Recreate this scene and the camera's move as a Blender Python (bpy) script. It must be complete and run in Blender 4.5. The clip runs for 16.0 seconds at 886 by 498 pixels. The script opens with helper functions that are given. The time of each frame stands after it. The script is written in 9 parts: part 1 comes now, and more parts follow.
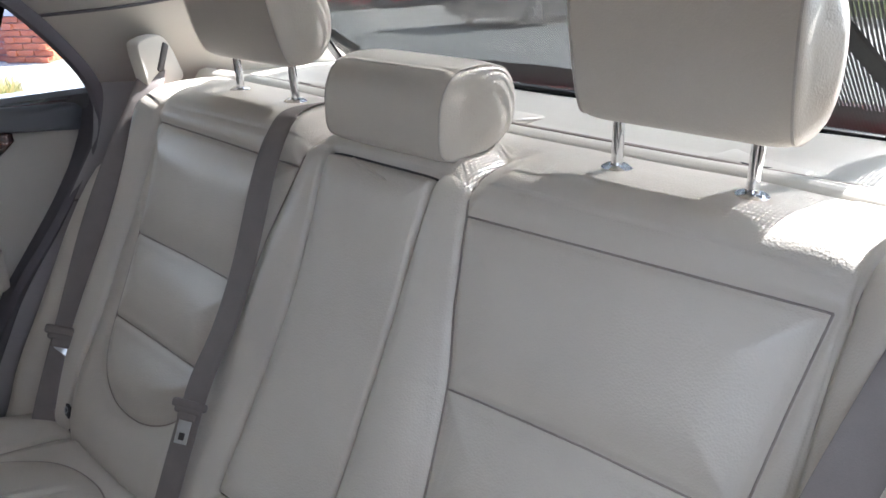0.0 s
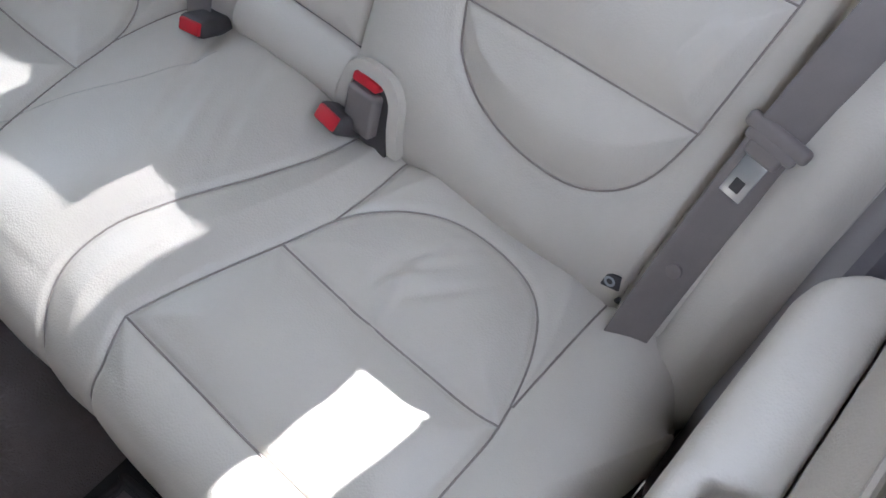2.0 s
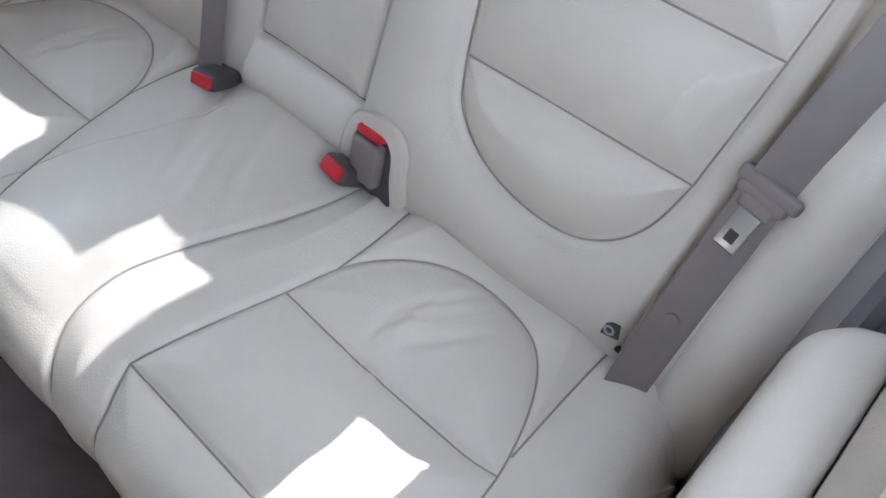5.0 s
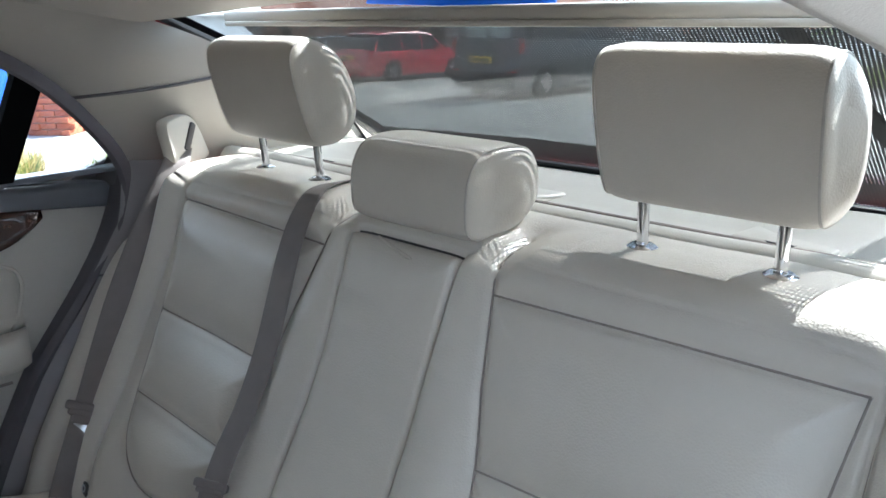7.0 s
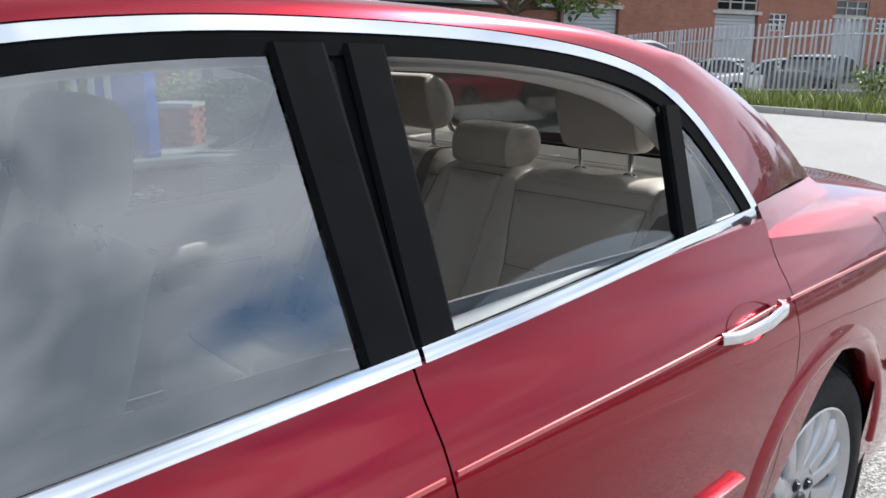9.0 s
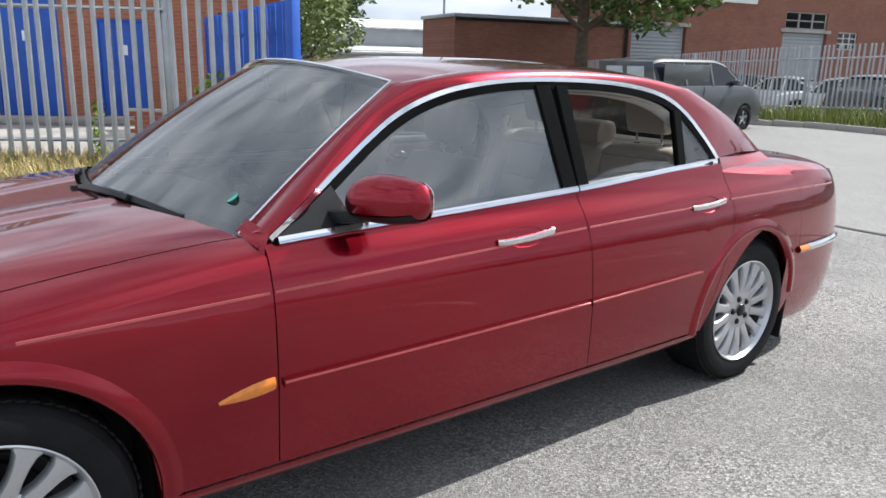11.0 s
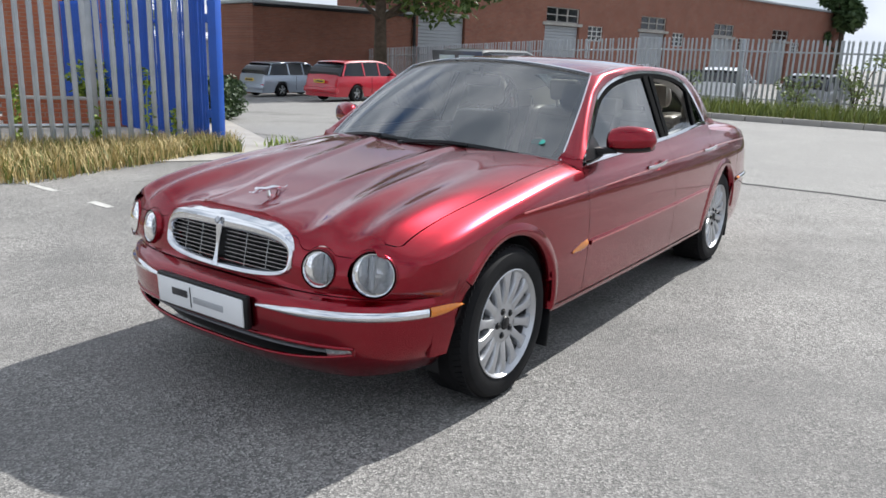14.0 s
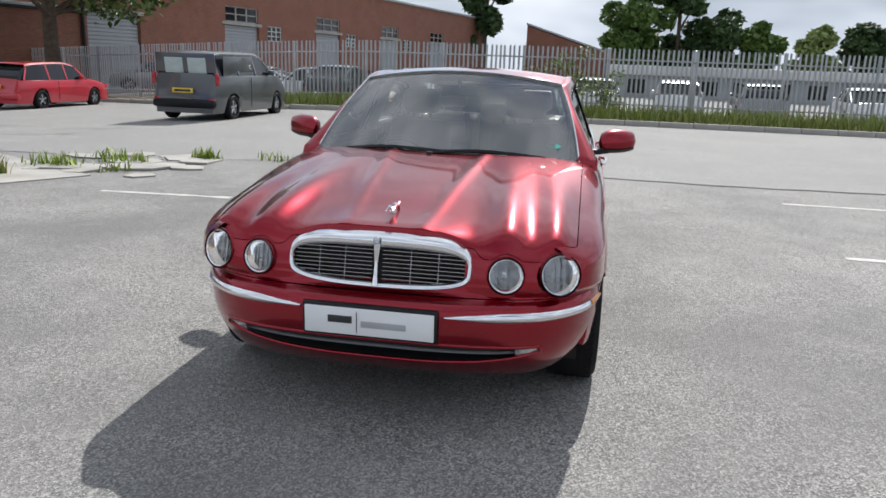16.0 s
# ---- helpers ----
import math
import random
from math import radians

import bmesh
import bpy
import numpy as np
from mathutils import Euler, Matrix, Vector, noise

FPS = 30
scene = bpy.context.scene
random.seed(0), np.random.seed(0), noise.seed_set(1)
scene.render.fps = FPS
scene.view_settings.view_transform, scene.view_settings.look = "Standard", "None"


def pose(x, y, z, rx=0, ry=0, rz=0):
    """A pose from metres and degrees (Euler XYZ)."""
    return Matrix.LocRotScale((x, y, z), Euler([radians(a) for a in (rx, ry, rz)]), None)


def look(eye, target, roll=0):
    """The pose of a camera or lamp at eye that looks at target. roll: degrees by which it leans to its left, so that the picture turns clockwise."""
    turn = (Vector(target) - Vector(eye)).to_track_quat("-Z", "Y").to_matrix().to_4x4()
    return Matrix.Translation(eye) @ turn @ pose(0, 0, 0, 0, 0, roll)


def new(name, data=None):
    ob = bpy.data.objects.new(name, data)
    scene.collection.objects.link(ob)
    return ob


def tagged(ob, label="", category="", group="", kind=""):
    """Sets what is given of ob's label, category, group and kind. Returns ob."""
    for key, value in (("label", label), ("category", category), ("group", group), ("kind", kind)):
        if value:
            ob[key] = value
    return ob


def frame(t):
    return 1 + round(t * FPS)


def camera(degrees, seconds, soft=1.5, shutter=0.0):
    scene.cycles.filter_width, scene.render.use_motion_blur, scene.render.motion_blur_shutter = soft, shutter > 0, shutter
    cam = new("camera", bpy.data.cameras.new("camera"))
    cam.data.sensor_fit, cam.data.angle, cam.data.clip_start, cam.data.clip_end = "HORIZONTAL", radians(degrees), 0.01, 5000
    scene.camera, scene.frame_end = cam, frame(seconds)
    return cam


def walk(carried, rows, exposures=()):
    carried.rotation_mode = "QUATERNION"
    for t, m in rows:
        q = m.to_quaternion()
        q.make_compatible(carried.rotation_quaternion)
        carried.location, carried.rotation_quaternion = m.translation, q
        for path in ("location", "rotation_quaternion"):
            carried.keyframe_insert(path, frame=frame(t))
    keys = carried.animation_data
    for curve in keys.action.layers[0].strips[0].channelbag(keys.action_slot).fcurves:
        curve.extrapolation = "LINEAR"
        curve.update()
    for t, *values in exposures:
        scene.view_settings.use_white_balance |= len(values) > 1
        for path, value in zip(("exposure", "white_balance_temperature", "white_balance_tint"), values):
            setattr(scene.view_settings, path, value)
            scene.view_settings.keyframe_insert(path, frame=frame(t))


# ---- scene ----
import functools

cam = camera(60.60, 16.0, soft=1.6)
PATH = (
    (0, -0.6917, -0.6475, 1.2773, -21.564, -0.353, -137.907),
    (0.5, -0.6605, -0.6336, 1.2832, -29.094, -0.583, -138.623),
    (1, -0.6473, -0.6231, 1.2884, -39.290, -0.731, -138.568),
    (1.5, -0.6387, -0.6246, 1.2846, -49.823, -0.481, -138.558),
    (2, -0.6396, -0.6257, 1.2856, -60.390, -0.030, -138.291),
    (2.5, -0.6467, -0.6279, 1.2791, -70.427, 0.493, -138.098),
    (3, -0.6454, -0.6323, 1.2764, -78.825, 1.113, -137.966),
    (3.2, -0.6473, -0.6338, 1.2745, -79.430, 1.327, -137.809),
    (3.7, -0.6473, -0.6338, 1.2745, -80.300, 1.327, -137.809),
    (4.2, -0.6473, -0.6338, 1.2745, -75.500, 1.327, -137.809),
    (4.75, -0.6502, -0.6353, 1.2907, -63.200, 1.020, -137.720),
    (5.5, -0.6531, -0.6367, 1.3069, -46.695, 0.713, -137.631),
    (6, -0.6586, -0.6318, 1.3094, -36.086, 0.540, -137.578),
    (6.5, -0.6753, -0.6327, 1.3019, -25.153, 0.420, -137.275),
    (7, -0.6787, -0.6349, 1.2921, -16.526, 0.042, -137.190),
    (7.5, -0.7094, -0.6080, 1.2876, -15.671, -0.060, -137.028),
    (8, -0.8796, -0.4905, 1.2869, -15.488, 0.109, -134.857),
    (8.2, -0.9966, -0.3981, 1.3020, -15.185, -0.002, -133.715),
    (8.9, -1.4262, 0.0826, 1.3383, -14.745, -0.375, -131.822),
    (9.6, -1.8559, 0.5633, 1.3747, -14.304, -0.749, -129.929),
    (10.3, -2.2855, 1.0440, 1.4110, -13.864, -1.122, -128.036),
    (10.5, -2.4259, 1.1957, 1.4236, -13.850, -1.071, -127.523),
    (11, -2.7214, 1.6505, 1.4286, -13.939, -1.253, -126.849),
    (11.5, -2.9453, 2.1138, 1.4247, -14.044, -1.396, -126.607),
    (12, -3.1076, 2.5152, 1.4231, -14.197, -1.491, -126.671),
    (12.5, -3.1129, 2.9688, 1.3999, -14.077, -1.389, -128.509),
    (13, -2.9321, 3.3612, 1.4126, -14.337, -1.533, -132.901),
    (13.5, -2.6959, 3.8060, 1.4177, -14.446, -1.929, -139.952),
    (14, -2.4133, 4.2156, 1.4408, -14.470, -1.936, -144.595),
    (14.5, -2.0185, 4.5182, 1.4345, -14.537, -1.995, -149.274),
    (15, -1.5960, 4.7753, 1.4233, -14.509, -2.158, -155.599),
    (15.5, -1.1504, 4.9439, 1.4340, -14.332, -2.336, -163.348),
    (16, -0.7603, 5.1383, 1.4514, -13.641, -2.026, -169.537),
)
walk(cam, [(t, pose(x, y, z, 90 + p, r, w)) for t, x, y, z, p, r, w in PATH],
     [(0, 2.78, 5850, 12), (0.7, 3.02, 5800, 13), (1.3, 3.25, 5650, 10), (2.0, 3.15, 5650, 13), (3.2, 3.42, 5700, 13), (5.5, 3.4, 5700, 12), (6.5, 3.15, 5750, 9), (7.0, 2.68, 5600, 6), (8.2, 2.72, 5850, 9), (8.7, 1.3, 6000, 10), (9.3, 0.6, 6100, 10), (10.3, 0.45, 6150, 10), (13.0, 0.37, 6150, 10), (16, 0.11, 6200, 10)])

# ---- daylight ----
SUN_DIR = Vector((0.17, 1.08, -1.0)).normalized()     # the way the light travels
world = bpy.data.worlds.new("sky")
scene.world = world
world.use_nodes = True
wn = world.node_tree
for n in list(wn.nodes):
    wn.nodes.remove(n)
sky = wn.nodes.new("ShaderNodeTexSky")
sky.sky_type, sky.sun_disc = "NISHITA", False
sky.sun_elevation = math.asin(-SUN_DIR.z)
sky.sun_rotation = math.atan2(-SUN_DIR.x, -SUN_DIR.y)
sky.air_density, sky.dust_density, sky.ozone_density = 1.0, 0.4, 1.5
coord = wn.nodes.new("ShaderNodeTexCoord")
flat = wn.nodes.new("ShaderNodeMapping")
flat.inputs["Scale"].default_value = (1.0, 1.0, 2.6)
flat.inputs["Location"].default_value = (0.9, 2.3, 0.7)
wn.links.new(coord.outputs["Generated"], flat.inputs["Vector"])
puff = wn.nodes.new("ShaderNodeTexNoise")
puff.inputs["Scale"].default_value, puff.inputs["Detail"].default_value = 2.1, 3.5
puff.inputs["Roughness"].default_value = 0.50
wn.links.new(flat.outputs["Vector"], puff.inputs["Vector"])
cover = wn.nodes.new("ShaderNodeValToRGB")
cover.color_ramp.elements[0].position, cover.color_ramp.elements[1].position = 0.31, 0.45
wn.links.new(puff.outputs["Fac"], cover.inputs["Fac"])
tone = wn.nodes.new("ShaderNodeTexNoise")
tone.inputs["Scale"].default_value, tone.inputs["Detail"].default_value = 3.6, 3.0
wn.links.new(flat.outputs["Vector"], tone.inputs["Vector"])
greys = wn.nodes.new("ShaderNodeValToRGB")
greys.color_ramp.elements[0].position, greys.color_ramp.elements[1].position = 0.35, 0.65
greys.color_ramp.elements[0].color = (4.2, 4.7, 5.4, 1)
greys.color_ramp.elements[1].color = (9.2, 9.5, 10.0, 1)
wn.links.new(tone.outputs["Fac"], greys.inputs["Fac"])
blend = wn.nodes.new("ShaderNodeMixRGB")
wn.links.new(cover.outputs["Color"], blend.inputs["Fac"])
wn.links.new(sky.outputs["Color"], blend.inputs["Color1"])
wn.links.new(greys.outputs["Color"], blend.inputs["Color2"])
back = wn.nodes.new("ShaderNodeBackground")
back.inputs["Strength"].default_value = 0.097
wn.links.new(blend.outputs["Color"], back.inputs["Color"])
wout = wn.nodes.new("ShaderNodeOutputWorld")
wn.links.new(back.outputs["Background"], wout.inputs["Surface"])
sun_data = bpy.data.lights.new("sun", "SUN")
sun_data.energy, sun_data.angle, sun_data.color = 5.0, radians(0.53), (1.0, 0.955, 0.88)
sun = new("sun", sun_data)
sun.matrix_world = look(-SUN_DIR * 60, (0, 0, 0))


# ---- materials ----
def nodes_of(name):
    m = bpy.data.materials.new(name)
    m.use_nodes = True
    t = m.node_tree
    return m, t, t.nodes["Principled BSDF"]


def noise_node(t, scale, detail=4.0, rough=0.55, space="Object", stretch=None):
    c = t.nodes.new("ShaderNodeTexCoord")
    n = t.nodes.new("ShaderNodeTexNoise")
    n.inputs["Scale"].default_value, n.inputs["Detail"].default_value, n.inputs["Roughness"].default_value = scale, detail, rough
    if stretch:
        mp = t.nodes.new("ShaderNodeMapping")
        mp.inputs["Scale"].default_value = stretch
        t.links.new(c.outputs[space], mp.inputs["Vector"])
        t.links.new(mp.outputs["Vector"], n.inputs["Vector"])
    else:
        t.links.new(c.outputs[space], n.inputs["Vector"])
    return n


def ramp_node(t, source, stops):
    r = t.nodes.new("ShaderNodeValToRGB")
    el = r.color_ramp.elements
    while len(el) < len(stops):
        el.new(0.5)
    for e, (pos, col) in zip(el, stops):
        e.position = pos
        e.color = (*col, 1) if hasattr(col, "__len__") else (col, col, col, 1)
    t.links.new(source, r.inputs["Fac"])
    return r


def mix_node(t, fac, a, b, mode="MIX"):
    m = t.nodes.new("ShaderNodeMixRGB")
    m.blend_type = mode
    for socket, value in (("Fac", fac), ("Color1", a), ("Color2", b)):
        if hasattr(value, "is_linked"):
            t.links.new(value, m.inputs[socket])
        elif hasattr(value, "__len__"):
            m.inputs[socket].default_value = (*value, 1)
        else:
            m.inputs[socket].default_value = value
    return m


def bump_node(t, height, strength, distance, bsdf):
    b = t.nodes.new("ShaderNodeBump")
    b.inputs["Strength"].default_value, b.inputs["Distance"].default_value = strength, distance
    t.links.new(height, b.inputs["Height"])
    t.links.new(b.outputs["Normal"], bsdf.inputs["Normal"])
    return b


def shade(color, k):
    return tuple(min(1.0, c * k) for c in color)


def plain(name, color, rough=0.5, metal=0.0, var=0.12, scale=6.0, grain=0.0, grain_scale=300.0, depth=0.001, coat=0.0, spec=0.5, space="Object"):
    """A surface with broad tone variation and a fine grain."""
    m, t, b = nodes_of(name)
    n = noise_node(t, scale, 5.0, space=space)
    r = ramp_node(t, n.outputs["Fac"], [(0.3, shade(color, 1 - var)), (0.7, shade(color, 1 + var))])
    t.links.new(r.outputs["Color"], b.inputs["Base Color"])
    b.inputs["Roughness"].default_value, b.inputs["Metallic"].default_value = rough, metal
    b.inputs["Coat Weight"].default_value = coat
    b.inputs["Coat Roughness"].default_value = 0.04
    b.inputs["Specular IOR Level"].default_value = spec
    if grain:
        g = noise_node(t, grain_scale, 3.0, space=space)
        bump_node(t, g.outputs["Fac"], grain, depth, b)
        rr = ramp_node(t, g.outputs["Fac"], [(0.3, max(0.0, rough - 0.08)), (0.7, min(1.0, rough + 0.08))])
        t.links.new(rr.outputs["Color"], b.inputs["Roughness"])
    return m


def paint_mat(name, color, metal=0.55):
    m, t, b = nodes_of(name)
    fl = noise_node(t, 1400.0, 2.0)
    big = noise_node(t, 2.2, 4.0)
    r = ramp_node(t, fl.outputs["Fac"], [(0.35, shade(color, 0.82)), (0.68, shade(color, 1.22))])
    dust = ramp_node(t, big.outputs["Fac"], [(0.45, 0.0), (0.8, 0.004)])
    c = mix_node(t, dust.outputs["Color"], r.outputs["Color"], (0.42, 0.36, 0.32))
    t.links.new(c.outputs["Color"], b.inputs["Base Color"])
    b.inputs["Metallic"].default_value, b.inputs["Roughness"].default_value = metal, 0.27
    b.inputs["Coat Weight"].default_value, b.inputs["Coat Roughness"].default_value = 1.0, 0.025
    b.inputs["Coat IOR"].default_value = 1.43
    peel = noise_node(t, 90.0, 2.0)
    bump_node(t, peel.outputs["Fac"], 0.03, 0.0004, b)
    return m


def glass_mat(name, tint=(0.93, 0.97, 0.95), ior=1.45, clear=0.8):
    """Thin pane: see-through sheet with a real reflection on top."""
    m, t, b = nodes_of(name)
    t.nodes.remove(b)
    fr = t.nodes.new("ShaderNodeFresnel")
    fr.inputs["IOR"].default_value = ior
    tr = t.nodes.new("ShaderNodeBsdfTransparent")
    tr.inputs["Color"].default_value = (*shade(tint, clear), 1)
    gl = t.nodes.new("ShaderNodeBsdfGlossy")
    gl.inputs["Roughness"].default_value = 0.01
    gl.inputs["Color"].default_value = (1, 1, 1, 1)
    mx = t.nodes.new("ShaderNodeMixShader")
    t.links.new(fr.outputs["Fac"], mx.inputs["Fac"])
    t.links.new(tr.outputs["BSDF"], mx.inputs[1])
    t.links.new(gl.outputs["BSDF"], mx.inputs[2])
    t.links.new(mx.outputs["Shader"], t.nodes["Material Output"].inputs["Surface"])
    return m


def leather_mat(name, color):
    m, t, b = nodes_of(name)
    broad = noise_node(t, 5.0, 5.0)
    c = ramp_node(t, broad.outputs["Fac"], [(0.3, shade(color, 0.93)), (0.7, shade(color, 1.05))])
    t.links.new(c.outputs["Color"], b.inputs["Base Color"])
    cell = t.nodes.new("ShaderNodeTexVoronoi")
    cell.inputs["Scale"].default_value = 420.0
    co = t.nodes.new("ShaderNodeTexCoord")
    t.links.new(co.outputs["Object"], cell.inputs["Vector"])
    soft = noise_node(t, 26.0, 3.0)
    add = t.nodes.new("ShaderNodeMath")
    add.operation = "MULTIPLY_ADD"
    t.links.new(soft.outputs["Fac"], add.inputs[0])
    add.inputs[1].default_value = 3.0
    t.links.new(cell.outputs["Distance"], add.inputs[2])
    bump_node(t, add.outputs["Value"], 0.22, 0.0012, b)
    b.inputs["Roughness"].default_value = 0.38
    b.inputs["Specular IOR Level"].default_value = 0.55
    return m


def asphalt_mat(name, dark, light):
    m, t, b = nodes_of(name)
    st = t.nodes.new("ShaderNodeTexVoronoi")
    st.inputs["Scale"].default_value = 130.0
    co = t.nodes.new("ShaderNodeTexCoord")
    t.links.new(co.outputs["Object"], st.inputs["Vector"])
    speck = ramp_node(t, st.outputs["Color"], [(0.05, shade(dark, 0.42)), (0.35, shade(dark, 0.95)), (0.62, shade(light, 1.0)), (0.95, shade(light, 2.2))])
    fine = noise_node(t, 190.0, 3.0)
    c1 = mix_node(t, 0.15, speck.outputs["Color"], ramp_node(t, fine.outputs["Fac"], [(0.3, dark), (0.7, light)]).outputs["Color"])
    clot = noise_node(t, 34.0, 5.0, 0.6)
    c1 = mix_node(t, ramp_node(t, clot.outputs["Fac"], [(0.46, 0.0), (0.68, 0.34)]).outputs["Color"], c1.outputs["Color"], shade(light, 1.55))
    mid = noise_node(t, 2.3, 6.0, 0.62)
    c2 = mix_node(t, ramp_node(t, mid.outputs["Fac"], [(0.42, 0.0), (0.70, 0.42)]).outputs["Color"], c1.outputs["Color"], shade(light, 1.15))
    broad = noise_node(t, 0.45, 7.0, 0.66)
    c3 = mix_node(t, ramp_node(t, broad.outputs["Fac"], [(0.40, 0.0), (0.64, 0.74)]).outputs["Color"], c2.outputs["Color"], shade(dark, 1.25))
    t.links.new(c3.outputs["Color"], b.inputs["Base Color"])
    b.inputs["Roughness"].default_value = 0.88
    bump_node(t, st.outputs["Distance"], 0.8, 0.005, b)
    return m


def brick_mat(name, a, b2, mortar, scale=1.0):
    """Courses 75 mm high, bricks 225 mm long, run along the object's x and z."""
    m, t, b = nodes_of(name)
    co = t.nodes.new("ShaderNodeTexCoord")
    mp = t.nodes.new("ShaderNodeMapping")
    mp.inputs["Rotation"].default_value = (radians(90), 0, 0)
    t.links.new(co.outputs["Object"], mp.inputs["Vector"])
    br = t.nodes.new("ShaderNodeTexBrick")
    br.inputs["Scale"].default_value = scale
    br.inputs["Brick Width"].default_value, br.inputs["Row Height"].default_value, br.inputs["Mortar Size"].default_value = 0.225, 0.075, 0.006
    br.inputs["Color1"].default_value, br.inputs["Color2"].default_value, br.inputs["Mortar"].default_value = (*a, 1), (*b2, 1), (*mortar, 1)
    t.links.new(mp.outputs["Vector"], br.inputs["Vector"])
    big = noise_node(t, 0.7, 6.0)
    c = mix_node(t, ramp_node(t, big.outputs["Fac"], [(0.4, 0.0), (0.75, 0.45)]).outputs["Color"], br.outputs["Color"], shade(a, 0.55))
    t.links.new(c.outputs["Color"], b.inputs["Base Color"])
    b.inputs["Roughness"].default_value = 0.9
    bump_node(t, br.outputs["Fac"], -0.4, 0.01, b)
    return m


def leaf_mat(name, a, b2):
    m, t, b = nodes_of(name)
    g = t.nodes.new("ShaderNodeNewGeometry")
    r = ramp_node(t, g.outputs["Random Per Island"], [(0.0, a), (1.0, b2)])
    t.links.new(r.outputs["Color"], b.inputs["Base Color"])
    b.inputs["Roughness"].default_value = 0.6
    b.inputs["Subsurface Weight"].default_value = 0.0
    return m


RED = paint_mat("red_paint", (0.262, 0.0004, 0.0115), 0.95)
CHROME = plain("chrome", (0.80, 0.81, 0.83), 0.07, 1.0, 0.04, 8.0)
REFLECTOR = plain("lamp_reflector", (0.72, 0.73, 0.74), 0.22, 0.9, 0.1, 30.0)
FACET = glass_mat("lamp_facet", (0.97, 0.98, 0.99), 1.75, 0.96)
SLAT = plain("dark_chrome", (0.42, 0.43, 0.45), 0.16, 1.0, 0.06, 20.0)
STEEL = plain("brushed_steel", (0.60, 0.61, 0.62), 0.32, 0.9, 0.06, 40.0)
ALLOY = plain("alloy", (0.53, 0.54, 0.56), 0.34, 0.75, 0.05, 12.0, 0.05, 500, 0.0005)
BLACK = plain("black_trim", (0.0085, 0.009, 0.0105), 0.38, 0, 0.2, 20.0, 0.1, 600, 0.0005, spec=0.3)
FRAMEBLACK = plain("frame_black", (0.0045, 0.0048, 0.0055), 0.85, 0, 0.2, 20.0, 0.1, 600, 0.0005, spec=0.04)
GLOSSBLACK = plain("gloss_black", (0.010, 0.011, 0.014), 0.12, 0, 0.2, 9.0)
RUBBER = plain("tyre_rubber", (0.010, 0.010, 0.011), 0.75, 0, 0.25, 14.0, 0.3, 220, 0.001, spec=0.2)
DARK = plain("underbody", (0.012, 0.012, 0.013), 0.8, 0, 0.3, 7.0)
CREAM = leather_mat("cream_leather", (0.59, 0.543, 0.478))
CREAMSTITCH = plain("cream_stitching", (0.50, 0.465, 0.42), 0.7, 0, 0.1, 40.0)
CREAM_TRIM = plain("cream_trim", (0.56, 0.525, 0.465), 0.5, 0, 0.05, 4.0, 0.16, 500, 0.0008)
ROOFLINING = plain("roof_lining", (0.44, 0.415, 0.38), 0.95, 0, 0.05, 3.0, 0.35, 900, 0.0008)
GREYTRIM = plain("grey_trim", (0.16, 0.165, 0.18), 0.55, 0, 0.08, 9.0, 0.2, 520, 0.0008)
FILLER = plain("mauve_grey_trim", (0.29, 0.272, 0.272), 0.6, 0, 0.06, 7.0, 0.2, 520, 0.0008)
SEALGREY = plain("door_seal", (0.13, 0.12, 0.13), 0.75, 0, 0.1, 12.0, 0.3, 600, 0.0008)
BELT = plain("belt_webbing", (0.20, 0.175, 0.165), 0.7, 0, 0.06, 30.0, 0.4, 700, 0.0006)
BELTPLASTIC = plain("belt_plastic", (0.20, 0.175, 0.165), 0.45, 0, 0.05, 30.0, 0.1, 500, 0.0005)
BUCKLE = plain("buckle_plastic", (0.060, 0.055, 0.056), 0.5, 0, 0.1, 30.0, 0.15, 500, 0.0005)
REDBUTTON = plain("red_button", (0.55, 0.02, 0.035), 0.4, 0, 0.06, 40.0)
SEAM = plain("stitching", (0.29, 0.25, 0.225), 0.7, 0, 0.1, 40.0)
CARPET = plain("carpet", (0.100, 0.083, 0.080), 1.0, 0, 0.22, 9.0, 0.9, 420, 0.004)
MATCLOTH = plain("mat_carpet", (0.095, 0.074, 0.076), 1.0, 0, 0.18, 7.0, 0.9, 520, 0.004)
MATEDGE = plain("mat_binding", (0.020, 0.017, 0.019), 0.8, 0, 0.1, 40.0)
GLASS = glass_mat("window_glass", (0.93, 0.98, 0.96), 1.7, 0.90)
DOORGLASS = glass_mat("front_door_glass", (0.86, 0.98, 0.93), 2.6, 0.50)
SCREEN = glass_mat("windscreen_glass", (0.90, 0.98, 0.95), 2.5, 0.66)
LAMPGLASS = glass_mat("lamp_glass", (0.98, 0.98, 0.99), 1.45, 0.96)
AMBER = plain("amber_lens", (0.75, 0.22, 0.01), 0.16, 0, 0.1, 60.0, coat=0.8)
TAILRED = plain("tail_lens", (0.42, 0.01, 0.015), 0.16, 0, 0.1, 60.0, coat=0.8)
WHITEPLATE = plain("white_plate", (0.80, 0.81, 0.82), 0.35, 0, 0.02, 10.0)
YELLOWPLATE = plain("yellow_plate", (0.78, 0.55, 0.05), 0.4, 0, 0.03, 10.0)
INK = plain("plate_ink", (0.03, 0.03, 0.035), 0.5)
GREYINK = plain("plate_grey_ink", (0.38, 0.39, 0.41), 0.5)
STEELGALV = plain("galvanised_steel", (0.42, 0.44, 0.46), 0.42, 0.7, 0.16, 2.5, 0.1, 60, 0.001)
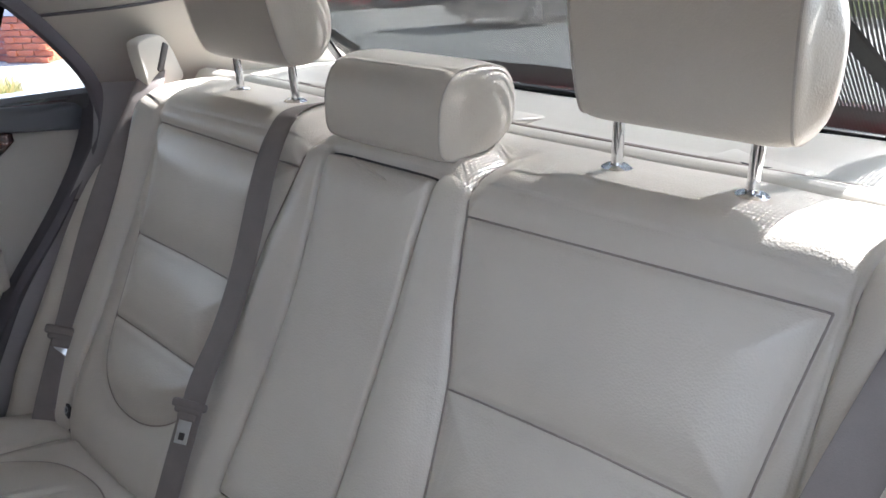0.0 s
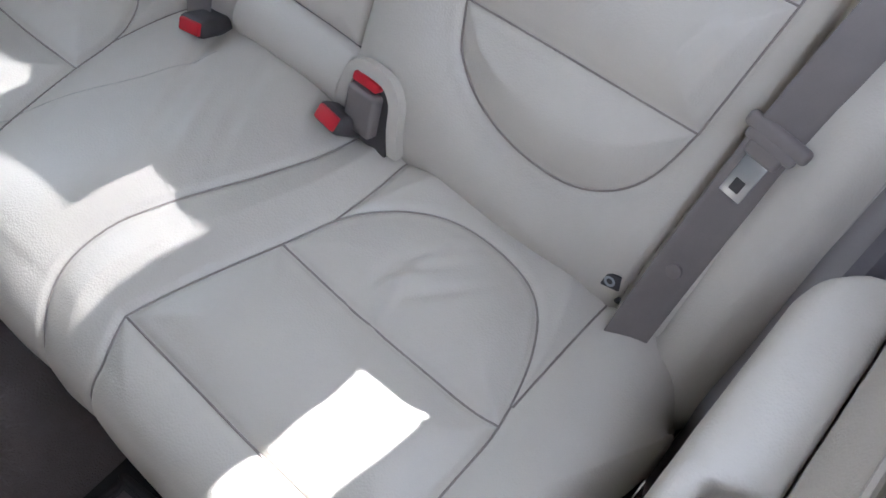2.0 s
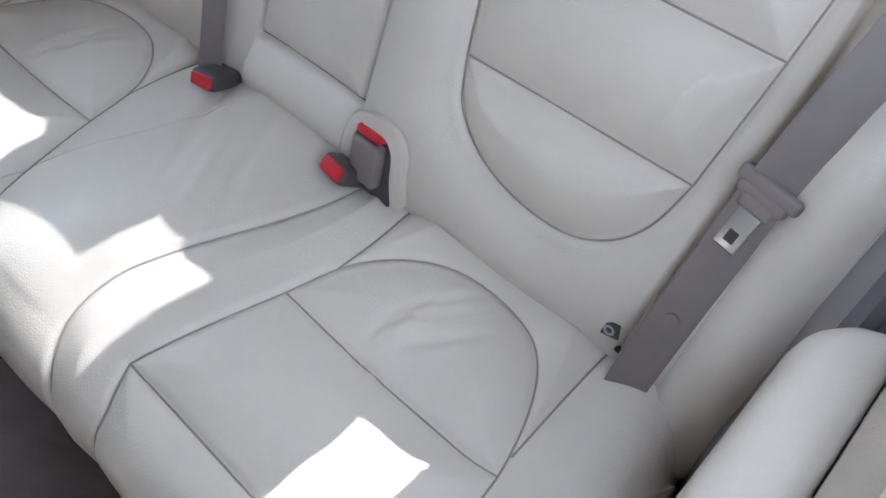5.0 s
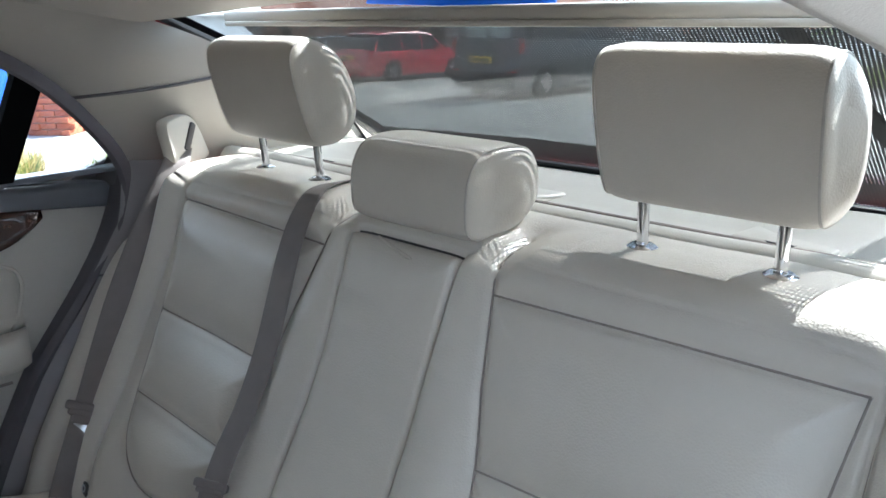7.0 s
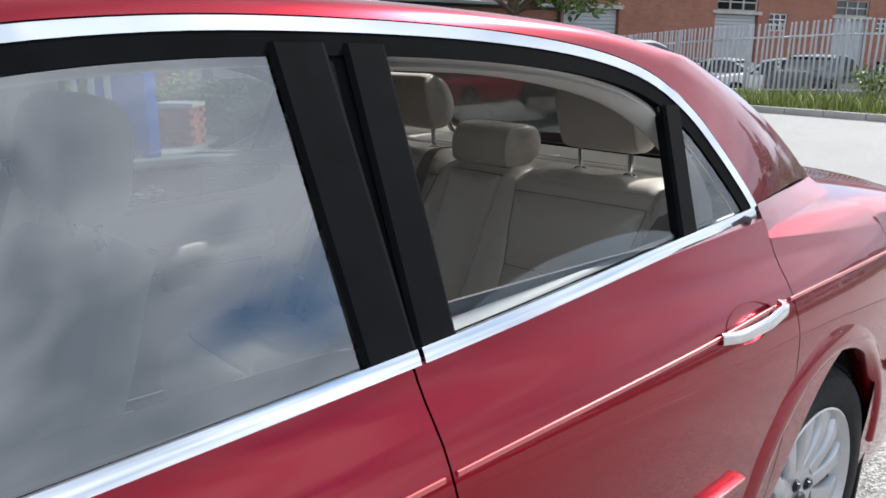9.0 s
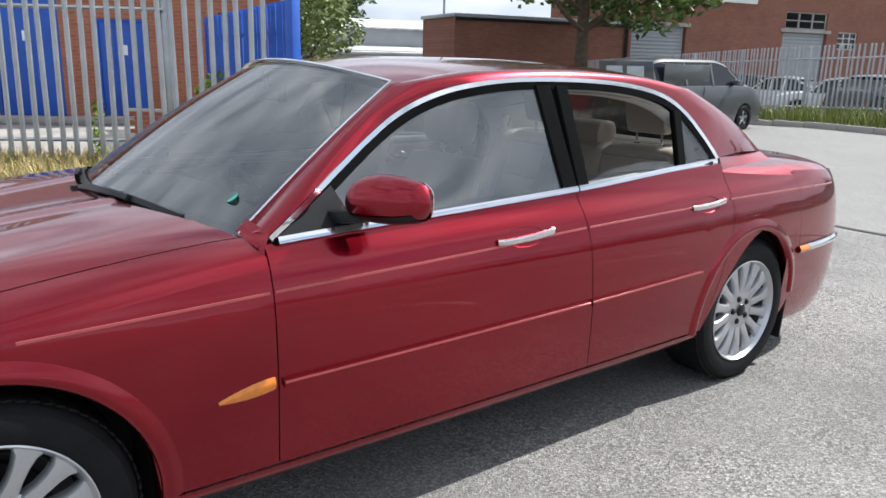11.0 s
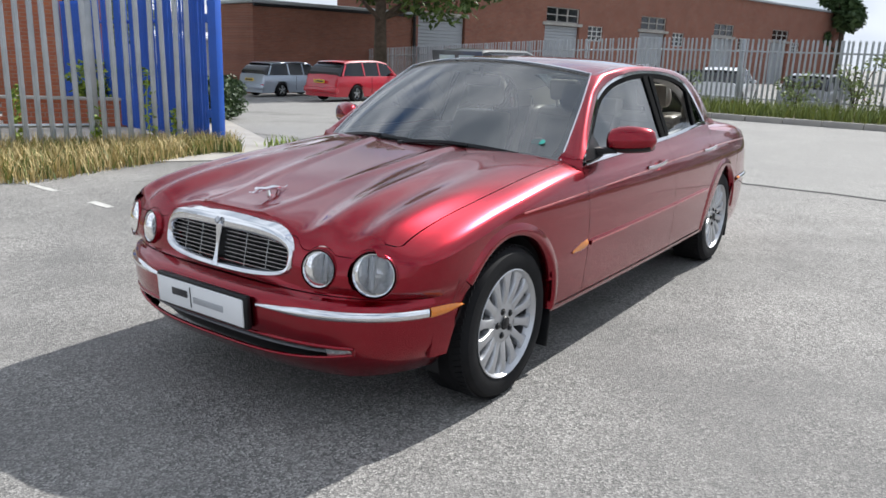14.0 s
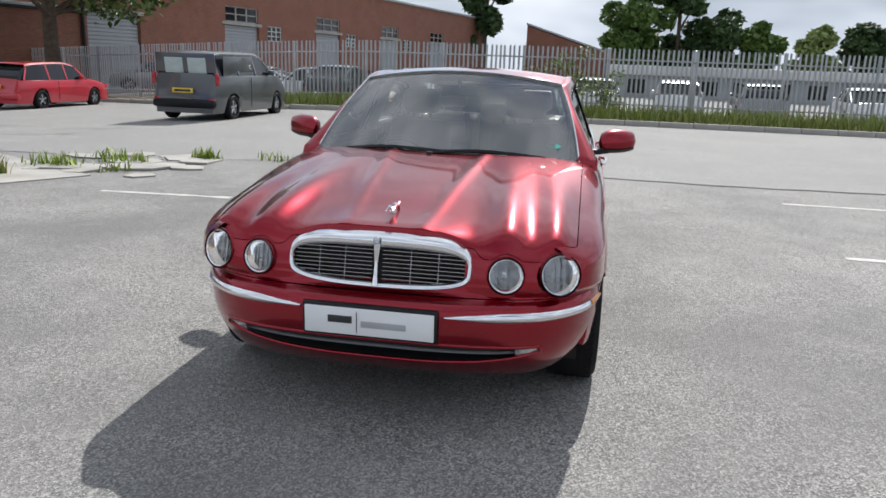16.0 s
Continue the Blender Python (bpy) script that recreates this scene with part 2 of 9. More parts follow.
BLUEPAINT = plain("blue_paint", (0.012, 0.085, 0.44), 0.42, 0, 0.16, 1.6, 0.15, 40, 0.002)
ASPHALT = asphalt_mat("weathered_tarmac", (0.112, 0.109, 0.105), (0.285, 0.274, 0.258))
ROADTAR = asphalt_mat("road_tarmac", (0.185, 0.180, 0.172), (0.265, 0.257, 0.244))
CONCRETE = plain("concrete", (0.36, 0.34, 0.31), 0.9, 0, 0.2, 1.6, 0.5, 60, 0.004)
LINEPAINT = plain("line_paint", (0.50, 0.49, 0.46), 0.8, 0, 0.22, 7.0, 0.4, 60, 0.002)
BRICKRED = brick_mat("red_brick", (0.29, 0.108, 0.066), (0.215, 0.078, 0.052), (0.26, 0.21, 0.17))
BRICKORANGE = brick_mat("orange_brick", (0.42, 0.135, 0.062), (0.33, 0.10, 0.055), (0.30, 0.22, 0.17))
GREYSHEET = plain("grey_sheet", (0.36, 0.38, 0.40), 0.6, 0.0, 0.1, 0.8, 0.1, 30, 0.002)
WHITESHEET = plain("pale_roof_sheet", (0.58, 0.58, 0.57), 0.75, 0, 0.14, 0.5, 0.2, 20, 0.003)
BARK = plain("bark", (0.10, 0.075, 0.052), 0.95, 0, 0.35, 5.0, 0.9, 26, 0.02)
LEAF = leaf_mat("leaf_green", (0.045, 0.095, 0.018), (0.14, 0.22, 0.045))
LEAFDARK = leaf_mat("leaf_dark", (0.026, 0.055, 0.018), (0.075, 0.125, 0.038))
LEAFPALE = leaf_mat("leaf_pale", (0.13, 0.18, 0.055), (0.30, 0.36, 0.12))
LEAFLIME = leaf_mat("leaf_lime", (0.12, 0.20, 0.02), (0.34, 0.42, 0.05))
GRASS = leaf_mat("grass_green", (0.07, 0.11, 0.02), (0.24, 0.28, 0.06))
VERGEGRASS = leaf_mat("verge_grass", (0.085, 0.125, 0.022), (0.25, 0.28, 0.06))
DRYGRASS = leaf_mat("grass_dry", (0.34, 0.26, 0.09), (0.68, 0.53, 0.26))
SOIL = plain("soil", (0.13, 0.10, 0.070), 1.0, 0, 0.3, 3.0, 0.6, 60, 0.01)


# ---- mesh helpers ----
def mesh(name, verts, faces, mat, sharp=40.0):
    me = bpy.data.meshes.new(name)
    me.from_pydata([tuple(v) for v in verts], [], [tuple(f) for f in faces])
    me.materials.append(mat)
    me.update()
    me.shade_smooth()
    me.set_sharp_from_angle(angle=radians(sharp))
    return me


def part(name, data, parent=None, label="", m=None):
    ob = new(name, data)
    if m is not None:
        ob.matrix_basis = m
    if parent is not None:
        ob.parent = parent
    if label:
        ob["label"] = label
    return ob


def thing(name, label, category, data=None, group="", kind="", m=None):
    ob = new(name, data)
    if m is not None:
        ob.matrix_basis = m
    return tagged(ob, label, category, group, kind)


def setting(name, data, label, category, m=None):
    return thing(name, label, category, data, "", "structure", m)


class Build:
    """Collects rounded boxes, tubes, sheets and turned shapes into one mesh."""

    def __init__(self):
        self.v, self.f = [], []

    def add(self, verts, faces):
        k = len(self.v)
        self.v += [tuple(p) for p in verts]
        self.f += [tuple(i + k for i in q) for q in faces]
        return self

    def grid(self, pts, nu, nv, wrap_u=False, wrap_v=False, flip=False):
        """pts: nu * nv points, v running fastest."""
        fs = []
        for i in range(nu if wrap_u else nu - 1):
            for j in range(nv if wrap_v else nv - 1):
                a, b = i * nv + j, i * nv + (j + 1) % nv
                c, d = ((i + 1) % nu) * nv + (j + 1) % nv, ((i + 1) % nu) * nv + j
                fs.append((a, d, c, b) if flip else (a, b, c, d))
        return self.add(pts, fs)

    def box(self, size, m=None, r=0.0, seg=2):
        """A box about the origin, its edges rounded by r."""
        bm = bmesh.new()
        bmesh.ops.create_cube(bm, size=1.0)
        for v in bm.verts:
            v.co = Vector((v.co.x * size[0], v.co.y * size[1], v.co.z * size[2]))
        if r:
            bmesh.ops.bevel(bm, geom=bm.edges[:], offset=min(r, 0.49 * min(size)), segments=seg, affect="EDGES", profile=0.5)
        if m is not None:
            bmesh.ops.transform(bm, matrix=m, verts=bm.verts[:])
        bm.verts.index_update()
        self.add([v.co[:] for v in bm.verts], [[v.index for v in f.verts] for f in bm.faces])
        bm.free()
        return self

    def tube(self, pts, rad, seg=8, closed=False, caps=True, flat=None, up=None):
        """A tube along pts; flat = (half width, half thickness) gives a strap, its width along up."""
        P = [Vector(p) for p in pts]
        n = len(P)
        ring = []
        side = None
        for i, p in enumerate(P):
            a, b = P[(i - 1) % n if closed else max(i - 1, 0)], P[(i + 1) % n if closed else min(i + 1, n - 1)]
            d = (b - a).normalized()
            if up is not None:
                s = Vector(up[i] if hasattr(up[0], "__len__") else up)
                side = (s - d * s.dot(d)).normalized()
            elif side is None:
                s = Vector((0, 0, 1)) if abs(d.z) < 0.9 else Vector((1, 0, 0))
                side = (s - d * s.dot(d)).normalized()
            else:
                side = (side - d * side.dot(d)).normalized()
            nor = d.cross(side)
            rr = rad[i] if hasattr(rad, "__len__") else rad
            for k in range(seg):
                an = 2 * math.pi * k / seg
                c, s2 = math.cos(an), math.sin(an)
                if flat:
                    e = 0.35
                    c, s2 = math.copysign(abs(c) ** e, c) * flat[0], math.copysign(abs(s2) ** e, s2) * flat[1]
                else:
                    c, s2 = c * rr, s2 * rr
                ring.append(p + side * c + nor * s2)
        k0 = len(self.v)
        self.grid(ring, n, seg, wrap_u=closed, wrap_v=True)
        if caps and not closed:
            self.f.append(tuple(range(k0 + seg - 1, k0 - 1, -1)))
            self.f.append(tuple(range(k0 + (n - 1) * seg, k0 + n * seg)))
        return self

    def lathe(self, prof, seg, m=None, caps=False):
        """prof: (radius, height) turned about the z axis."""
        pts = []
        for k in range(seg):
            a = 2 * math.pi * k / seg
            for r, h in prof:
                q = Vector((r * math.cos(a), r * math.sin(a), h))
                pts.append(m @ q if m is not None else q)
        return self.grid(pts, seg, len(prof), wrap_u=True, flip=True)

    def prism(self, poly, depth, m=None, r=0.0):
        """A flat outline in x, y, raised by depth along z."""
        n = len(poly)
        v = [Vector((x, y, 0)) for x, y in poly] + [Vector((x, y, depth)) for x, y in poly]
        f = [tuple(range(n - 1, -1, -1)), tuple(range(n, 2 * n))] + [(i, (i + 1) % n, n + (i + 1) % n, n + i) for i in range(n)]
        if m is not None:
            v = [m @ p for p in v]
        return self.add(v, f)

    def mesh(self, name, mat, sharp=40.0):
        return mesh(name, self.v, self.f, mat, sharp)


def table(xs, ys):
    """A smooth monotone curve through the given points."""
    xs, ys = np.asarray(xs, float), np.asarray(ys, float)
    if xs[0] > xs[-1]:
        xs, ys = xs[::-1], ys[::-1]
    h, d = np.diff(xs), np.diff(ys) / np.diff(xs)
    m = np.zeros(len(xs))
    m[0], m[-1] = d[0], d[-1]
    for i in range(1, len(xs) - 1):
        if d[i - 1] * d[i] > 0:
            w1, w2 = 2 * h[i] + h[i - 1], h[i] + 2 * h[i - 1]
            m[i] = (w1 + w2) / (w1 / d[i - 1] + w2 / d[i])

    def f(x):
        x = min(max(float(x), xs[0]), xs[-1])
        i = min(max(int(np.searchsorted(xs, x)) - 1, 0), len(h) - 1)
        t = (x - xs[i]) / h[i]
        return float((1 + 2 * t) * (1 - t) ** 2 * ys[i] + t * (1 - t) ** 2 * h[i] * m[i] + t * t * (3 - 2 * t) * ys[i + 1] + t * t * (t - 1) * h[i] * m[i + 1])
    return f


def spline(pts, n, closed=False):
    """n points on a smooth curve through pts."""
    P = [Vector(p) for p in pts]
    k = len(P)
    spans = k if closed else k - 1
    out = []
    for q in range(n):
        u = q * spans / (n if closed else n - 1)
        i = min(int(u), spans - 1)
        t = u - i
        if closed:
            a, b, c, d = P[(i - 1) % k], P[i % k], P[(i + 1) % k], P[(i + 2) % k]
        else:
            b, c = P[i], P[i + 1]
            a = P[i - 1] if i > 0 else b * 2 - c
            d = P[i + 2] if i + 2 < k else c * 2 - b
        out.append(0.5 * ((2 * b) + (c - a) * t + (2 * a - 5 * b + 4 * c - d) * t * t + (3 * b - a - 3 * c + d) * t ** 3))
    return out

# ---- ground, road, verge ----
def ground_z(x, y):
    """The yard is level by the car and falls gently towards the far corner of the street."""
    k = min(max((-4.5 - y) / 6.0, 0.0), 1.0)
    k = k * k * (3 - 2 * k)
    low = min(max((-22.0 - y) / 6.0, 0.0), 1.0) * (1 - min(max((x - 4.0) / 8.0, 0.0), 1.0))
    return -0.037 * min(max(0.0, x - 7.0), 30.0) * k - 0.35 * low * low * (3 - 2 * low)


def sheet(name, xs, ys, mat, lift=0.0, keep=None):
    b = Build()
    b.grid([(x, y, ground_z(x, y) + lift) for x in xs for y in ys], len(xs), len(ys), flip=True)
    if keep:
        b.f = [f for f in b.f if keep(sum(b.v[i][0] for i in f) / 4, sum(b.v[i][1] for i in f) / 4)]
    return b.mesh(name, mat)


def steps(a, b, n):
    return [a + (b - a) * i / n for i in range(n + 1)]


gx = [-900, -300, -120] + steps(-60, 60, 60) + [120, 300, 900]
gy = [-900, -300, -120] + steps(-60, 60, 60) + [120, 300, 900]
setting("ground", sheet("ground", gx, gy, ASPHALT), "weathered grey tarmac yard with fine chippings", "ground")

KERB = [(-60, -16.4), (3, -16.6), (8.5, -17.4), (15, -20.4), (24, -24.6), (60, -41)]
FENCE = [(-60, -21.4), (5, -20.9), (11, -21.4), (18.5, -24.4), (60, -43)]


def along(line, step):
    """Points and headings at even steps along a line of corners."""
    out, carry = [], 0.0
    for (ax, ay), (bx, by) in zip(line, line[1:]):
        d = math.hypot(bx - ax, by - ay)
        ux, uy = (bx - ax) / d, (by - ay) / d
        s = carry
        while s < d:
            out.append((ax + ux * s, ay + uy * s, math.atan2(uy, ux)))
            s += step
        carry = s - d
    return out


def on_line(line, x):
    for (ax, ay), (bx, by) in zip(line, line[1:]):
        if ax <= x <= bx:
            return ay + (by - ay) * (x - ax) / (bx - ax)
    return line[-1][1]


# the street: paler tarmac between the yard's edge and the far kerb
rx = steps(-60, 60, 120)
b = Build()
pts = []
for x in rx:
    y0 = -5.55 + 0.05 * math.sin(x * 1.7) + (0.9 if x > 3.4 else 0.0) * min(1.0, (x - 3.4) / 2.0 if x > 3.4 else 0)
    y1 = on_line(KERB, x)
    for k in range(13):
        y = y0 + (y1 - y0) * k / 12
        pts.append((x, y, ground_z(x, y) + 0.006))
b.grid(pts, len(rx), 13)
setting("road", b.mesh("road", ROADTAR), "pale worn tarmac street beside the yard", "road")

# tar joint between yard and street
b = Build()
b.tube([(x, -5.53 + 0.05 * math.sin(x * 1.7) + 0.02 * math.sin(x * 7), 0.004) for x in steps(-14, 3.4, 70)], 0.05, 6, flat=(0.035, 0.006), up=(0, 1, 0))
setting("trim", b.mesh("tar_joint", plain("tar_joint", (0.055, 0.055, 0.055), 0.8, 0, 0.3, 12.0)), "dark tar joint across the tarmac", "joint")

# kerb stones
kerb = setting("kerb", Build().box((0.01, 0.01, 0.01), pose(3, -16.8, -0.1)).mesh("kerb_bed", CONCRETE), "concrete kerb along the street", "kerb")
kb = Build().box((0.90, 0.14, 0.24), pose(0, 0, 0.03), 0.02).mesh("kerb_stone", CONCRETE)
far_kerb = Build()
for x, y, a in along(KERB, 0.915):
    z = ground_z(x, y)
    if -16 < x < 30:
        part("kerb_stone", kb, kerb, m=pose(x, y, z, 0, 0, math.degrees(a)))
    else:
        far_kerb.box((0.90, 0.14, 0.24), pose(x, y, z + 0.03, 0, 0, math.degrees(a)))
tagged(part("kerb_run", far_kerb.mesh("kerb_run", CONCRETE), kerb), kind="stuff")

# verge and pavement behind the kerb
b = Build()
vx = steps(-60, 60, 80)
pts = []
for x in vx:
    for k in range(5):
        y = on_line(KERB, x) - 0.05 + (on_line(FENCE, x) - 1.2 - on_line(KERB, x)) * k / 4
        pts.append((x, y, ground_z(x, y) + 0.12))
b.grid(pts, len(vx), 5)
setting("pavement", b.mesh("pavement", SOIL), "bare earth verge behind the kerb", "verge")

# bay markings
for i, (x0, y0, x1, y1) in enumerate(((-3.15, -4.26, -7.6, -4.24), (-3.0, -1.5, -7.4, -1.48), (2.85, -2.28, 4.3, -2.18), (3.85, 0.47, 4.2, 0.45), (4.9, 0.40, 7.0, 0.32), (3.0, 3.1, 7.0, 3.0), (-3.0, 1.3, -3.2, 1.3))):
    b = Build()
    n = max(3, int(abs(x1 - x0) / 0.12))
    r2 = random.Random(i)
    pts = []
    for k in range(n + 1):
        x, y = x0 + (x1 - x0) * k / n, y0 + (y1 - y0) * k / n
        w = 0.05 + r2.uniform(-0.022, 0.006)
        pts += [(x, y - w, 0.004), (x, y + w, 0.004)]
    b.grid(pts, n + 1, 2, flip=x1 < x0)
    if len(b.f):
        thing("bay_line", "worn white painted bay line on the tarmac", "line", b.mesh("bay_line", LINEPAINT), "bay lines")


# ---- plants ----
def blades(name, spots, mat, seed, h=(0.15, 0.4), w=0.006, lean=0.5):
    """Many curved blades at the given spots (x, y, z)."""
    r = random.Random(seed)
    b = Build()
    for x, y, z in spots:
        a, hh = r.uniform(0, 6.283), r.uniform(*h)
        l = r.uniform(0.1, lean) * hh
        dx, dy = math.cos(a), math.sin(a)
        ww = w * r.uniform(0.7, 1.5)
        p = [(x - dy * ww, y + dx * ww, z), (x + dy * ww, y - dx * ww, z),
             (x + dx * l * 0.4 + dy * ww * 0.7, y + dy * l * 0.4 - dx * ww * 0.7, z + hh * 0.6), (x + dx * l * 0.4 - dy * ww * 0.7, y + dy * l * 0.4 + dx * ww * 0.7, z + hh * 0.6),
             (x + dx * l, y + dy * l, z + hh)]
        b.add(p, [(0, 1, 2, 3), (3, 2, 4)])
    return mesh(name, b.v, b.f, mat)


def leaf_cloud(name, centres, mat, seed, count, size):
    """Small bent leaf pairs scattered in and around blobs (x, y, z, radius)."""
    r = random.Random(seed)
    v, f = [], []
    total = sum(c[3] ** 2 for c in centres)
    for cx, cy, cz, rad in centres:
        for _ in range(int(count * rad * rad / total)):
            while True:
                q = Vector((r.uniform(-1, 1), r.uniform(-1, 1), r.uniform(-1, 1)))
                if 0.25 < q.length < 1:
                    break
            q = q.normalized() * (q.length ** 0.45) * rad * r.uniform(0.8, 1.1)
            p = Vector((cx, cy, cz)) + Vector((q.x, q.y, q.z * 0.85))
            s = size * r.uniform(0.6, 1.4)
            e = Euler((r.uniform(-1.1, 1.1), r.uniform(-1.1, 1.1), r.uniform(0, 6.28))).to_matrix()
            k = len(v)
            for o in ((0, -s, 0), (s * 0.5, 0, s * 0.15), (0, s, 0), (-s * 0.5, 0, s * 0.15)):
                v.append(p + e @ Vector(o))
            f += [(k, k + 1, k + 2), (k, k + 2, k + 3)]
    return mesh(name, v, f, mat)


def tree(name, label, x, y, height, crown, trunk_r, leaf, seed, clear=0.33, count=7000, size=0.16, squash=1.0):
    r = random.Random(seed)
    z0 = ground_z(x, y)
    t = thing(name, label, "tree", m=pose(x, y, z0))
    b = Build()
    path = [(0, 0, -0.1), (0.05, 0.02, height * clear * 0.5), (0.0, 0.08, height * clear), (0.1, 0.0, height * 0.6), (0.0, 0.0, height * 0.85)]
    b.tube(spline(path, 12), [trunk_r * (1.15 - 0.075 * i) for i in range(12)], 10)
    blobs = []
    for k in range(11):
        a, up = r.uniform(0, 6.28), r.uniform(clear * 0.85, 0.8)
        reach = crown * r.uniform(0.45, 0.95) * (1.0 if up < 0.62 else 0.7)
        tip = (math.cos(a) * reach, math.sin(a) * reach, height * up + reach * 0.35 * squash)
        b.tube(spline([(0, 0, height * up * 0.8), (tip[0] * 0.5, tip[1] * 0.5, height * up), tip], 7), [trunk_r * 0.42 * (1 - i / 8) for i in range(7)], 6)
        blobs.append((tip[0], tip[1], tip[2], crown * r.uniform(0.28, 0.46)))
    for k in range(9):
        a, d = r.uniform(0, 6.28), crown * r.uniform(0, 0.6)
        blobs.append((math.cos(a) * d, math.sin(a) * d, height * r.uniform(clear + 0.22, 0.92), crown * r.uniform(0.3, 0.5)))
    part("trunk", b.mesh("trunk", BARK), t)
    part("crown", leaf_cloud("crown", blobs, leaf, seed, count, size), t)
    return t


tree("tree", "broad leafy street tree with a bare trunk beside the fence", 20.6, -23.3, 11.0, 5.4, 0.30, LEAF, 3, 0.42, 21000, 0.19)
tree("tree", "pale green willow-like tree behind the yard building", 28.0, -13.5, 8.0, 3.2, 0.25, LEAFPALE, 4, 0.2, 12000, 0.13)
tree("tree", "dark distant tree behind the yard building", 62.0, -33.0, 12.5, 5.0, 0.4, LEAFDARK, 5, 0.2, 7000, 0.3)
tree("tree", "tall dark tree beside the brick works", 11.2, -86.0, 15.5, 3.0, 0.4, LEAFDARK, 6, 0.12, 8000, 0.4)
for i, (x, y, h, c, leaf) in enumerate(((-4.6, -62, 9.5, 2.7, LEAF), (-8.0, -62, 13.0, 2.0, LEAFDARK), (-10.8, -62, 7.4, 2.5, LEAFDARK), (-14.8, -64, 6.2, 1.9, LEAF), (-19.4, -66, 6.2, 1.9, LEAFPALE), (-25.0, -70, 6.6, 2.6, LEAFDARK), (-33.0, -72, 6.8, 3.2, LEAFDARK))):
    tree("tree", "leafy tree beyond the car park fence", x, y, h, c, 0.25, leaf, 20 + i, 0.16, 5200, 0.32)


# ---- palisade fences ----
def pale_mesh(name, h, mat, w=0.068):
    """A folded steel pale with a three-pointed top."""
    xs = (-w / 2, -w / 2 + 0.012, -0.013, 0.0, 0.013, w / 2 - 0.012, w / 2)
    ys = (0.0, 0.012, 0.012, 0.020, 0.012, 0.012, 0.0)
    top = (h - 0.055, h - 0.002, h - 0.07, h, h - 0.07, h - 0.002, h - 0.055)
    v, f = [], []
    for x, y, t in zip(xs, ys, top):
        v += [(x, -y, 0.05), (x, -y, t)]
    n = len(xs)
    v += [(x, -y + 0.004, z) for x, y, z in v]
    for i in range(n - 1):
        a = i * 2
        f += [(a, a + 2, a + 3, a + 1), (2 * n + a, 2 * n + a + 1, 2 * n + a + 3, 2 * n + a + 2), (a + 1, a + 3, 2 * n + a + 3, 2 * n + a + 1)]
    return mesh(name, v, f, mat, 25)


def palisade(name, label, line, height, mat, spacing, near, post_every=2.75, base=0.0):
    fence = thing(name, label, "fence", Build().box((0.02, 0.02, 0.02), pose(line[0][0], line[0][1], ground_z(*line[0]) + base)).mesh("fence_foot", mat))
    pm = pale_mesh("pale", height, mat)
    far = Build()
    r = random.Random(len(line))
    count = 0
    for x, y, a in along(line, spacing):
        m = pose(x, y, ground_z(x, y) + base, r.uniform(-0.6, 0.6), r.uniform(-0.7, 0.7), math.degrees(a) + r.uniform(-2, 2))
        if near(x, y) and count < 290:
            part("pale", pm, fence, m=m)
            count += 1
        else:
            far.add([m @ Vector(v.co) for v in pm.vertices], [tuple(p.vertices) for p in pm.polygons])
    if far.v:
        tagged(part("pale_run", far.mesh("pale_run", mat, 25), fence), kind="stuff")
    post = Build().box((0.10, 0.055, height - 0.02), pose(0, 0.085, height / 2), 0.006).mesh("post", mat)
    for x, y, a in along(line, post_every):
        part("post", post, fence, m=pose(x, y, ground_z(x, y) + base, 0, 0, math.degrees(a)))
    for h in (0.35, height - 0.38):
        for (x, y, a), (x2, y2, a2) in zip(along(line, post_every), along(line, post_every)[1:]):
            ox, oy = -0.034 * math.sin(a), 0.034 * math.cos(a)
            b = Build().tube([(x + ox, y + oy, ground_z(x, y) + base + h), (x2 + ox, y2 + oy, ground_z(x2, y2) + base + h)], 0.02, 4, flat=(0.025, 0.02), up=(0, 0, 1))
            part("rail", b.mesh("rail", mat), fence)
    return fence


palisade("palisade_fence", "tall galvanised steel palisade fence along the street", FENCE[::-1], 2.15, STEELGALV, 0.155, lambda x, y: -9 < x < 24, base=0.05)
YARD = [(13.6, 9.9), (9.3, 2.18), (6.62, -2.65)]
palisade("palisade_fence", "galvanised steel palisade fence at the yard's edge", YARD, 2.35, STEELGALV, 0.158, lambda x, y: True, 2.6)

gate = thing("gate_post", "blue painted square steel gate post beside the fence", "post", Build().box((0.14, 0.14, 2.2), pose(0, 0, 1.09), 0.012).box((0.16, 0.16, 0.02), pose(0, 0, 2.19), 0.004).mesh("gate_post", BLUEPAINT), m=pose(6.5, -2.85, 0, 0, 0, 15))
part("hinge", Build().box((0.06, 0.10, 0.12), None, 0.01).mesh("hinge", BLUEPAINT), gate, m=pose(0.1, 0, 0.5))
part("hinge", gate.children[0].data, gate, m=pose(0.1, 0, 1.8))
palisade("blue_gate", "blue painted palisade gate standing open", [(12.37, -3.87), (6.75, -2.90)], 2.15, BLUEPAINT, 0.088, lambda x, y: True, 2.65)

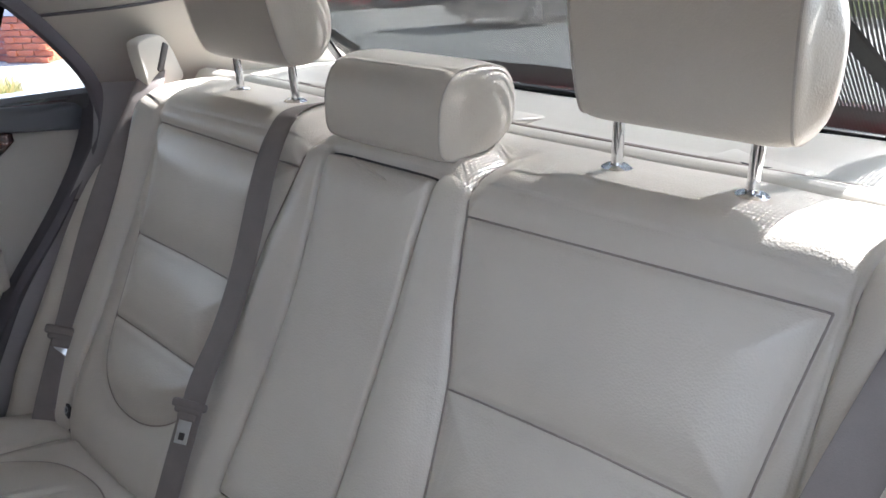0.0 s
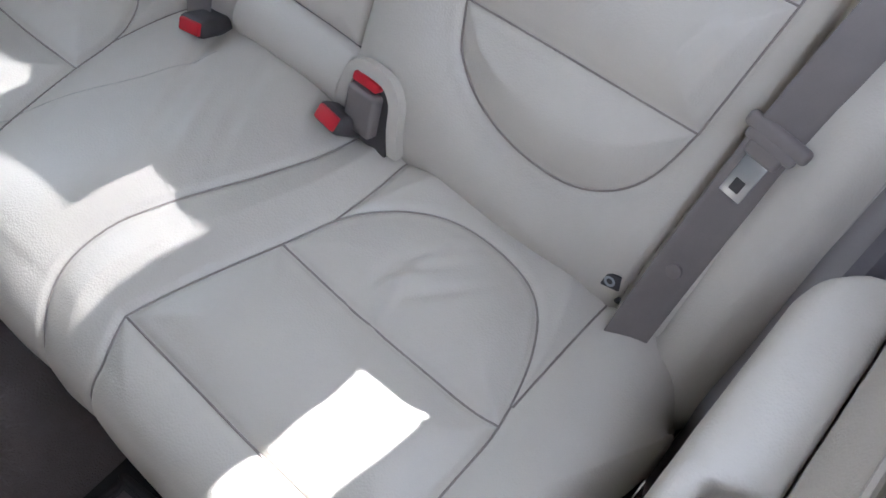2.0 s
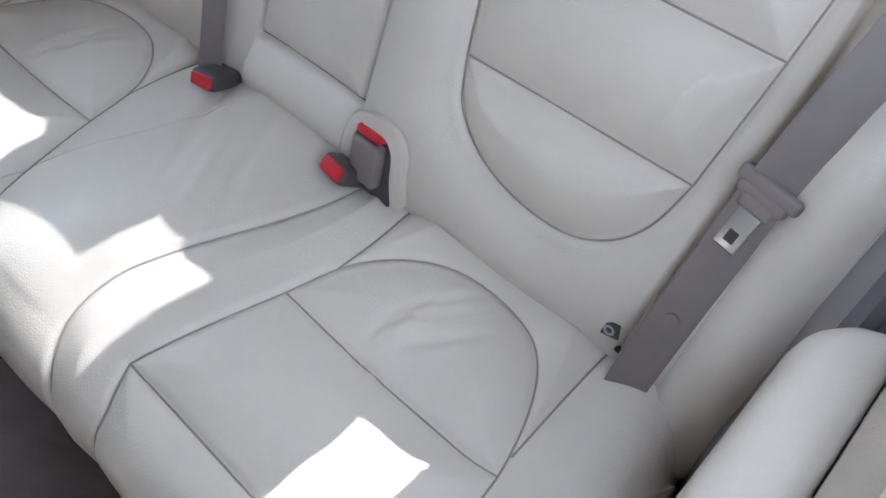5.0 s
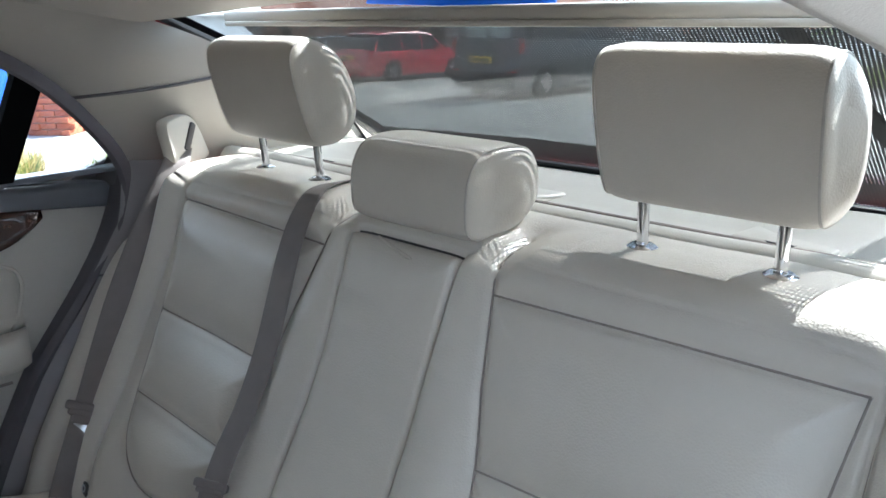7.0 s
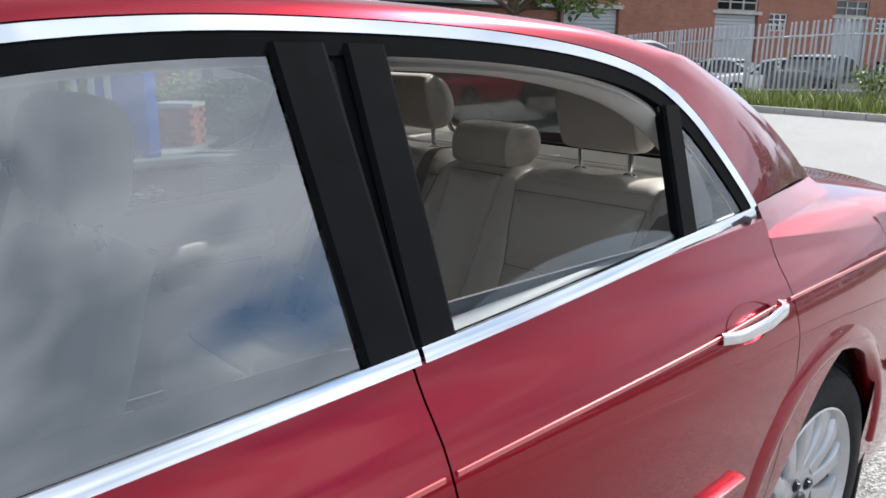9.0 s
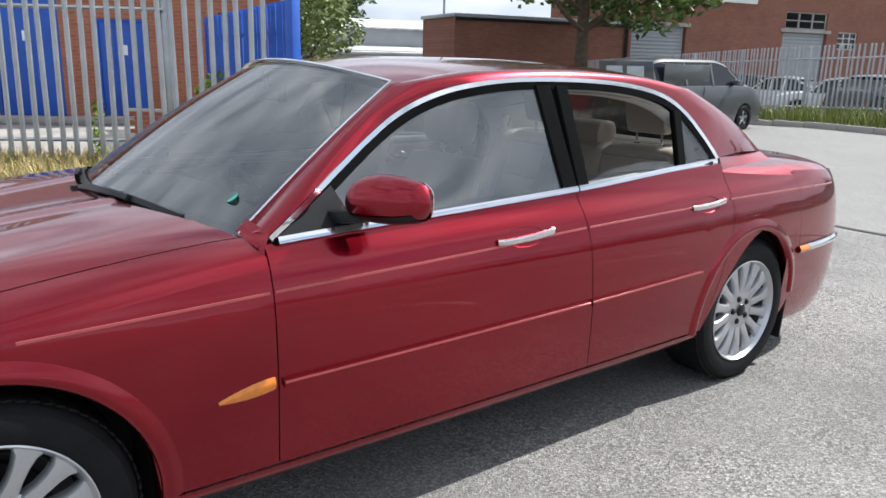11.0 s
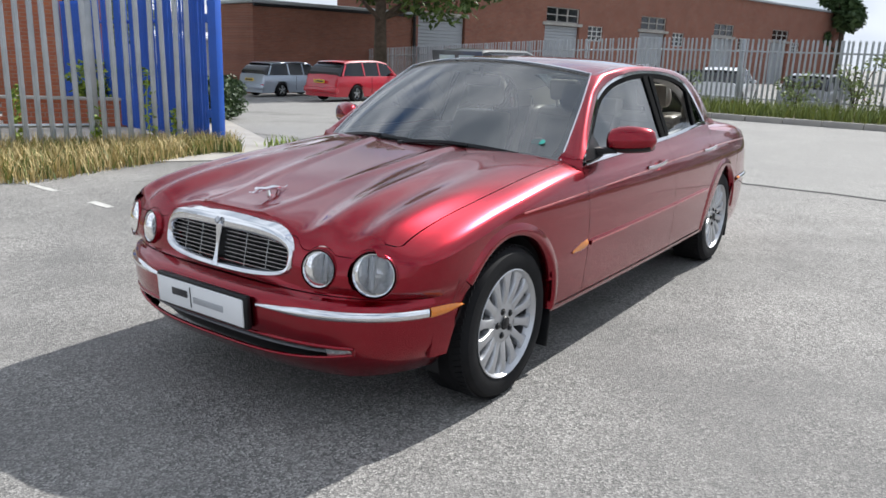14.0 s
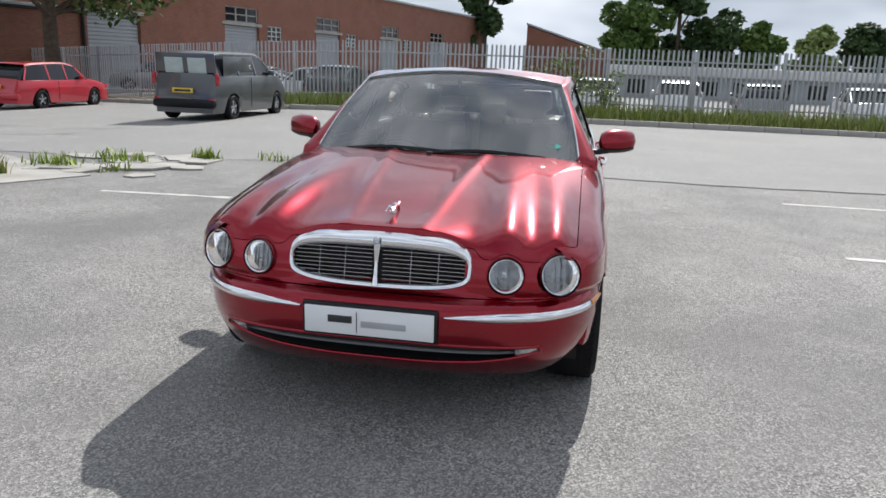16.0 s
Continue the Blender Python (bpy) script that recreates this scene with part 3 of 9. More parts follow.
# dry grass and weeds along the fence foot
r = random.Random(11)
ux, uy = 0.486, 0.874
spots, green = [], []
for _ in range(34000):
    s = r.uniform(-0.4, 9.0)
    edge = 0.75 + 0.92 * min(max(s, 0.0), 2.1)               # the strip widens away from the gate
    d = edge * r.random() ** 1.25 + r.gauss(0, 0.06)
    x, y = 6.6 + ux * s - uy * (d - 0.25), -2.7 + uy * s + ux * (d - 0.25)
    tuft = noise.noise(Vector((x * 0.9, y * 0.9, 3.0)))
    (green if r.random() < 0.22 + 0.5 * max(0.0, tuft) else spots).append((x, y, ground_z(x, y)))
tagged(new("dry_grass", blades("dry_grass", spots, DRYGRASS, 1, (0.05, 0.30), 0.006, 0.9)), "dry straw-coloured grass along the yard fence", "grass", kind="stuff")
tagged(new("weeds", blades("weeds", green, GRASS, 2, (0.05, 0.26), 0.008, 0.8)), "green weeds growing through the dry grass", "weeds", kind="stuff")
for i, (x, y, h) in enumerate(((7.0, -2.1, 1.05), (7.9, -0.75, 0.8), (7.35, -1.5, 0.55), (6.85, -2.4, 0.5))):
    b = Build()
    b.tube(spline([(0, 0, 0), (0.05, 0.03, h * 0.5), (0.12, -0.06, h)], 8), 0.008, 5)
    weed = thing("weed", "tall green weed stem against the fence", "weed", group="fence weeds", m=pose(x - 0.1, y + 0.05, 0))
    part("stem", b.mesh("stem", LEAFLIME), weed)
    part("leaves", leaf_cloud("leaves", [(0.12 * k / 7, -0.06 * k / 7, h * k / 7, 0.08) for k in range(1, 8)], LEAFLIME, 40 + i, 130, 0.045), weed)
# broken slab and weeds at the yard's corner
slab = Build()
r = random.Random(8)
for k in range(16):
    x, y = r.uniform(4.0, 6.3), r.uniform(-5.4, -3.2)
    n = r.randint(5, 7)
    w = r.uniform(0.2, 0.55)
    slab.prism([(w * r.uniform(0.7, 1.1) * math.cos(6.283 * i / n), w * 0.7 * r.uniform(0.7, 1.1) * math.sin(6.283 * i / n)) for i in range(n)], r.uniform(0.012, 0.03), pose(x, y, 0.0, r.uniform(-1.5, 1.5), r.uniform(-1.5, 1.5), r.uniform(0, 360)))
thing("broken_slab", "cracked concrete slab pieces with weeds between", "paving", slab.mesh("broken_slab", CONCRETE), kind="stuff")
spots = []
for cx, cy, n, s in ((5.9, -3.6, 90, 0.22), (4.55, -5.05, 110, 0.10), (5.35, -4.25, 60, 0.16), (3.6, -5.35, 24, 0.22), (5.7, -4.5, 40, 0.2), (5.0, -3.5, 30, 0.1)):
    spots += [(cx + r.gauss(0, s), cy + r.gauss(0, s * 0.5), 0.0) for _ in range(n)]
tagged(new("slab_weeds", blades("slab_weeds", spots, LEAFLIME, 5, (0.05, 0.22), 0.011, 1.0)), "bright green weeds in the cracked slab", "weeds", kind="stuff")

# long verge grass at the street fence
spots = []
for _ in range(15000):
    x = r.uniform(-26, 9.5)
    y = on_line(KERB, x) - 0.15 - abs(r.gauss(0, 1.6))
    if y > on_line(FENCE, x) - 1.0:
        spots.append((x, y, ground_z(x, y) + 0.12))
tagged(new("verge_grass", blades("verge_grass", spots, VERGEGRASS, 9, (0.10, 0.46), 0.014, 0.7)), "long green grass on the verge by the fence", "grass", kind="stuff")
for i, (x, y, h) in enumerate(((-0.4, -20.2, 2.0), (0.7, -20.4, 1.5), (2.2, -20.0, 1.0), (-1.4, -20.5, 1.2), (5.5, -19.9, 0.9))):
    bush = thing("bush", "straggly green bush growing at the fence", "bush", group="verge bushes", m=pose(x, y, 0.1))
    b = Build()
    for k in range(4):
        b.tube(spline([(0, 0, 0), (0.1 * (k - 1.5), 0.05, h * 0.5), (0.25 * (k - 1.5), 0.0, h * 0.9)], 6), 0.014, 5)
    part("stem", b.mesh("stem", BARK), bush)
    part("leaves", leaf_cloud("leaves", [(0.22 * (k % 4 - 1.5), 0.1 * (k % 3 - 1), h * (0.35 + 0.15 * (k % 5)), 0.32) for k in range(7)], LEAFPALE, 60 + i, 420, 0.06), bush)


# ---- yard building behind the fence ----
def wall_pose(ax, ay, bx, by, z=0.0):
    """Object x runs from a to b, its y faces away from the viewer's side."""
    return Matrix.Translation((ax, ay, z)) @ Matrix.Rotation(math.atan2(by - ay, bx - ax), 4, "Z")


def wall_with_openings(name, length, height, thick, openings, mat):
    """A wall along x with rectangular openings (x0, x1, z0, z1) through it, one joined mesh with reveals."""
    xs = sorted({0.0, length, *(o[0] for o in openings), *(o[1] for o in openings)})
    zs = sorted({0.0, height, *(o[2] for o in openings), *(o[3] for o in openings)})
    solid = {(i, j): not any(o[0] <= xs[i] + 1e-6 and o[1] >= xs[i + 1] - 1e-6 and o[2] <= zs[j] + 1e-6 and o[3] >= zs[j + 1] - 1e-6 for o in openings) for i in range(len(xs) - 1) for j in range(len(zs) - 1)}
    v, f, at = [], [], {}

    def vert(i, j, k):
        if (i, j, k) not in at:
            at[i, j, k] = len(v)
            v.append((xs[i], thick * k, zs[j]))
        return at[i, j, k]
    for (i, j), full in solid.items():
        if not full:
            continue
        f.append((vert(i, j, 0), vert(i + 1, j, 0), vert(i + 1, j + 1, 0), vert(i, j + 1, 0)))
        f.append((vert(i, j + 1, 1), vert(i + 1, j + 1, 1), vert(i + 1, j, 1), vert(i, j, 1)))
        for di, dj, p, q in ((-1, 0, (i, j), (i, j + 1)), (1, 0, (i + 1, j + 1), (i + 1, j)), (0, -1, (i + 1, j), (i, j)), (0, 1, (i, j + 1), (i + 1, j + 1))):
            if not solid.get((i + di, j + dj), False):
                f.append((vert(*p, 0), vert(*q, 0), vert(*q, 1), vert(*p, 1)))
    return mesh(name, v, f, mat, 30)


wa = Matrix.Translation((12.85, -5.25, 0)) @ Matrix.Rotation(math.atan2(0.874, 0.486), 4, "Z") @ Matrix.Diagonal((1, -1, 1, 1))
yard_ops = [(0.55, 0.9, 0.4, 2.3), (2.30, 3.35, 0.12, 2.12), (4.05, 5.35, 0.12, 2.6), (6.2, 6.9, 1.75, 2.6)]
yb = thing("yard_building", "brick yard building with blue steel doors", "building", m=pose(12.85, -5.25, 0, 0, 0, math.degrees(math.atan2(0.874, 0.486))))
part("wall", wall_with_openings("wall", 12.0, 4.2, -0.3, yard_ops, BRICKORANGE), yb)
part("roof", Build().box((12.3, 6.0, 0.12), pose(6.0, -2.9, 4.26), 0.02).mesh("roof", GREYSHEET), yb)
part("back", Build().box((12.0, 0.2, 4.2), pose(6.0, -5.8, 2.1)).mesh("back", BRICKORANGE), yb)
part("plinth", Build().box((12.0, 0.35, 0.14), pose(6.0, 0.17, 0.07), 0.02).mesh("plinth", CONCRETE), yb)
for x0, x1, z0, z1 in yard_ops[1:3]:
    b = Build().box((x1 - x0 - 0.1, 0.05, z1 - z0 - 0.05), None, 0.006)
    for k in range(1, 3):
        b.box((0.02, 0.012, z1 - z0 - 0.1), pose(-0.5 * (x1 - x0) + (x1 - x0) * k / 3, 0.03, 0))
    for k in range(7):
        b.box((0.28, 0.01, 0.02), pose(0.0, 0.03, -0.45 + 0.05 * k), 0.003)
    d = part("door", b.mesh("door", BLUEPAINT), yb, "blue painted steel door", pose((x0 + x1) / 2, -0.06, (z0 + z1) / 2))
    part("frame", Build().box((0.06, 0.1, z1 - z0), pose(-(x1 - x0) / 2 + 0.03, 0, 0), 0.005).box((0.06, 0.1, z1 - z0), pose((x1 - x0) / 2 - 0.03, 0, 0), 0.005).box((x1 - x0, 0.1, 0.06), pose(0, 0, (z1 - z0) / 2 - 0.03), 0.005).mesh("frame", BLUEPAINT), d)
    part("handle", Build().tube([(0.3, 0.03, -0.05), (0.3, 0.07, -0.05), (0.2, 0.07, -0.05)], 0.01, 6).mesh("handle", CHROME), d)
    part("notice", Build().box((0.16, 0.006, 0.2), pose(0.0, 0.035, 0.38), 0.002).mesh("notice", WHITEPLATE), d, "small white notice")
part("window", Build().box((0.7, 0.03, 0.85), None, 0.004).box((0.04, 0.06, 0.85), None, 0.004).mesh("window", plain("window_frame_white", (0.6, 0.6, 0.58), 0.5)), yb, m=pose(6.55, -0.1, 2.17))
part("dark_opening", Build().box((0.4, 0.03, 1.9), None, 0.004).mesh("dark_opening", DARK), yb, m=pose(0.72, -0.2, 1.35))
setting("pavement", Build().box((12, 7.0, 0.02), Matrix.Translation((11.0, 0.5, 0.004)) @ Matrix.Rotation(math.atan2(0.874, 0.486), 4, "Z")).mesh("pavement_yard", CONCRETE), "pale concrete apron behind the fence", "pavement")

# garden wall, shrubs and hedge by the gate
gw = thing("garden_wall", "low orange brick garden wall with a coped pier", "wall", Build().box((0.02, 0.02, 0.02), pose(9.15, -4.3, 0.02)).mesh("wall_bed", CONCRETE))
gdir = math.degrees(math.atan2(0.10, 2.6))
brick = Build().box((0.213, 0.10, 0.064), None, 0.004, 1).mesh("brick", plain("brick_piece", (0.40, 0.12, 0.058), 0.9, 0, 0.25, 20.0, 0.5, 90, 0.003))
m0 = Matrix.Translation((9.08, -4.28, 0.0)) @ Matrix.Rotation(radians(46.0), 4, "Z")
for row in range(6):
    for k in range(13):
        part("brick", brick, gw, m=m0 @ pose(0.22 + k * 0.224 + (0.112 if row % 2 else 0.0), 0.02, 0.05 + row * 0.075, 0, 0, 0))
for row in range(7):
    for k in range(4):
        for i in range(2):
            part("brick", brick, gw, m=m0 @ pose(0.0, 0.0, 0.05 + row * 0.075, 0, 0, 90 * k) @ pose((0.056 if row % 2 else -0.056) + 0.225 * (i - 0.5), -0.175, 0))
part("mortar", Build().box((2.95, 0.085, 0.44), m0 @ pose(1.55, 0.02, 0.22)).box((0.40, 0.40, 0.52), m0 @ pose(0, 0, 0.26)).mesh("mortar", plain("mortar", (0.33, 0.27, 0.22), 0.95, 0, 0.1, 30.0, 0.4, 90, 0.003)), gw)
part("coping", Build().box((0.54, 0.54, 0.07), m0 @ pose(0, 0, 0.575), 0.012).box((2.8, 0.2, 0.05), m0 @ pose(1.75, 0.02, 0.485), 0.01).mesh("coping", CONCRETE), gw)
thing("shrub", "lime green garden shrub behind the brick wall", "shrub", leaf_cloud("shrub", [(9.95, -4.25, 0.62, 0.34), (10.25, -3.85, 0.72, 0.38), (10.6, -3.4, 0.80, 0.42), (10.0, -4.0, 0.40, 0.45), (10.5, -3.5, 0.45, 0.45), (9.75, -4.6, 0.75, 0.30)], LEAFLIME, 71, 2600, 0.05))
thing("hedge", "clipped dark green hedge beside the gate", "hedge", leaf_cloud("hedge", [(9.7 + 0.22 * i, -4.95 - 0.36 * i + dx, z, 0.34) for i in range(4) for dx in (-0.2, 0.25) for z in (0.28, 0.58)], LEAFDARK, 72, 9000, 0.045))

# ---- brick works along the far side ----
FX, FY = 23.6, -32.1                  # where the first roller door stands
fd = Vector((-2.34, -11.0, 0)).normalized()
works = thing("brick_works", "long red brick industrial building with roller doors", "building", m=Matrix.Translation((FX - fd.x * 9.0, FY - fd.y * 9.0, -0.8)) @ Matrix.Rotation(math.atan2(fd.y, fd.x), 4, "Z"))
L = 66.0
START = 6.9                           # where the tall part of the works begins
centres = [9.1 + 10.75 * k for k in range(5)]
ops = [(c - 1.8 - START, c + 1.8 - START, 0.0, 4.25) for c in centres] + [(c - 1.7 - START, c + 1.7 - START, 4.45, 5.4) for c in centres[1:]] + [(c + 2.75 - START, c + 4.45 - START, 3.4, 4.4) for c in centres[1:]]
part("wall", wall_with_openings("wall", L - START, 7.6, 0.35, ops, BRICKRED), works, m=pose(START, 0, 0))
part("back_wall", Build().box((L - START, 0.3, 7.6), pose((L + START) / 2, 7, 3.8)).box((0.3, 7, 7.6), pose(L, 3.5, 3.8)).box((0.3, 6.6, 7.6), pose(START + 0.16, 3.7, 3.8)).mesh("back_wall", BRICKRED), works)
part("roof", Build().box((L - START + 0.3, 7.4, 0.2), pose((L + START) / 2, 3.5, 7.68), 0.03).mesh("roof", GREYSHEET), works)
part("coping", Build().box((L - START + 0.2, 0.5, 0.12), pose((L + START) / 2, 0.15, 7.66), 0.02).mesh("coping", CONCRETE), works)
roller_slat = Build().box((3.6, 0.05, 0.175), None, 0.02, 1).mesh("slat", GREYSHEET)
for c in centres:
    rd = part("roller_door", Build().box((3.6, 0.02, 4.24), pose(0, 0.03, 2.12)).mesh("roller_door", GREYSHEET), works, "grey steel roller door", pose(c, 0.22, 0))
    for k in range(22):
        part("slat", roller_slat, rd, m=pose(0, 0.0, 0.1 + k * 0.193))
    part("lintel", Build().box((4.1, 0.42, 0.2), pose(0, 0.14, 0), 0.02).mesh("lintel", CONCRETE), works, m=pose(c, 0.0, 4.35))
for c in centres[1:]:
    w = part("window", Build().box((3.3, 0.03, 0.95), None).mesh("window", GLOSSBLACK), works, m=pose(c, 0.15, 4.93))
    b = Build()
    for k in range(4):
        b.box((0.12, 0.1, 0.95), pose(-1.65 + 1.1 * k, -0.02, 0), 0.01)
    for k in range(3):
        b.box((3.4, 0.1, 0.07), pose(0, -0.02, -0.44 + 0.44 * k), 0.01)
    part("frame", b.mesh("frame", CONCRETE), w)
for c in centres[1:]:
    w = part("window", Build().box((1.7, 0.03, 1.0), None).mesh("window", GLOSSBLACK), works, m=pose(c + 3.6, 0.15, 3.9))
    b = Build()
    for k in range(4):
        b.box((0.07, 0.1, 1.0), pose(-0.82 + 0.547 * k, -0.02, 0), 0.01)
    for k in range(4):
        b.box((1.7, 0.1, 0.06), pose(0, -0.02, -0.47 + 0.313 * k), 0.01)
    part("frame", b.mesh("frame", plain("frame_paint", (0.62, 0.62, 0.6), 0.5)), w)
b = Build().box((4.2, 0.08, 1.9), None, 0.01)
sg = part("sign_board", b.mesh("sign_board", WHITEPLATE), works, "white sign board with dark lettering", pose(13.6, -0.08, 6.6))
part("bar", Build().box((3.2, 0.02, 0.5), pose(0, -0.05, 0.1), 0.01).box((2.2, 0.02, 0.2), pose(-0.3, -0.05, -0.5), 0.01).mesh("bar", INK), sg)
# lower wing of the works and the pale-roofed shed beyond it
wing = thing("brick_wing", "lower brick wing of the works with a gutter", "building", m=works.matrix_basis.copy())
part("wall", Build().box((9.7, 0.35, 4.2), pose(2.05, 0.2, 2.1)).mesh("wall", BRICKRED), wing)
part("wall", Build().box((0.35, 3.0, 4.2), pose(-2.62, 1.9, 2.1)).mesh("wall_side", BRICKRED), wing)
part("wall", Build().box((9.7, 0.3, 4.2), pose(2.05, 3.56, 2.1)).mesh("wall_back", BRICKRED), wing)
part("roof", Build().box((9.8, 3.9, 0.16), pose(2.0, 1.85, 4.3), 0.02).mesh("roof", GREYSHEET), wing)
part("gutter", Build().tube([(-2.8, -0.05, 4.15), (6.8, -0.05, 4.15)], 0.07, 6).mesh("gutter", BLACK), wing)
part("drainpipe", Build().tube([(6.95, -0.10, 0), (6.95, -0.10, 7.4)], 0.09, 6).mesh("drainpipe", BLACK), wing)
shed = thing("shed", "large grey industrial shed with a pale sheet roof", "building", m=Matrix.Translation((46.0, -20.0, -1.0)) @ Matrix.Rotation(math.atan2(fd.y, fd.x), 4, "Z"))
part("wall", Build().box((40, 0.3, 4.6), pose(10, 0, 2.3)).box((0.3, 22, 4.6), pose(-10, 11, 2.3)).mesh("wall", GREYSHEET), shed)
b = Build()
for k in range(100):
    x = -10.3 + 40.6 * k / 99
    z = 0.05 * (k % 2)
    b.v += [(x, -0.4, 4.5 + z), (x, 11, 5.7 + z), (x, 22, 4.5 + z)]
for k in range(99):
    a = 3 * k
    b.f += [(a, a + 3, a + 4, a + 1), (a + 1, a + 4, a + 5, a + 2)]
part("roof", b.mesh("roof", WHITESHEET, 10), shed, "pale corrugated roof")
annex = thing("annex", "grey timber-clad lean-to beside the shed", "building", m=Matrix.Translation((41.5, -27.0, -1.0)) @ Matrix.Rotation(math.atan2(fd.y, fd.x), 4, "Z"))
part("wall", Build().box((9, 4, 3.0), pose(0, 2, 1.5)).mesh("wall", GREYSHEET), annex)
part("roof", Build().box((9.5, 4.6, 0.14), pose(0, 1.9, 3.15, 8, 0, 0), 0.02).mesh("roof", WHITESHEET), annex)
thing("lamp_post", "slim grey steel lamp post by the street", "lamp post", Build().tube([(27.5, -21.0, -1.0), (27.5, -21.0, 7.0)], [0.07, 0.05], 8).mesh("lamp_post", GREYSHEET))
# far sawtooth roofs and sheds
for i, (x, y, w, h, mat) in enumerate(((2.0, -100, 9, 6.3, BRICKRED), (-5.5, -104, 6, 5.6, BRICKRED))):
    s = thing("far_building", "distant brick building with a sawtooth roof", "building", m=pose(x, y, -1, 0, 0, 180))
    part("wall", Build().prism([(-w / 2, 0), (w / 2, 0), (w / 2, h - 1.8), (-w / 2, h + 1.0)], 12, pose(0, 0, 0, 90, 0, 0)).mesh("wall", mat), s)
    part("roof", Build().box((w + 0.6, 12.4, 0.2), pose(0, -6, h - 0.2, 0, math.degrees(math.atan2(2.8, w)), 0)).mesh("roof", GREYSHEET), s)
fs = thing("far_building", "long low pale building beyond the car park", "building", m=pose(-26, -58, -0.9))
part("wall", Build().box((46, 8, 2.2), pose(0, 0, 1.1)).mesh("wall", GREYSHEET), fs)
part("roof", Build().box((47, 9, 0.7), pose(0, 0, 2.5), 0.05).mesh("roof", WHITESHEET), fs)
for k in range(18):
    part("window", Build().box((1.4, 0.05, 1.0), None).mesh("window", GLOSSBLACK), fs, m=pose(-21 + 2.5 * k, 4.02, 1.35))


# ---- parked vehicles ----
def wheel_parts(parent, x, y, z, rad, width, side, spokes=5, rim=None):
    t = Build().lathe([(rad * 0.66, -width / 2), (rad * 0.9, -width / 2), (rad, -width * 0.3), (rad, width * 0.3), (rad * 0.9, width / 2), (rad * 0.66, width / 2), (rad * 0.62, width * 0.3)], 26).mesh("tyre", RUBBER)
    w = part("wheel", t, parent, m=pose(x, y, z, 0, 90 * side, 0))
    b = Build().lathe([(rad * 0.66, width * 0.46), (rad * 0.62, width * 0.30), (rad * 0.60, -width * 0.1)], 26)
    for k in range(spokes):
        a = 360 * k / spokes
        b.box((rad * 0.5, rad * 0.16, 0.03), pose(0, 0, 0, 0, 0, a) @ pose(rad * 0.36, 0, width * 0.30), 0.01, 1)
    b.lathe([(0.001, width * 0.36), (rad * 0.16, width * 0.34), (rad * 0.17, width * 0.2)], 14)
    part("rim", b.mesh("rim", rim or ALLOY), w)
    part("hub_shadow", Build().lathe([(0.001, 0.0), (rad * 0.62, 0.0)], 20).mesh("hub_shadow", DARK), w)


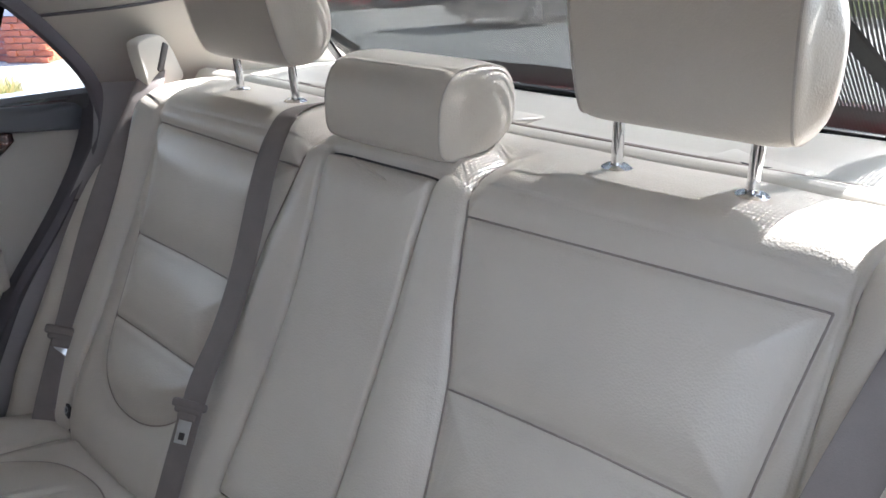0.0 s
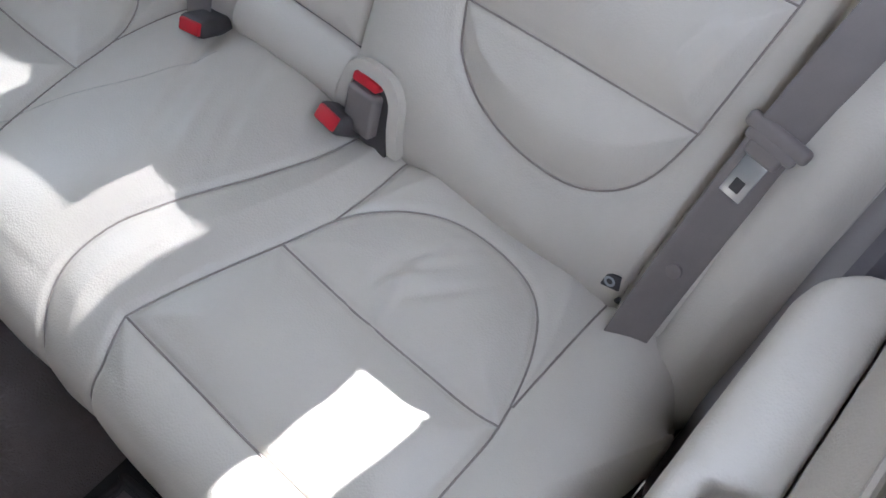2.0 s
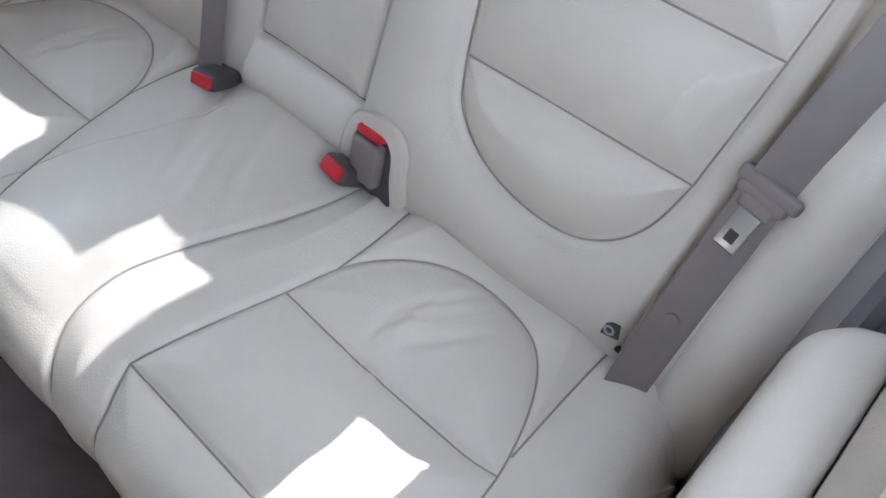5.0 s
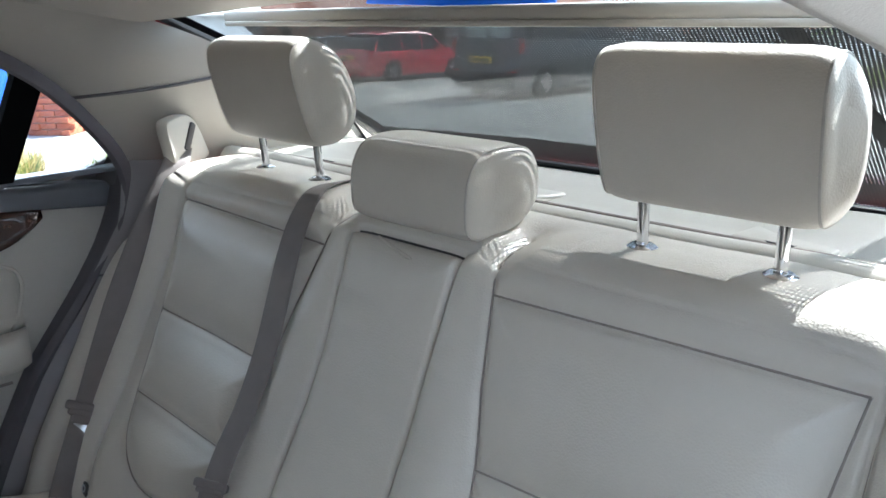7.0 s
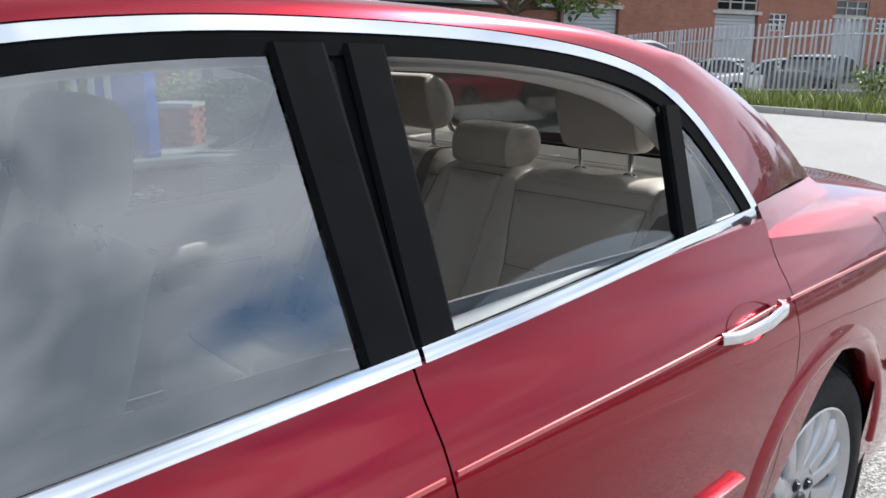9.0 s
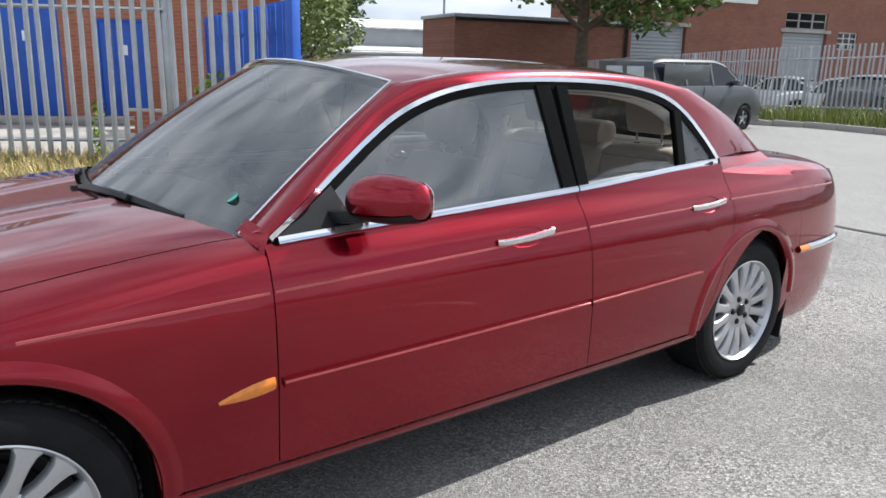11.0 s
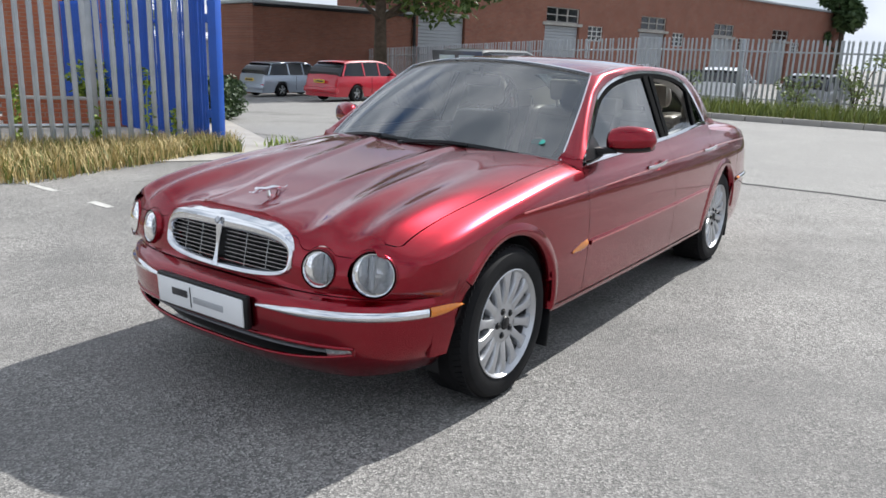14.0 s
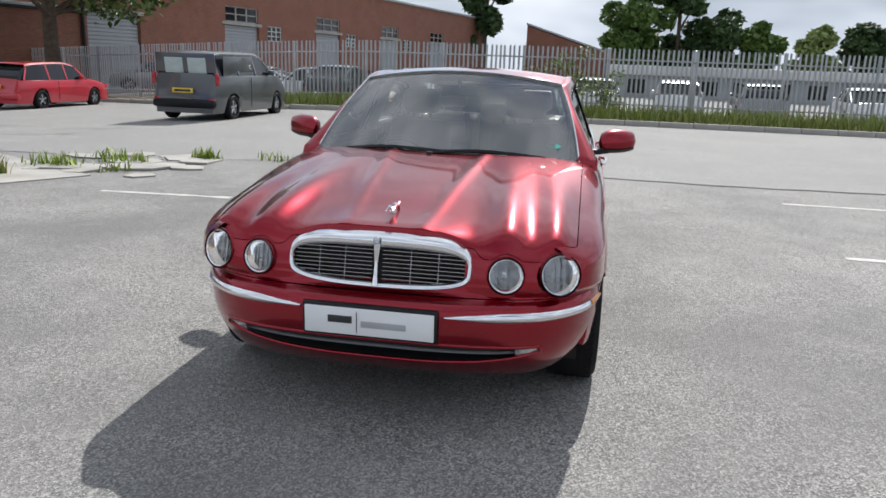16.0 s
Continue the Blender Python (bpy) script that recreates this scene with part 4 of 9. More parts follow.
def parked_car(name, label, m, paint, prof, length, width, wheels, belt, rad=0.31, roof_paint=None, plate=True, detail=True):
    """prof: rows of (y, z of the upper outline, is it cabin); the car points along -y."""
    car = thing(name, label, "car", m=m)
    hw = width / 2
    top = table([p[0] for p in prof], [p[1] for p in prof])
    y0, y1 = prof[0][0], prof[-1][0]
    ys = steps(y0, y1, 44)

    def half(y):
        k = abs((y - (y0 + y1) / 2) / ((y1 - y0) / 2))
        return hw * (1 - 0.16 * k ** 5)
    b = Build()
    pts = []
    for y in ys:
        w, zt = half(y), min(top(y), belt)
        arch = 0.0
        for wy in wheels:
            d = abs(y - wy)
            if d < rad + 0.05:
                arch = max(arch, math.sqrt((rad + 0.05) ** 2 - d * d) + rad)
        lo = max(0.2, arch)
        sec = [(w - 0.03, lo), (w, max(lo, 0.5)), (w, max(lo + 0.01, zt - 0.22)), (w - 0.05, max(lo + 0.02, zt - 0.04)), (w - 0.12, max(lo + 0.03, zt)), (0, max(lo + 0.04, zt + 0.02))]
        pts += [(s, y, z) for s, z in sec] + [(-s, y, z) for s, z in reversed(sec[:-1])]
    b.grid(pts, len(ys), 11)
    n = 11
    b.f += [tuple(range(n - 1, -1, -1)), tuple(range((len(ys) - 1) * n, len(ys) * n))]
    part("body", b.mesh("body", paint, 35), car)
    cab = [y for y in steps(y0, y1, 60) if top(y) > belt + 0.02]
    b = Build()
    pts = []
    for y in cab:
        w, z = half(y) - 0.06, top(y)
        k = (z - belt) * 0.28
        pts += [(w, y, belt - 0.03), (w - k, y, z - 0.05), (-(w - k), y, z - 0.05), (-w, y, belt - 0.03)]
    b.grid(pts, len(cab), 4)
    b.f += [(0, 1, 2, 3), tuple(len(pts) - 4 + i for i in (3, 2, 1, 0))]
    part("glass", b.mesh("glass", GLOSSBLACK, 30), car)
    zmax = max(p[1] for p in prof)
    ry = [y for y in cab if top(y) > zmax - 0.12]
    b = Build()
    pts = []
    for y in ry:
        w, z = half(y) - 0.06, top(y)
        k = (z - belt) * 0.28
        pts += [(w - k + 0.012, y, z - 0.09), (w - k - 0.05, y, z), (0, y, z + 0.02), (-(w - k - 0.05), y, z), (-(w - k + 0.012), y, z - 0.09)]
    b.grid(pts, len(ry), 5)
    part("roof", b.mesh("roof", roof_paint or paint, 50), car)
    ys_p = (cab[0], cab[0] + 0.1, ry[0] + 0.25 * (ry[-1] - ry[0]), ry[0] + 0.62 * (ry[-1] - ry[0]), ry[-1], cab[-1])
    for s in (1, -1):
        for i, y in enumerate(ys_p[1:5]):
            yb = y if i in (1, 2) else (cab[0] + 0.12 if i == 0 else cab[-1] - 0.12)
            yt = max(min(y, ry[-1]), ry[0])
            w, z = half(y) - 0.06, top(yt)
            k = (z - belt) * 0.28
            b = Build().tube([(s * (w + 0.004), yb, belt - 0.02), (s * (w - k + 0.01), yt, z - 0.08)], 0.02, 6, flat=(0.035, 0.012), up=(0, 1, 0))
            part("pillar", b.mesh("pillar", paint), car)
    for wy in wheels:
        for s in (1, -1):
            wheel_parts(car, s * (hw - 0.11), wy, rad, rad, 0.21, s)
    if detail:
        zr, zf = min(top(y1), belt), min(top(y0), belt)
        for s in (1, -1):
            part("tail_lamp", Build().box((0.16, 0.06, 0.22), None, 0.02).mesh("tail_lamp", TAILRED), car, "red tail lamp", pose(s * (hw - 0.20), y1 - 0.01, zr - 0.16))
            part("headlamp", Build().box((0.3, 0.08, 0.14), None, 0.03).mesh("headlamp", LAMPGLASS), car, m=pose(s * (hw - 0.27), y0 + 0.03, 0.66))
            part("mirror", Build().box((0.18, 0.1, 0.13), None, 0.04).mesh("mirror", paint), car, m=pose(s * (hw + 0.02), cab[0] + 0.45, belt + 0.04))
            part("door_line", Build().box((0.01, 0.012, belt - 0.36), None).mesh("door_line", BLACK), car, m=pose(s * (hw - 0.001), (cab[0] + cab[-1]) / 2, 0.30 + (belt - 0.36) / 2))
        part("bumper", Build().box((width * 0.9, 0.16, 0.2), None, 0.06).mesh("bumper", paint if detail != "van" else BLACK), car, m=pose(0, y1 - 0.02, 0.42))
        if plate:
            p = part("number_plate", Build().box((0.52, 0.012, 0.111), None, 0.003).mesh("number_plate", YELLOWPLATE), car, "yellow rear plate with dark bars", pose(0, y1 + 0.065, 0.72))
            part("bar", Build().box((0.40, 0.004, 0.05), pose(0, 0.008, 0)).mesh("bar", INK), p)
    return car


ESTATE = [(-2.25, 0.55), (-2.15, 0.72), (-1.3, 0.92), (-1.1, 0.95), (-0.45, 1.38), (0.2, 1.46), (1.5, 1.42), (1.95, 1.28), (2.2, 0.95), (2.28, 0.6)]
HATCH = [(-2.05, 0.55), (-1.95, 0.72), (-1.2, 0.92), (-0.95, 0.96), (-0.35, 1.40), (0.3, 1.47), (1.2, 1.40), (1.75, 1.05), (1.95, 0.9), (2.0, 0.55)]
SALOON = [(-2.3, 0.55), (-2.2, 0.7), (-1.3, 0.9), (-1.0, 0.95), (-0.3, 1.36), (0.3, 1.43), (0.9, 1.36), (1.5, 1.02), (2.1, 0.98), (2.25, 0.6)]
VAN = [(-2.2, 0.55), (-2.1, 0.85), (-1.45, 1.08), (-1.3, 1.12), (-0.7, 1.50), (-0.1, 1.63), (1.6, 1.62), (1.95, 1.55), (2.10, 1.15), (2.2, 0.6)]
PRED = plain("estate_red", (0.50, 0.012, 0.03), 0.3, 0, 0.04, 2.0, coat=1.0)
PSILVER = plain("estate_silver", (0.44, 0.50, 0.58), 0.32, 0.4, 0.05, 2.0, coat=1.0)
PGREY = plain("van_grey", (0.085, 0.090, 0.093), 0.34, 0.2, 0.05, 2.0, coat=0.8)
PWHITE = plain("car_white", (0.72, 0.73, 0.74), 0.3, 0, 0.03, 2.0, coat=0.8)
PBLACK = plain("car_black", (0.02, 0.021, 0.024), 0.25, 0.1, 0.05, 2.0, coat=1.0)
PMID = plain("car_mid_grey", (0.22, 0.23, 0.245), 0.3, 0.3, 0.05, 2.0, coat=1.0)
parked_car("estate_car", "bright red estate car with dark alloy wheels parked at the kerb", pose(16.9, -17.85, ground_z(16.9, -17.8)), PRED, ESTATE, 4.55, 1.8, (-1.32, 1.32), 0.94)
parked_car("estate_car", "silver blue estate car parked at the kerb", pose(22.6, -19.6, ground_z(22.6, -19.6)), PSILVER, ESTATE, 4.6, 1.78, (-1.32, 1.32), 0.94)
parked_car("black_car", "black hatchback parked beyond the hedge", pose(27.5, -17.0, ground_z(27.5, -17.0), 0, 0, 60), PBLACK, HATCH, 4.0, 1.75, (-1.25, 1.25), 0.94)
van = parked_car("van", "dark grey small panel van with rear windows", pose(8.48, -13.80, ground_z(8.5, -13.8)), PGREY, VAN, 4.4, 1.76, (-1.3, 1.38), 1.10, roof_paint=PGREY, detail="van")
for s in (1, -1):
    part("side_panel", Build().box((0.012, 1.62, 0.46), pose(s * 0.79, 0.95, 1.29), 0.005).mesh("side_panel", PGREY), van)
bd = Build().box((1.50, 0.03, 0.60), pose(0, 2.06, 1.28, -9, 0, 0), 0.02)
part("rear_door", bd.mesh("rear_door", PGREY), van)
for s in (1, -1):
    part("window", Build().box((0.46, 0.02, 0.36), None, 0.05).mesh("window", plain("pale_window", (0.45, 0.52, 0.50), 0.15, 0, 0.1, 5.0)), van, "pale grey-green rear window", pose(s * 0.29, 2.085, 1.29, -9, 0, 0))
    part("tail_lamp", Build().box((0.10, 0.06, 0.28), pose(s * 0.80, 2.10, 0.98, -4, 0, 0), 0.02).mesh("tail_lamp", TAILRED), van, "tall red tail lamp")
r = random.Random(31)
paints = (PWHITE, PMID, PWHITE, PBLACK, PWHITE, PMID, PWHITE)
for k in range(11):
    x = -24.0 + 3.3 * k + r.uniform(-0.3, 0.3)
    q = paints[k % 7]
    nm = {PWHITE: "white", PMID: "grey", PBLACK: "black"}[q]
    parked_car("parked_car", nm + " car parked behind the palisade fence", pose(x, -26.0 + r.uniform(-0.5, 0.5), ground_z(x, -26.0), 0, 0, r.choice((0, 180)) + r.uniform(-6, 6)), q, (HATCH, SALOON, ESTATE)[k % 3], 4.3, 1.76, (-1.25, 1.25), 0.94, plate=False)
for k, (x, y, q) in enumerate(((13.8, -27.5, PWHITE), (17.2, -29.5, PMID), (11.0, -26.5, PWHITE), (9.0, -31.0, PBLACK), (20.5, -30.5, PMID))):
    parked_car("parked_car", "car parked in front of the brick works", pose(x, y, -0.3, 0, 0, 95 + 8 * k), q, (SALOON, HATCH, ESTATE)[k % 3], 4.3, 1.76, (-1.25, 1.25), 0.94, plate=False)


# ---- the red saloon: outer shape ----
def lerp(a, b, t):
    return a + (b - a) * t


# front along +y, its left side along -x, wheels on z = 0
saloon = thing("saloon_car", "dark red metallic saloon car with chrome trim, rear side window down", "car")
AXLE_F, AXLE_R = 1.545, -1.490                    # wheel centres along the car
HUB_Z, TYRE_R, ARCH_R = 0.334, 0.336, 0.385
W_PLAN = table([-2.7, -2.2, -1.6, -0.8, 0.0, 1.0, 1.6, 2.2, 2.6], [0.86, 0.885, 0.915, 0.93, 0.932, 0.925, 0.905, 0.88, 0.86])
W_SIDE = table([0.10, 0.17, 0.24, 0.40, 0.57, 0.70, 0.80, 0.88, 0.95, 1.02, 1.1], [0.10, 0.065, 0.032, 0.010, 0.0, 0.004, 0.016, 0.042, 0.085, 0.115, 0.16])
Y_FRONT = table([0.15, 0.20, 0.25, 0.30, 0.36, 0.44, 0.505, 0.540, 0.556, 0.575, 0.66, 0.72, 0.80], [2.15, 2.25, 2.315, 2.358, 2.385, 2.400, 2.402, 2.385, 2.345, 2.308, 2.290, 2.272, 2.235])
Y_REAR = table([0.15, 0.25, 0.40, 0.55, 0.60, 0.70, 0.95, 1.05], [-2.58, -2.64, -2.69, -2.69, -2.665, -2.655, -2.61, -2.53])
Z_BELT = table([-1.40, -1.02, -0.39, 0.20, 0.80, 1.0], [1.026, 1.015, 0.985, 0.963, 0.942, 0.93])


def corner_n(z):
    """How square the front corners are in plan: soft bumper, square lamp panel."""
    return lerp(3.0, 4.6, min(max((z - 0.555) / 0.05, 0.0), 1.0))


def side_x(y, z):
    """Half width of the body at a place along it and a height."""
    w = W_PLAN(min(y, 1.6)) - W_SIDE(z)
    if y > 1.6:
        k = min(max((y - 1.6) / (Y_FRONT(z) - 1.6), 0.0), 1.0)
        w *= (1 - k ** corner_n(z)) ** (1 / corner_n(z))
    if y < -1.8:
        k = min(max((-1.8 - y) / (-1.8 - Y_REAR(z)), 0.0), 1.0)
        w *= (1 - k ** 4.2) ** (1 / 4.2)
    return w


def arch_z(y):
    """Lower edge of the body side: the sill or a wheel arch."""
    z = 0.312 if y > AXLE_R else 0.24
    for c in (AXLE_F, AXLE_R):
        d = abs(y - c)
        if d < ARCH_R:
            z = max(z, HUB_Z + math.sqrt(ARCH_R ** 2 - d * d))
    return z


def side_panel(name, y_of, z_lo, z_hi, nu, nv, s, mat=None, label="", out=0.0):
    """A sheet of the body side. y_of(u, v) and the height limits give its outline; thickness goes inwards."""
    pts, inner = [], []
    for i in range(nu):
        for j in range(nv):
            u, v = i / (nu - 1), j / (nv - 1)
            y = y_of(u, v)
            lo, hi = z_lo(y), z_hi(y)
            z = lo + (hi - lo) * v
            y = y_of(u, (z - 0.18) / 0.8)
            x = side_x(y, z) + out
            pts.append((s * x, y, z))
            inner.append((s * (x - 0.016), y, z))
    b = Build().grid(pts, nu, nv, flip=s > 0)
    rim = [i * nv for i in range(nu)] + [(nu - 1) * nv + j for j in range(1, nv)] + [i * nv + nv - 1 for i in range(nu - 2, -1, -1)] + [j for j in range(nv - 2, 0, -1)]
    k = len(b.v)
    b.v += [inner[i] for i in rim]
    n = len(rim)
    b.f += [(rim[i], rim[(i + 1) % n], k + (i + 1) % n, k + i) if s < 0 else (rim[(i + 1) % n], rim[i], k + i, k + (i + 1) % n) for i in range(n)]
    return part(name, b.mesh(name, mat or RED, 30), saloon, label)


GAP = 0.0018
FENDER_TOP = table([0.80, 1.1, 1.5, 1.8, 2.0, 2.15, 2.30], [0.885, 0.855, 0.800, 0.750, 0.712, 0.682, 0.64])
REAR_TOP = table([-2.6, -2.3, -1.9, -1.6, -1.3], [0.86, 0.90, 0.93, 0.955, 0.985])


def y_door_front(v):
    return 0.842 - 0.025 * (v - 0.5) ** 2


def y_door_mid(v):
    return -0.385 + 0.045 * (v - 0.9)


def y_door_rear(v):
    """Rear edge of the rear door, swept forward round the wheel arch."""
    return -1.315 + 0.30 * max(0.0, 0.78 - v) ** 1.1


# lighter than the body: the shoulder crease's highlight is put into this colour
LINERED = plain("coach_line", (0.46, 0.085, 0.085), 0.25, 0.3, coat=1.0)
panels = {}
for s in (1, -1):
    panels["fender", s] = side_panel("front_wing", lambda u, v: lerp(2.02, y_door_front(v) + GAP, u), arch_z, FENDER_TOP, 60, 22, s)
    fd_ob = panels["front_door", s] = side_panel("front_door", lambda u, v: lerp(y_door_front(v) - GAP, y_door_mid(v) + GAP, u), lambda y: 0.312, lambda y: Z_BELT(y) - 0.004, 30, 30, s)
    rd_ob = panels["rear_door", s] = side_panel("rear_door", lambda u, v: lerp(y_door_mid(v) - GAP, y_door_rear(v) + GAP, u), lambda y: max(0.312, arch_z(y) - 0.02 if y < -1.1 else 0.2), lambda y: Z_BELT(y) - 0.004, 30, 30, s)
    panels["quarter", s] = side_panel("rear_wing", lambda u, v: lerp(y_door_rear(v) - GAP, -1.905, u), arch_z, REAR_TOP, 34, 22, s)
    # sill below the doors
    b = Build()
    pts = []
    for y in steps(1.158, -1.105, 40):
        for k in range(6):
            z = 0.252 + 0.057 * k / 5
            pts.append((s * (side_x(y, 0.31) + 0.005 - 0.045 * (1 - k / 5) ** 2), y, z))
    b.grid(pts, 41, 6, flip=s > 0)
    part("sill", b.mesh("sill", RED), saloon)
    # rubbing strip with a thin lighter red line, and the bright crease line along the side
    for nm, y0, y1, z0, z1, flat, mat in (("rubbing_strip", 0.83, -0.378, 0.565, 0.579, (0.011, 0.011), RED), ("rubbing_strip", -0.392, -1.065, 0.579, 0.594, (0.011, 0.011), RED)):
        b = Build()
        b.tube([(s * (side_x(lerp(y0, y1, k / 24), lerp(z0, z1, k / 24)) + 0.005), lerp(y0, y1, k / 24), lerp(z0, z1, k / 24)) for k in range(25)], 0.01, 8, flat=flat, up=(0, 0, 1))
        strip = part(nm, b.mesh(nm, mat), fd_ob if y0 > 0 else rd_ob)
        b = Build().tube([(s * (side_x(lerp(y0, y1, k / 24), lerp(z0, z1, k / 24)) + 0.0135), lerp(y0, y1, k / 24), lerp(z0, z1, k / 24) + 0.004) for k in range(25)], 0.003, 6, flat=(0.0040, 0.0030), up=(0, 0, 1))
        part("inlay", b.mesh("inlay", LINERED), strip)
    zc = table([2.1, 1.8, 1.45, 0.83, 0.05, -0.31, -0.99, -1.3, -2.06, -2.4], [0.765, 0.782, 0.798, 0.818, 0.839, 0.853, 0.865, 0.874, 0.868, 0.86])
    for y0, y1, par in ((1.45, 0.85, panels["fender", s]), (0.835, -0.375, fd_ob), (-0.395, -1.28, rd_ob), (-1.30, -1.90, panels["quarter", s]), (-1.91, -2.3, panels["quarter", s])):
        b = Build()
        b.tube([(s * (side_x(y, zc(y)) + 0.0008), y, zc(y)) for y in steps(y0, y1, 16)], 0.002, 6, flat=(0.0042, 0.0022), up=(0, 0, 1))
        part("coach_line", b.mesh("coach_line", LINERED), par)
    # flared lips of the wheel arches
    for c, par in ((AXLE_F, panels["fender", s]), (AXLE_R, panels["quarter", s])):
        b = Build()
        pts = []
        n = 40
        for k in range(n + 1):
            a = lerp(math.asin(((0.572 if c > 0 else 0.30) - HUB_Z) / ARCH_R), math.pi - math.asin(((0.30 if c > 0 else 0.36) - HUB_Z) / ARCH_R), k / n)
            for dr, dx in ((-0.006, -0.05), (-0.004, 0.003), (0.004, 0.009), (0.014, 0.0105), (0.028, 0.007), (0.046, 0.002), (0.058, -0.003)):
                y, z = c + math.cos(a) * (ARCH_R + dr), HUB_Z + math.sin(a) * (ARCH_R + dr)
                pts.append((s * (side_x(y, max(z, 0.2)) + dx), y, z))
        b.grid(pts, n + 1, 7, flip=s < 0)
        part("arch_lip", b.mesh("arch_lip", RED, 60), par)
        b = Build()
        pts = []
        for k in range(n + 1):
            a = lerp(-0.35, math.pi + 0.35, k / n)
            for x in (0.90, 0.72, 0.60):
                zl = HUB_Z + math.sin(a) * ARCH_R
                pts.append((s * (x if x < 0.9 else side_x(c, 0.6) - 0.012 - 0.085 * min(max((0.46 - zl) / 0.14, 0.0), 1.0)), c + math.cos(a) * (ARCH_R + 0.004), HUB_Z + math.sin(a) * (ARCH_R + 0.004)))
        b.grid(pts, n + 1, 3, flip=s < 0)
        b.prism([(math.cos(t) * (ARCH_R + 0.01), math.sin(t) * (ARCH_R + 0.01)) for t in steps(-0.4, math.pi + 0.4, 24)], 0.01, Matrix.Translation((s * 0.60, c, HUB_Z)) @ Matrix(((0, 0, 1, 0), (1, 0, 0, 0), (0, 1, 0, 0), (0, 0, 0, 1))))
        part("arch_liner", b.mesh("arch_liner", DARK), par)
    # mud flaps
    part("mud_flap", Build().box((0.16, 0.014, 0.24), pose(s * 0.82, AXLE_F - 0.40, 0.23, 8, 0, 0), 0.006).mesh("mud_flap", BLACK), panels["fender", s])
    part("mud_flap", Build().box((0.17, 0.014, 0.26), pose(s * 0.80, AXLE_R - 0.385, 0.25, 6, 0, 0), 0.006).mesh("mud_flap", BLACK), panels["quarter", s])
    # amber side marker on the front wing
    b = Build()
    pts = []
    for k in range(13):
        y = lerp(1.012, 0.852, k / 12)
        h = 0.020 * math.sin(math.pi * (0.08 + 0.55 * k / 12))
        zc2 = 0.546 + 0.022 * k / 12
        for j in range(5):
            z = zc2 + h * (j / 2 - 1)
            pts.append((s * (side_x(y, z) + 0.007 * (1 - (j / 2 - 1) ** 2)), y, z))
    b.grid(pts, 13, 5, flip=s < 0)
    part("side_marker", b.mesh("side_marker", AMBER), panels["fender", s], "amber side marker lamp")
    # door handles: chrome pull over a shallow cup
    for y0, y1, z, par in ((0.045, -0.205, 0.858, fd_ob), (-1.02, -1.235, 0.868, rd_ob)):
        b = Build()
        yc = (y0 + y1) / 2
        xs = side_x(yc, z)
        ring = []
        for i in range(9):
            for k in range(20):
                a, q = 2 * math.pi * k / 20, i / 8
                ring.append((s * (xs + 0.002 - 0.016 * (1 - q ** 3) + (side_x(yc, z + math.sin(a) * q * 0.033) - xs)), yc + math.cos(a) * q * 0.085, z + math.sin(a) * q * 0.033))
        b.grid(ring, 9, 20, wrap_v=True, flip=s > 0)
        part("handle_cup", b.mesh("handle_cup", RED), par)
        b = Build()
        pts = spline([(s * (xs + 0.006), y0, z - 0.004), (s * (xs + 0.026), y0 - 0.03, z), (s * (xs + 0.034), yc, z + 0.006), (s * (xs + 0.030), y1 + 0.06, z + 0.010), (s * (xs + 0.024), y1 + 0.02, z + 0.012), (s * (xs + 0.004), y1, z + 0.012)], 18)
        b.tube(pts, 0.01, 10, flat=(0.0095, 0.007), up=(0, 0, 1))
        part("door_handle", b.mesh("door_handle", CHROME), par, "chrome pull handle")

# ---- bonnet ----
ZC_BON = table([0.95, 1.12, 1.5, 1.8, 2.0, 2.15, 2.24, 2.285], [1.0, 0.985, 0.935, 0.888, 0.845, 0.800, 0.758, 0.705])
RIDGES = ((0.700, 0.640, 0.062), (0.505, 0.400, 0.058))


def bonnet_z(x, y):
    zs = FENDER_TOP(y)
    xs = max(side_x(y, zs), 0.02)
    q = min(abs(x) / xs, 1.0)
    z = zs + (ZC_BON(y) - zs) * (1 - q ** 3.4) ** 0.55
    k = min(max((y - 0.95) / 1.25, 0.0), 1.0)
    for xf, xb, hgt in RIDGES:
        xr = lerp(xb, xf, k)
        wd = lerp(0.10, 0.084, k)
        z += hgt * k ** 1.6 * math.exp(-((abs(x) - xr) / wd) ** 2)
    f = min(max((y - 1.95) / 0.30, 0.0), 1.0)
    z += 0.056 * f * f * math.exp(-(x / 0.37) ** 4)
    z += 0.008 * math.exp(-((abs(x) - lerp(0.27, 0.16, k)) / 0.035) ** 2) * (1 - 0.4 * k)
    return z


LAMPS = ((0.716, 2.208, 0.660, 0.080, 0.080), (0.510, 2.272, 0.656, 0.068, 0.068))


def ring_y(x, z):
    """The upright front face of the nose in plan, at height z."""
    k = min(1.0, abs(x) / (W_PLAN(1.6) - W_SIDE(z)))
    return 1.6 + (1 - k ** 4.6) ** (1 / 4.6) * (Y_FRONT(z) - 1.6)


@functools.lru_cache(None)
def nose_top(x):
    """Where the bonnet's surface meets the upright front: along the car, and its height."""
    z = 0.74
    for _ in range(12):
        y = ring_y(x, z)
        z = bonnet_z(x, y)
    return y, z


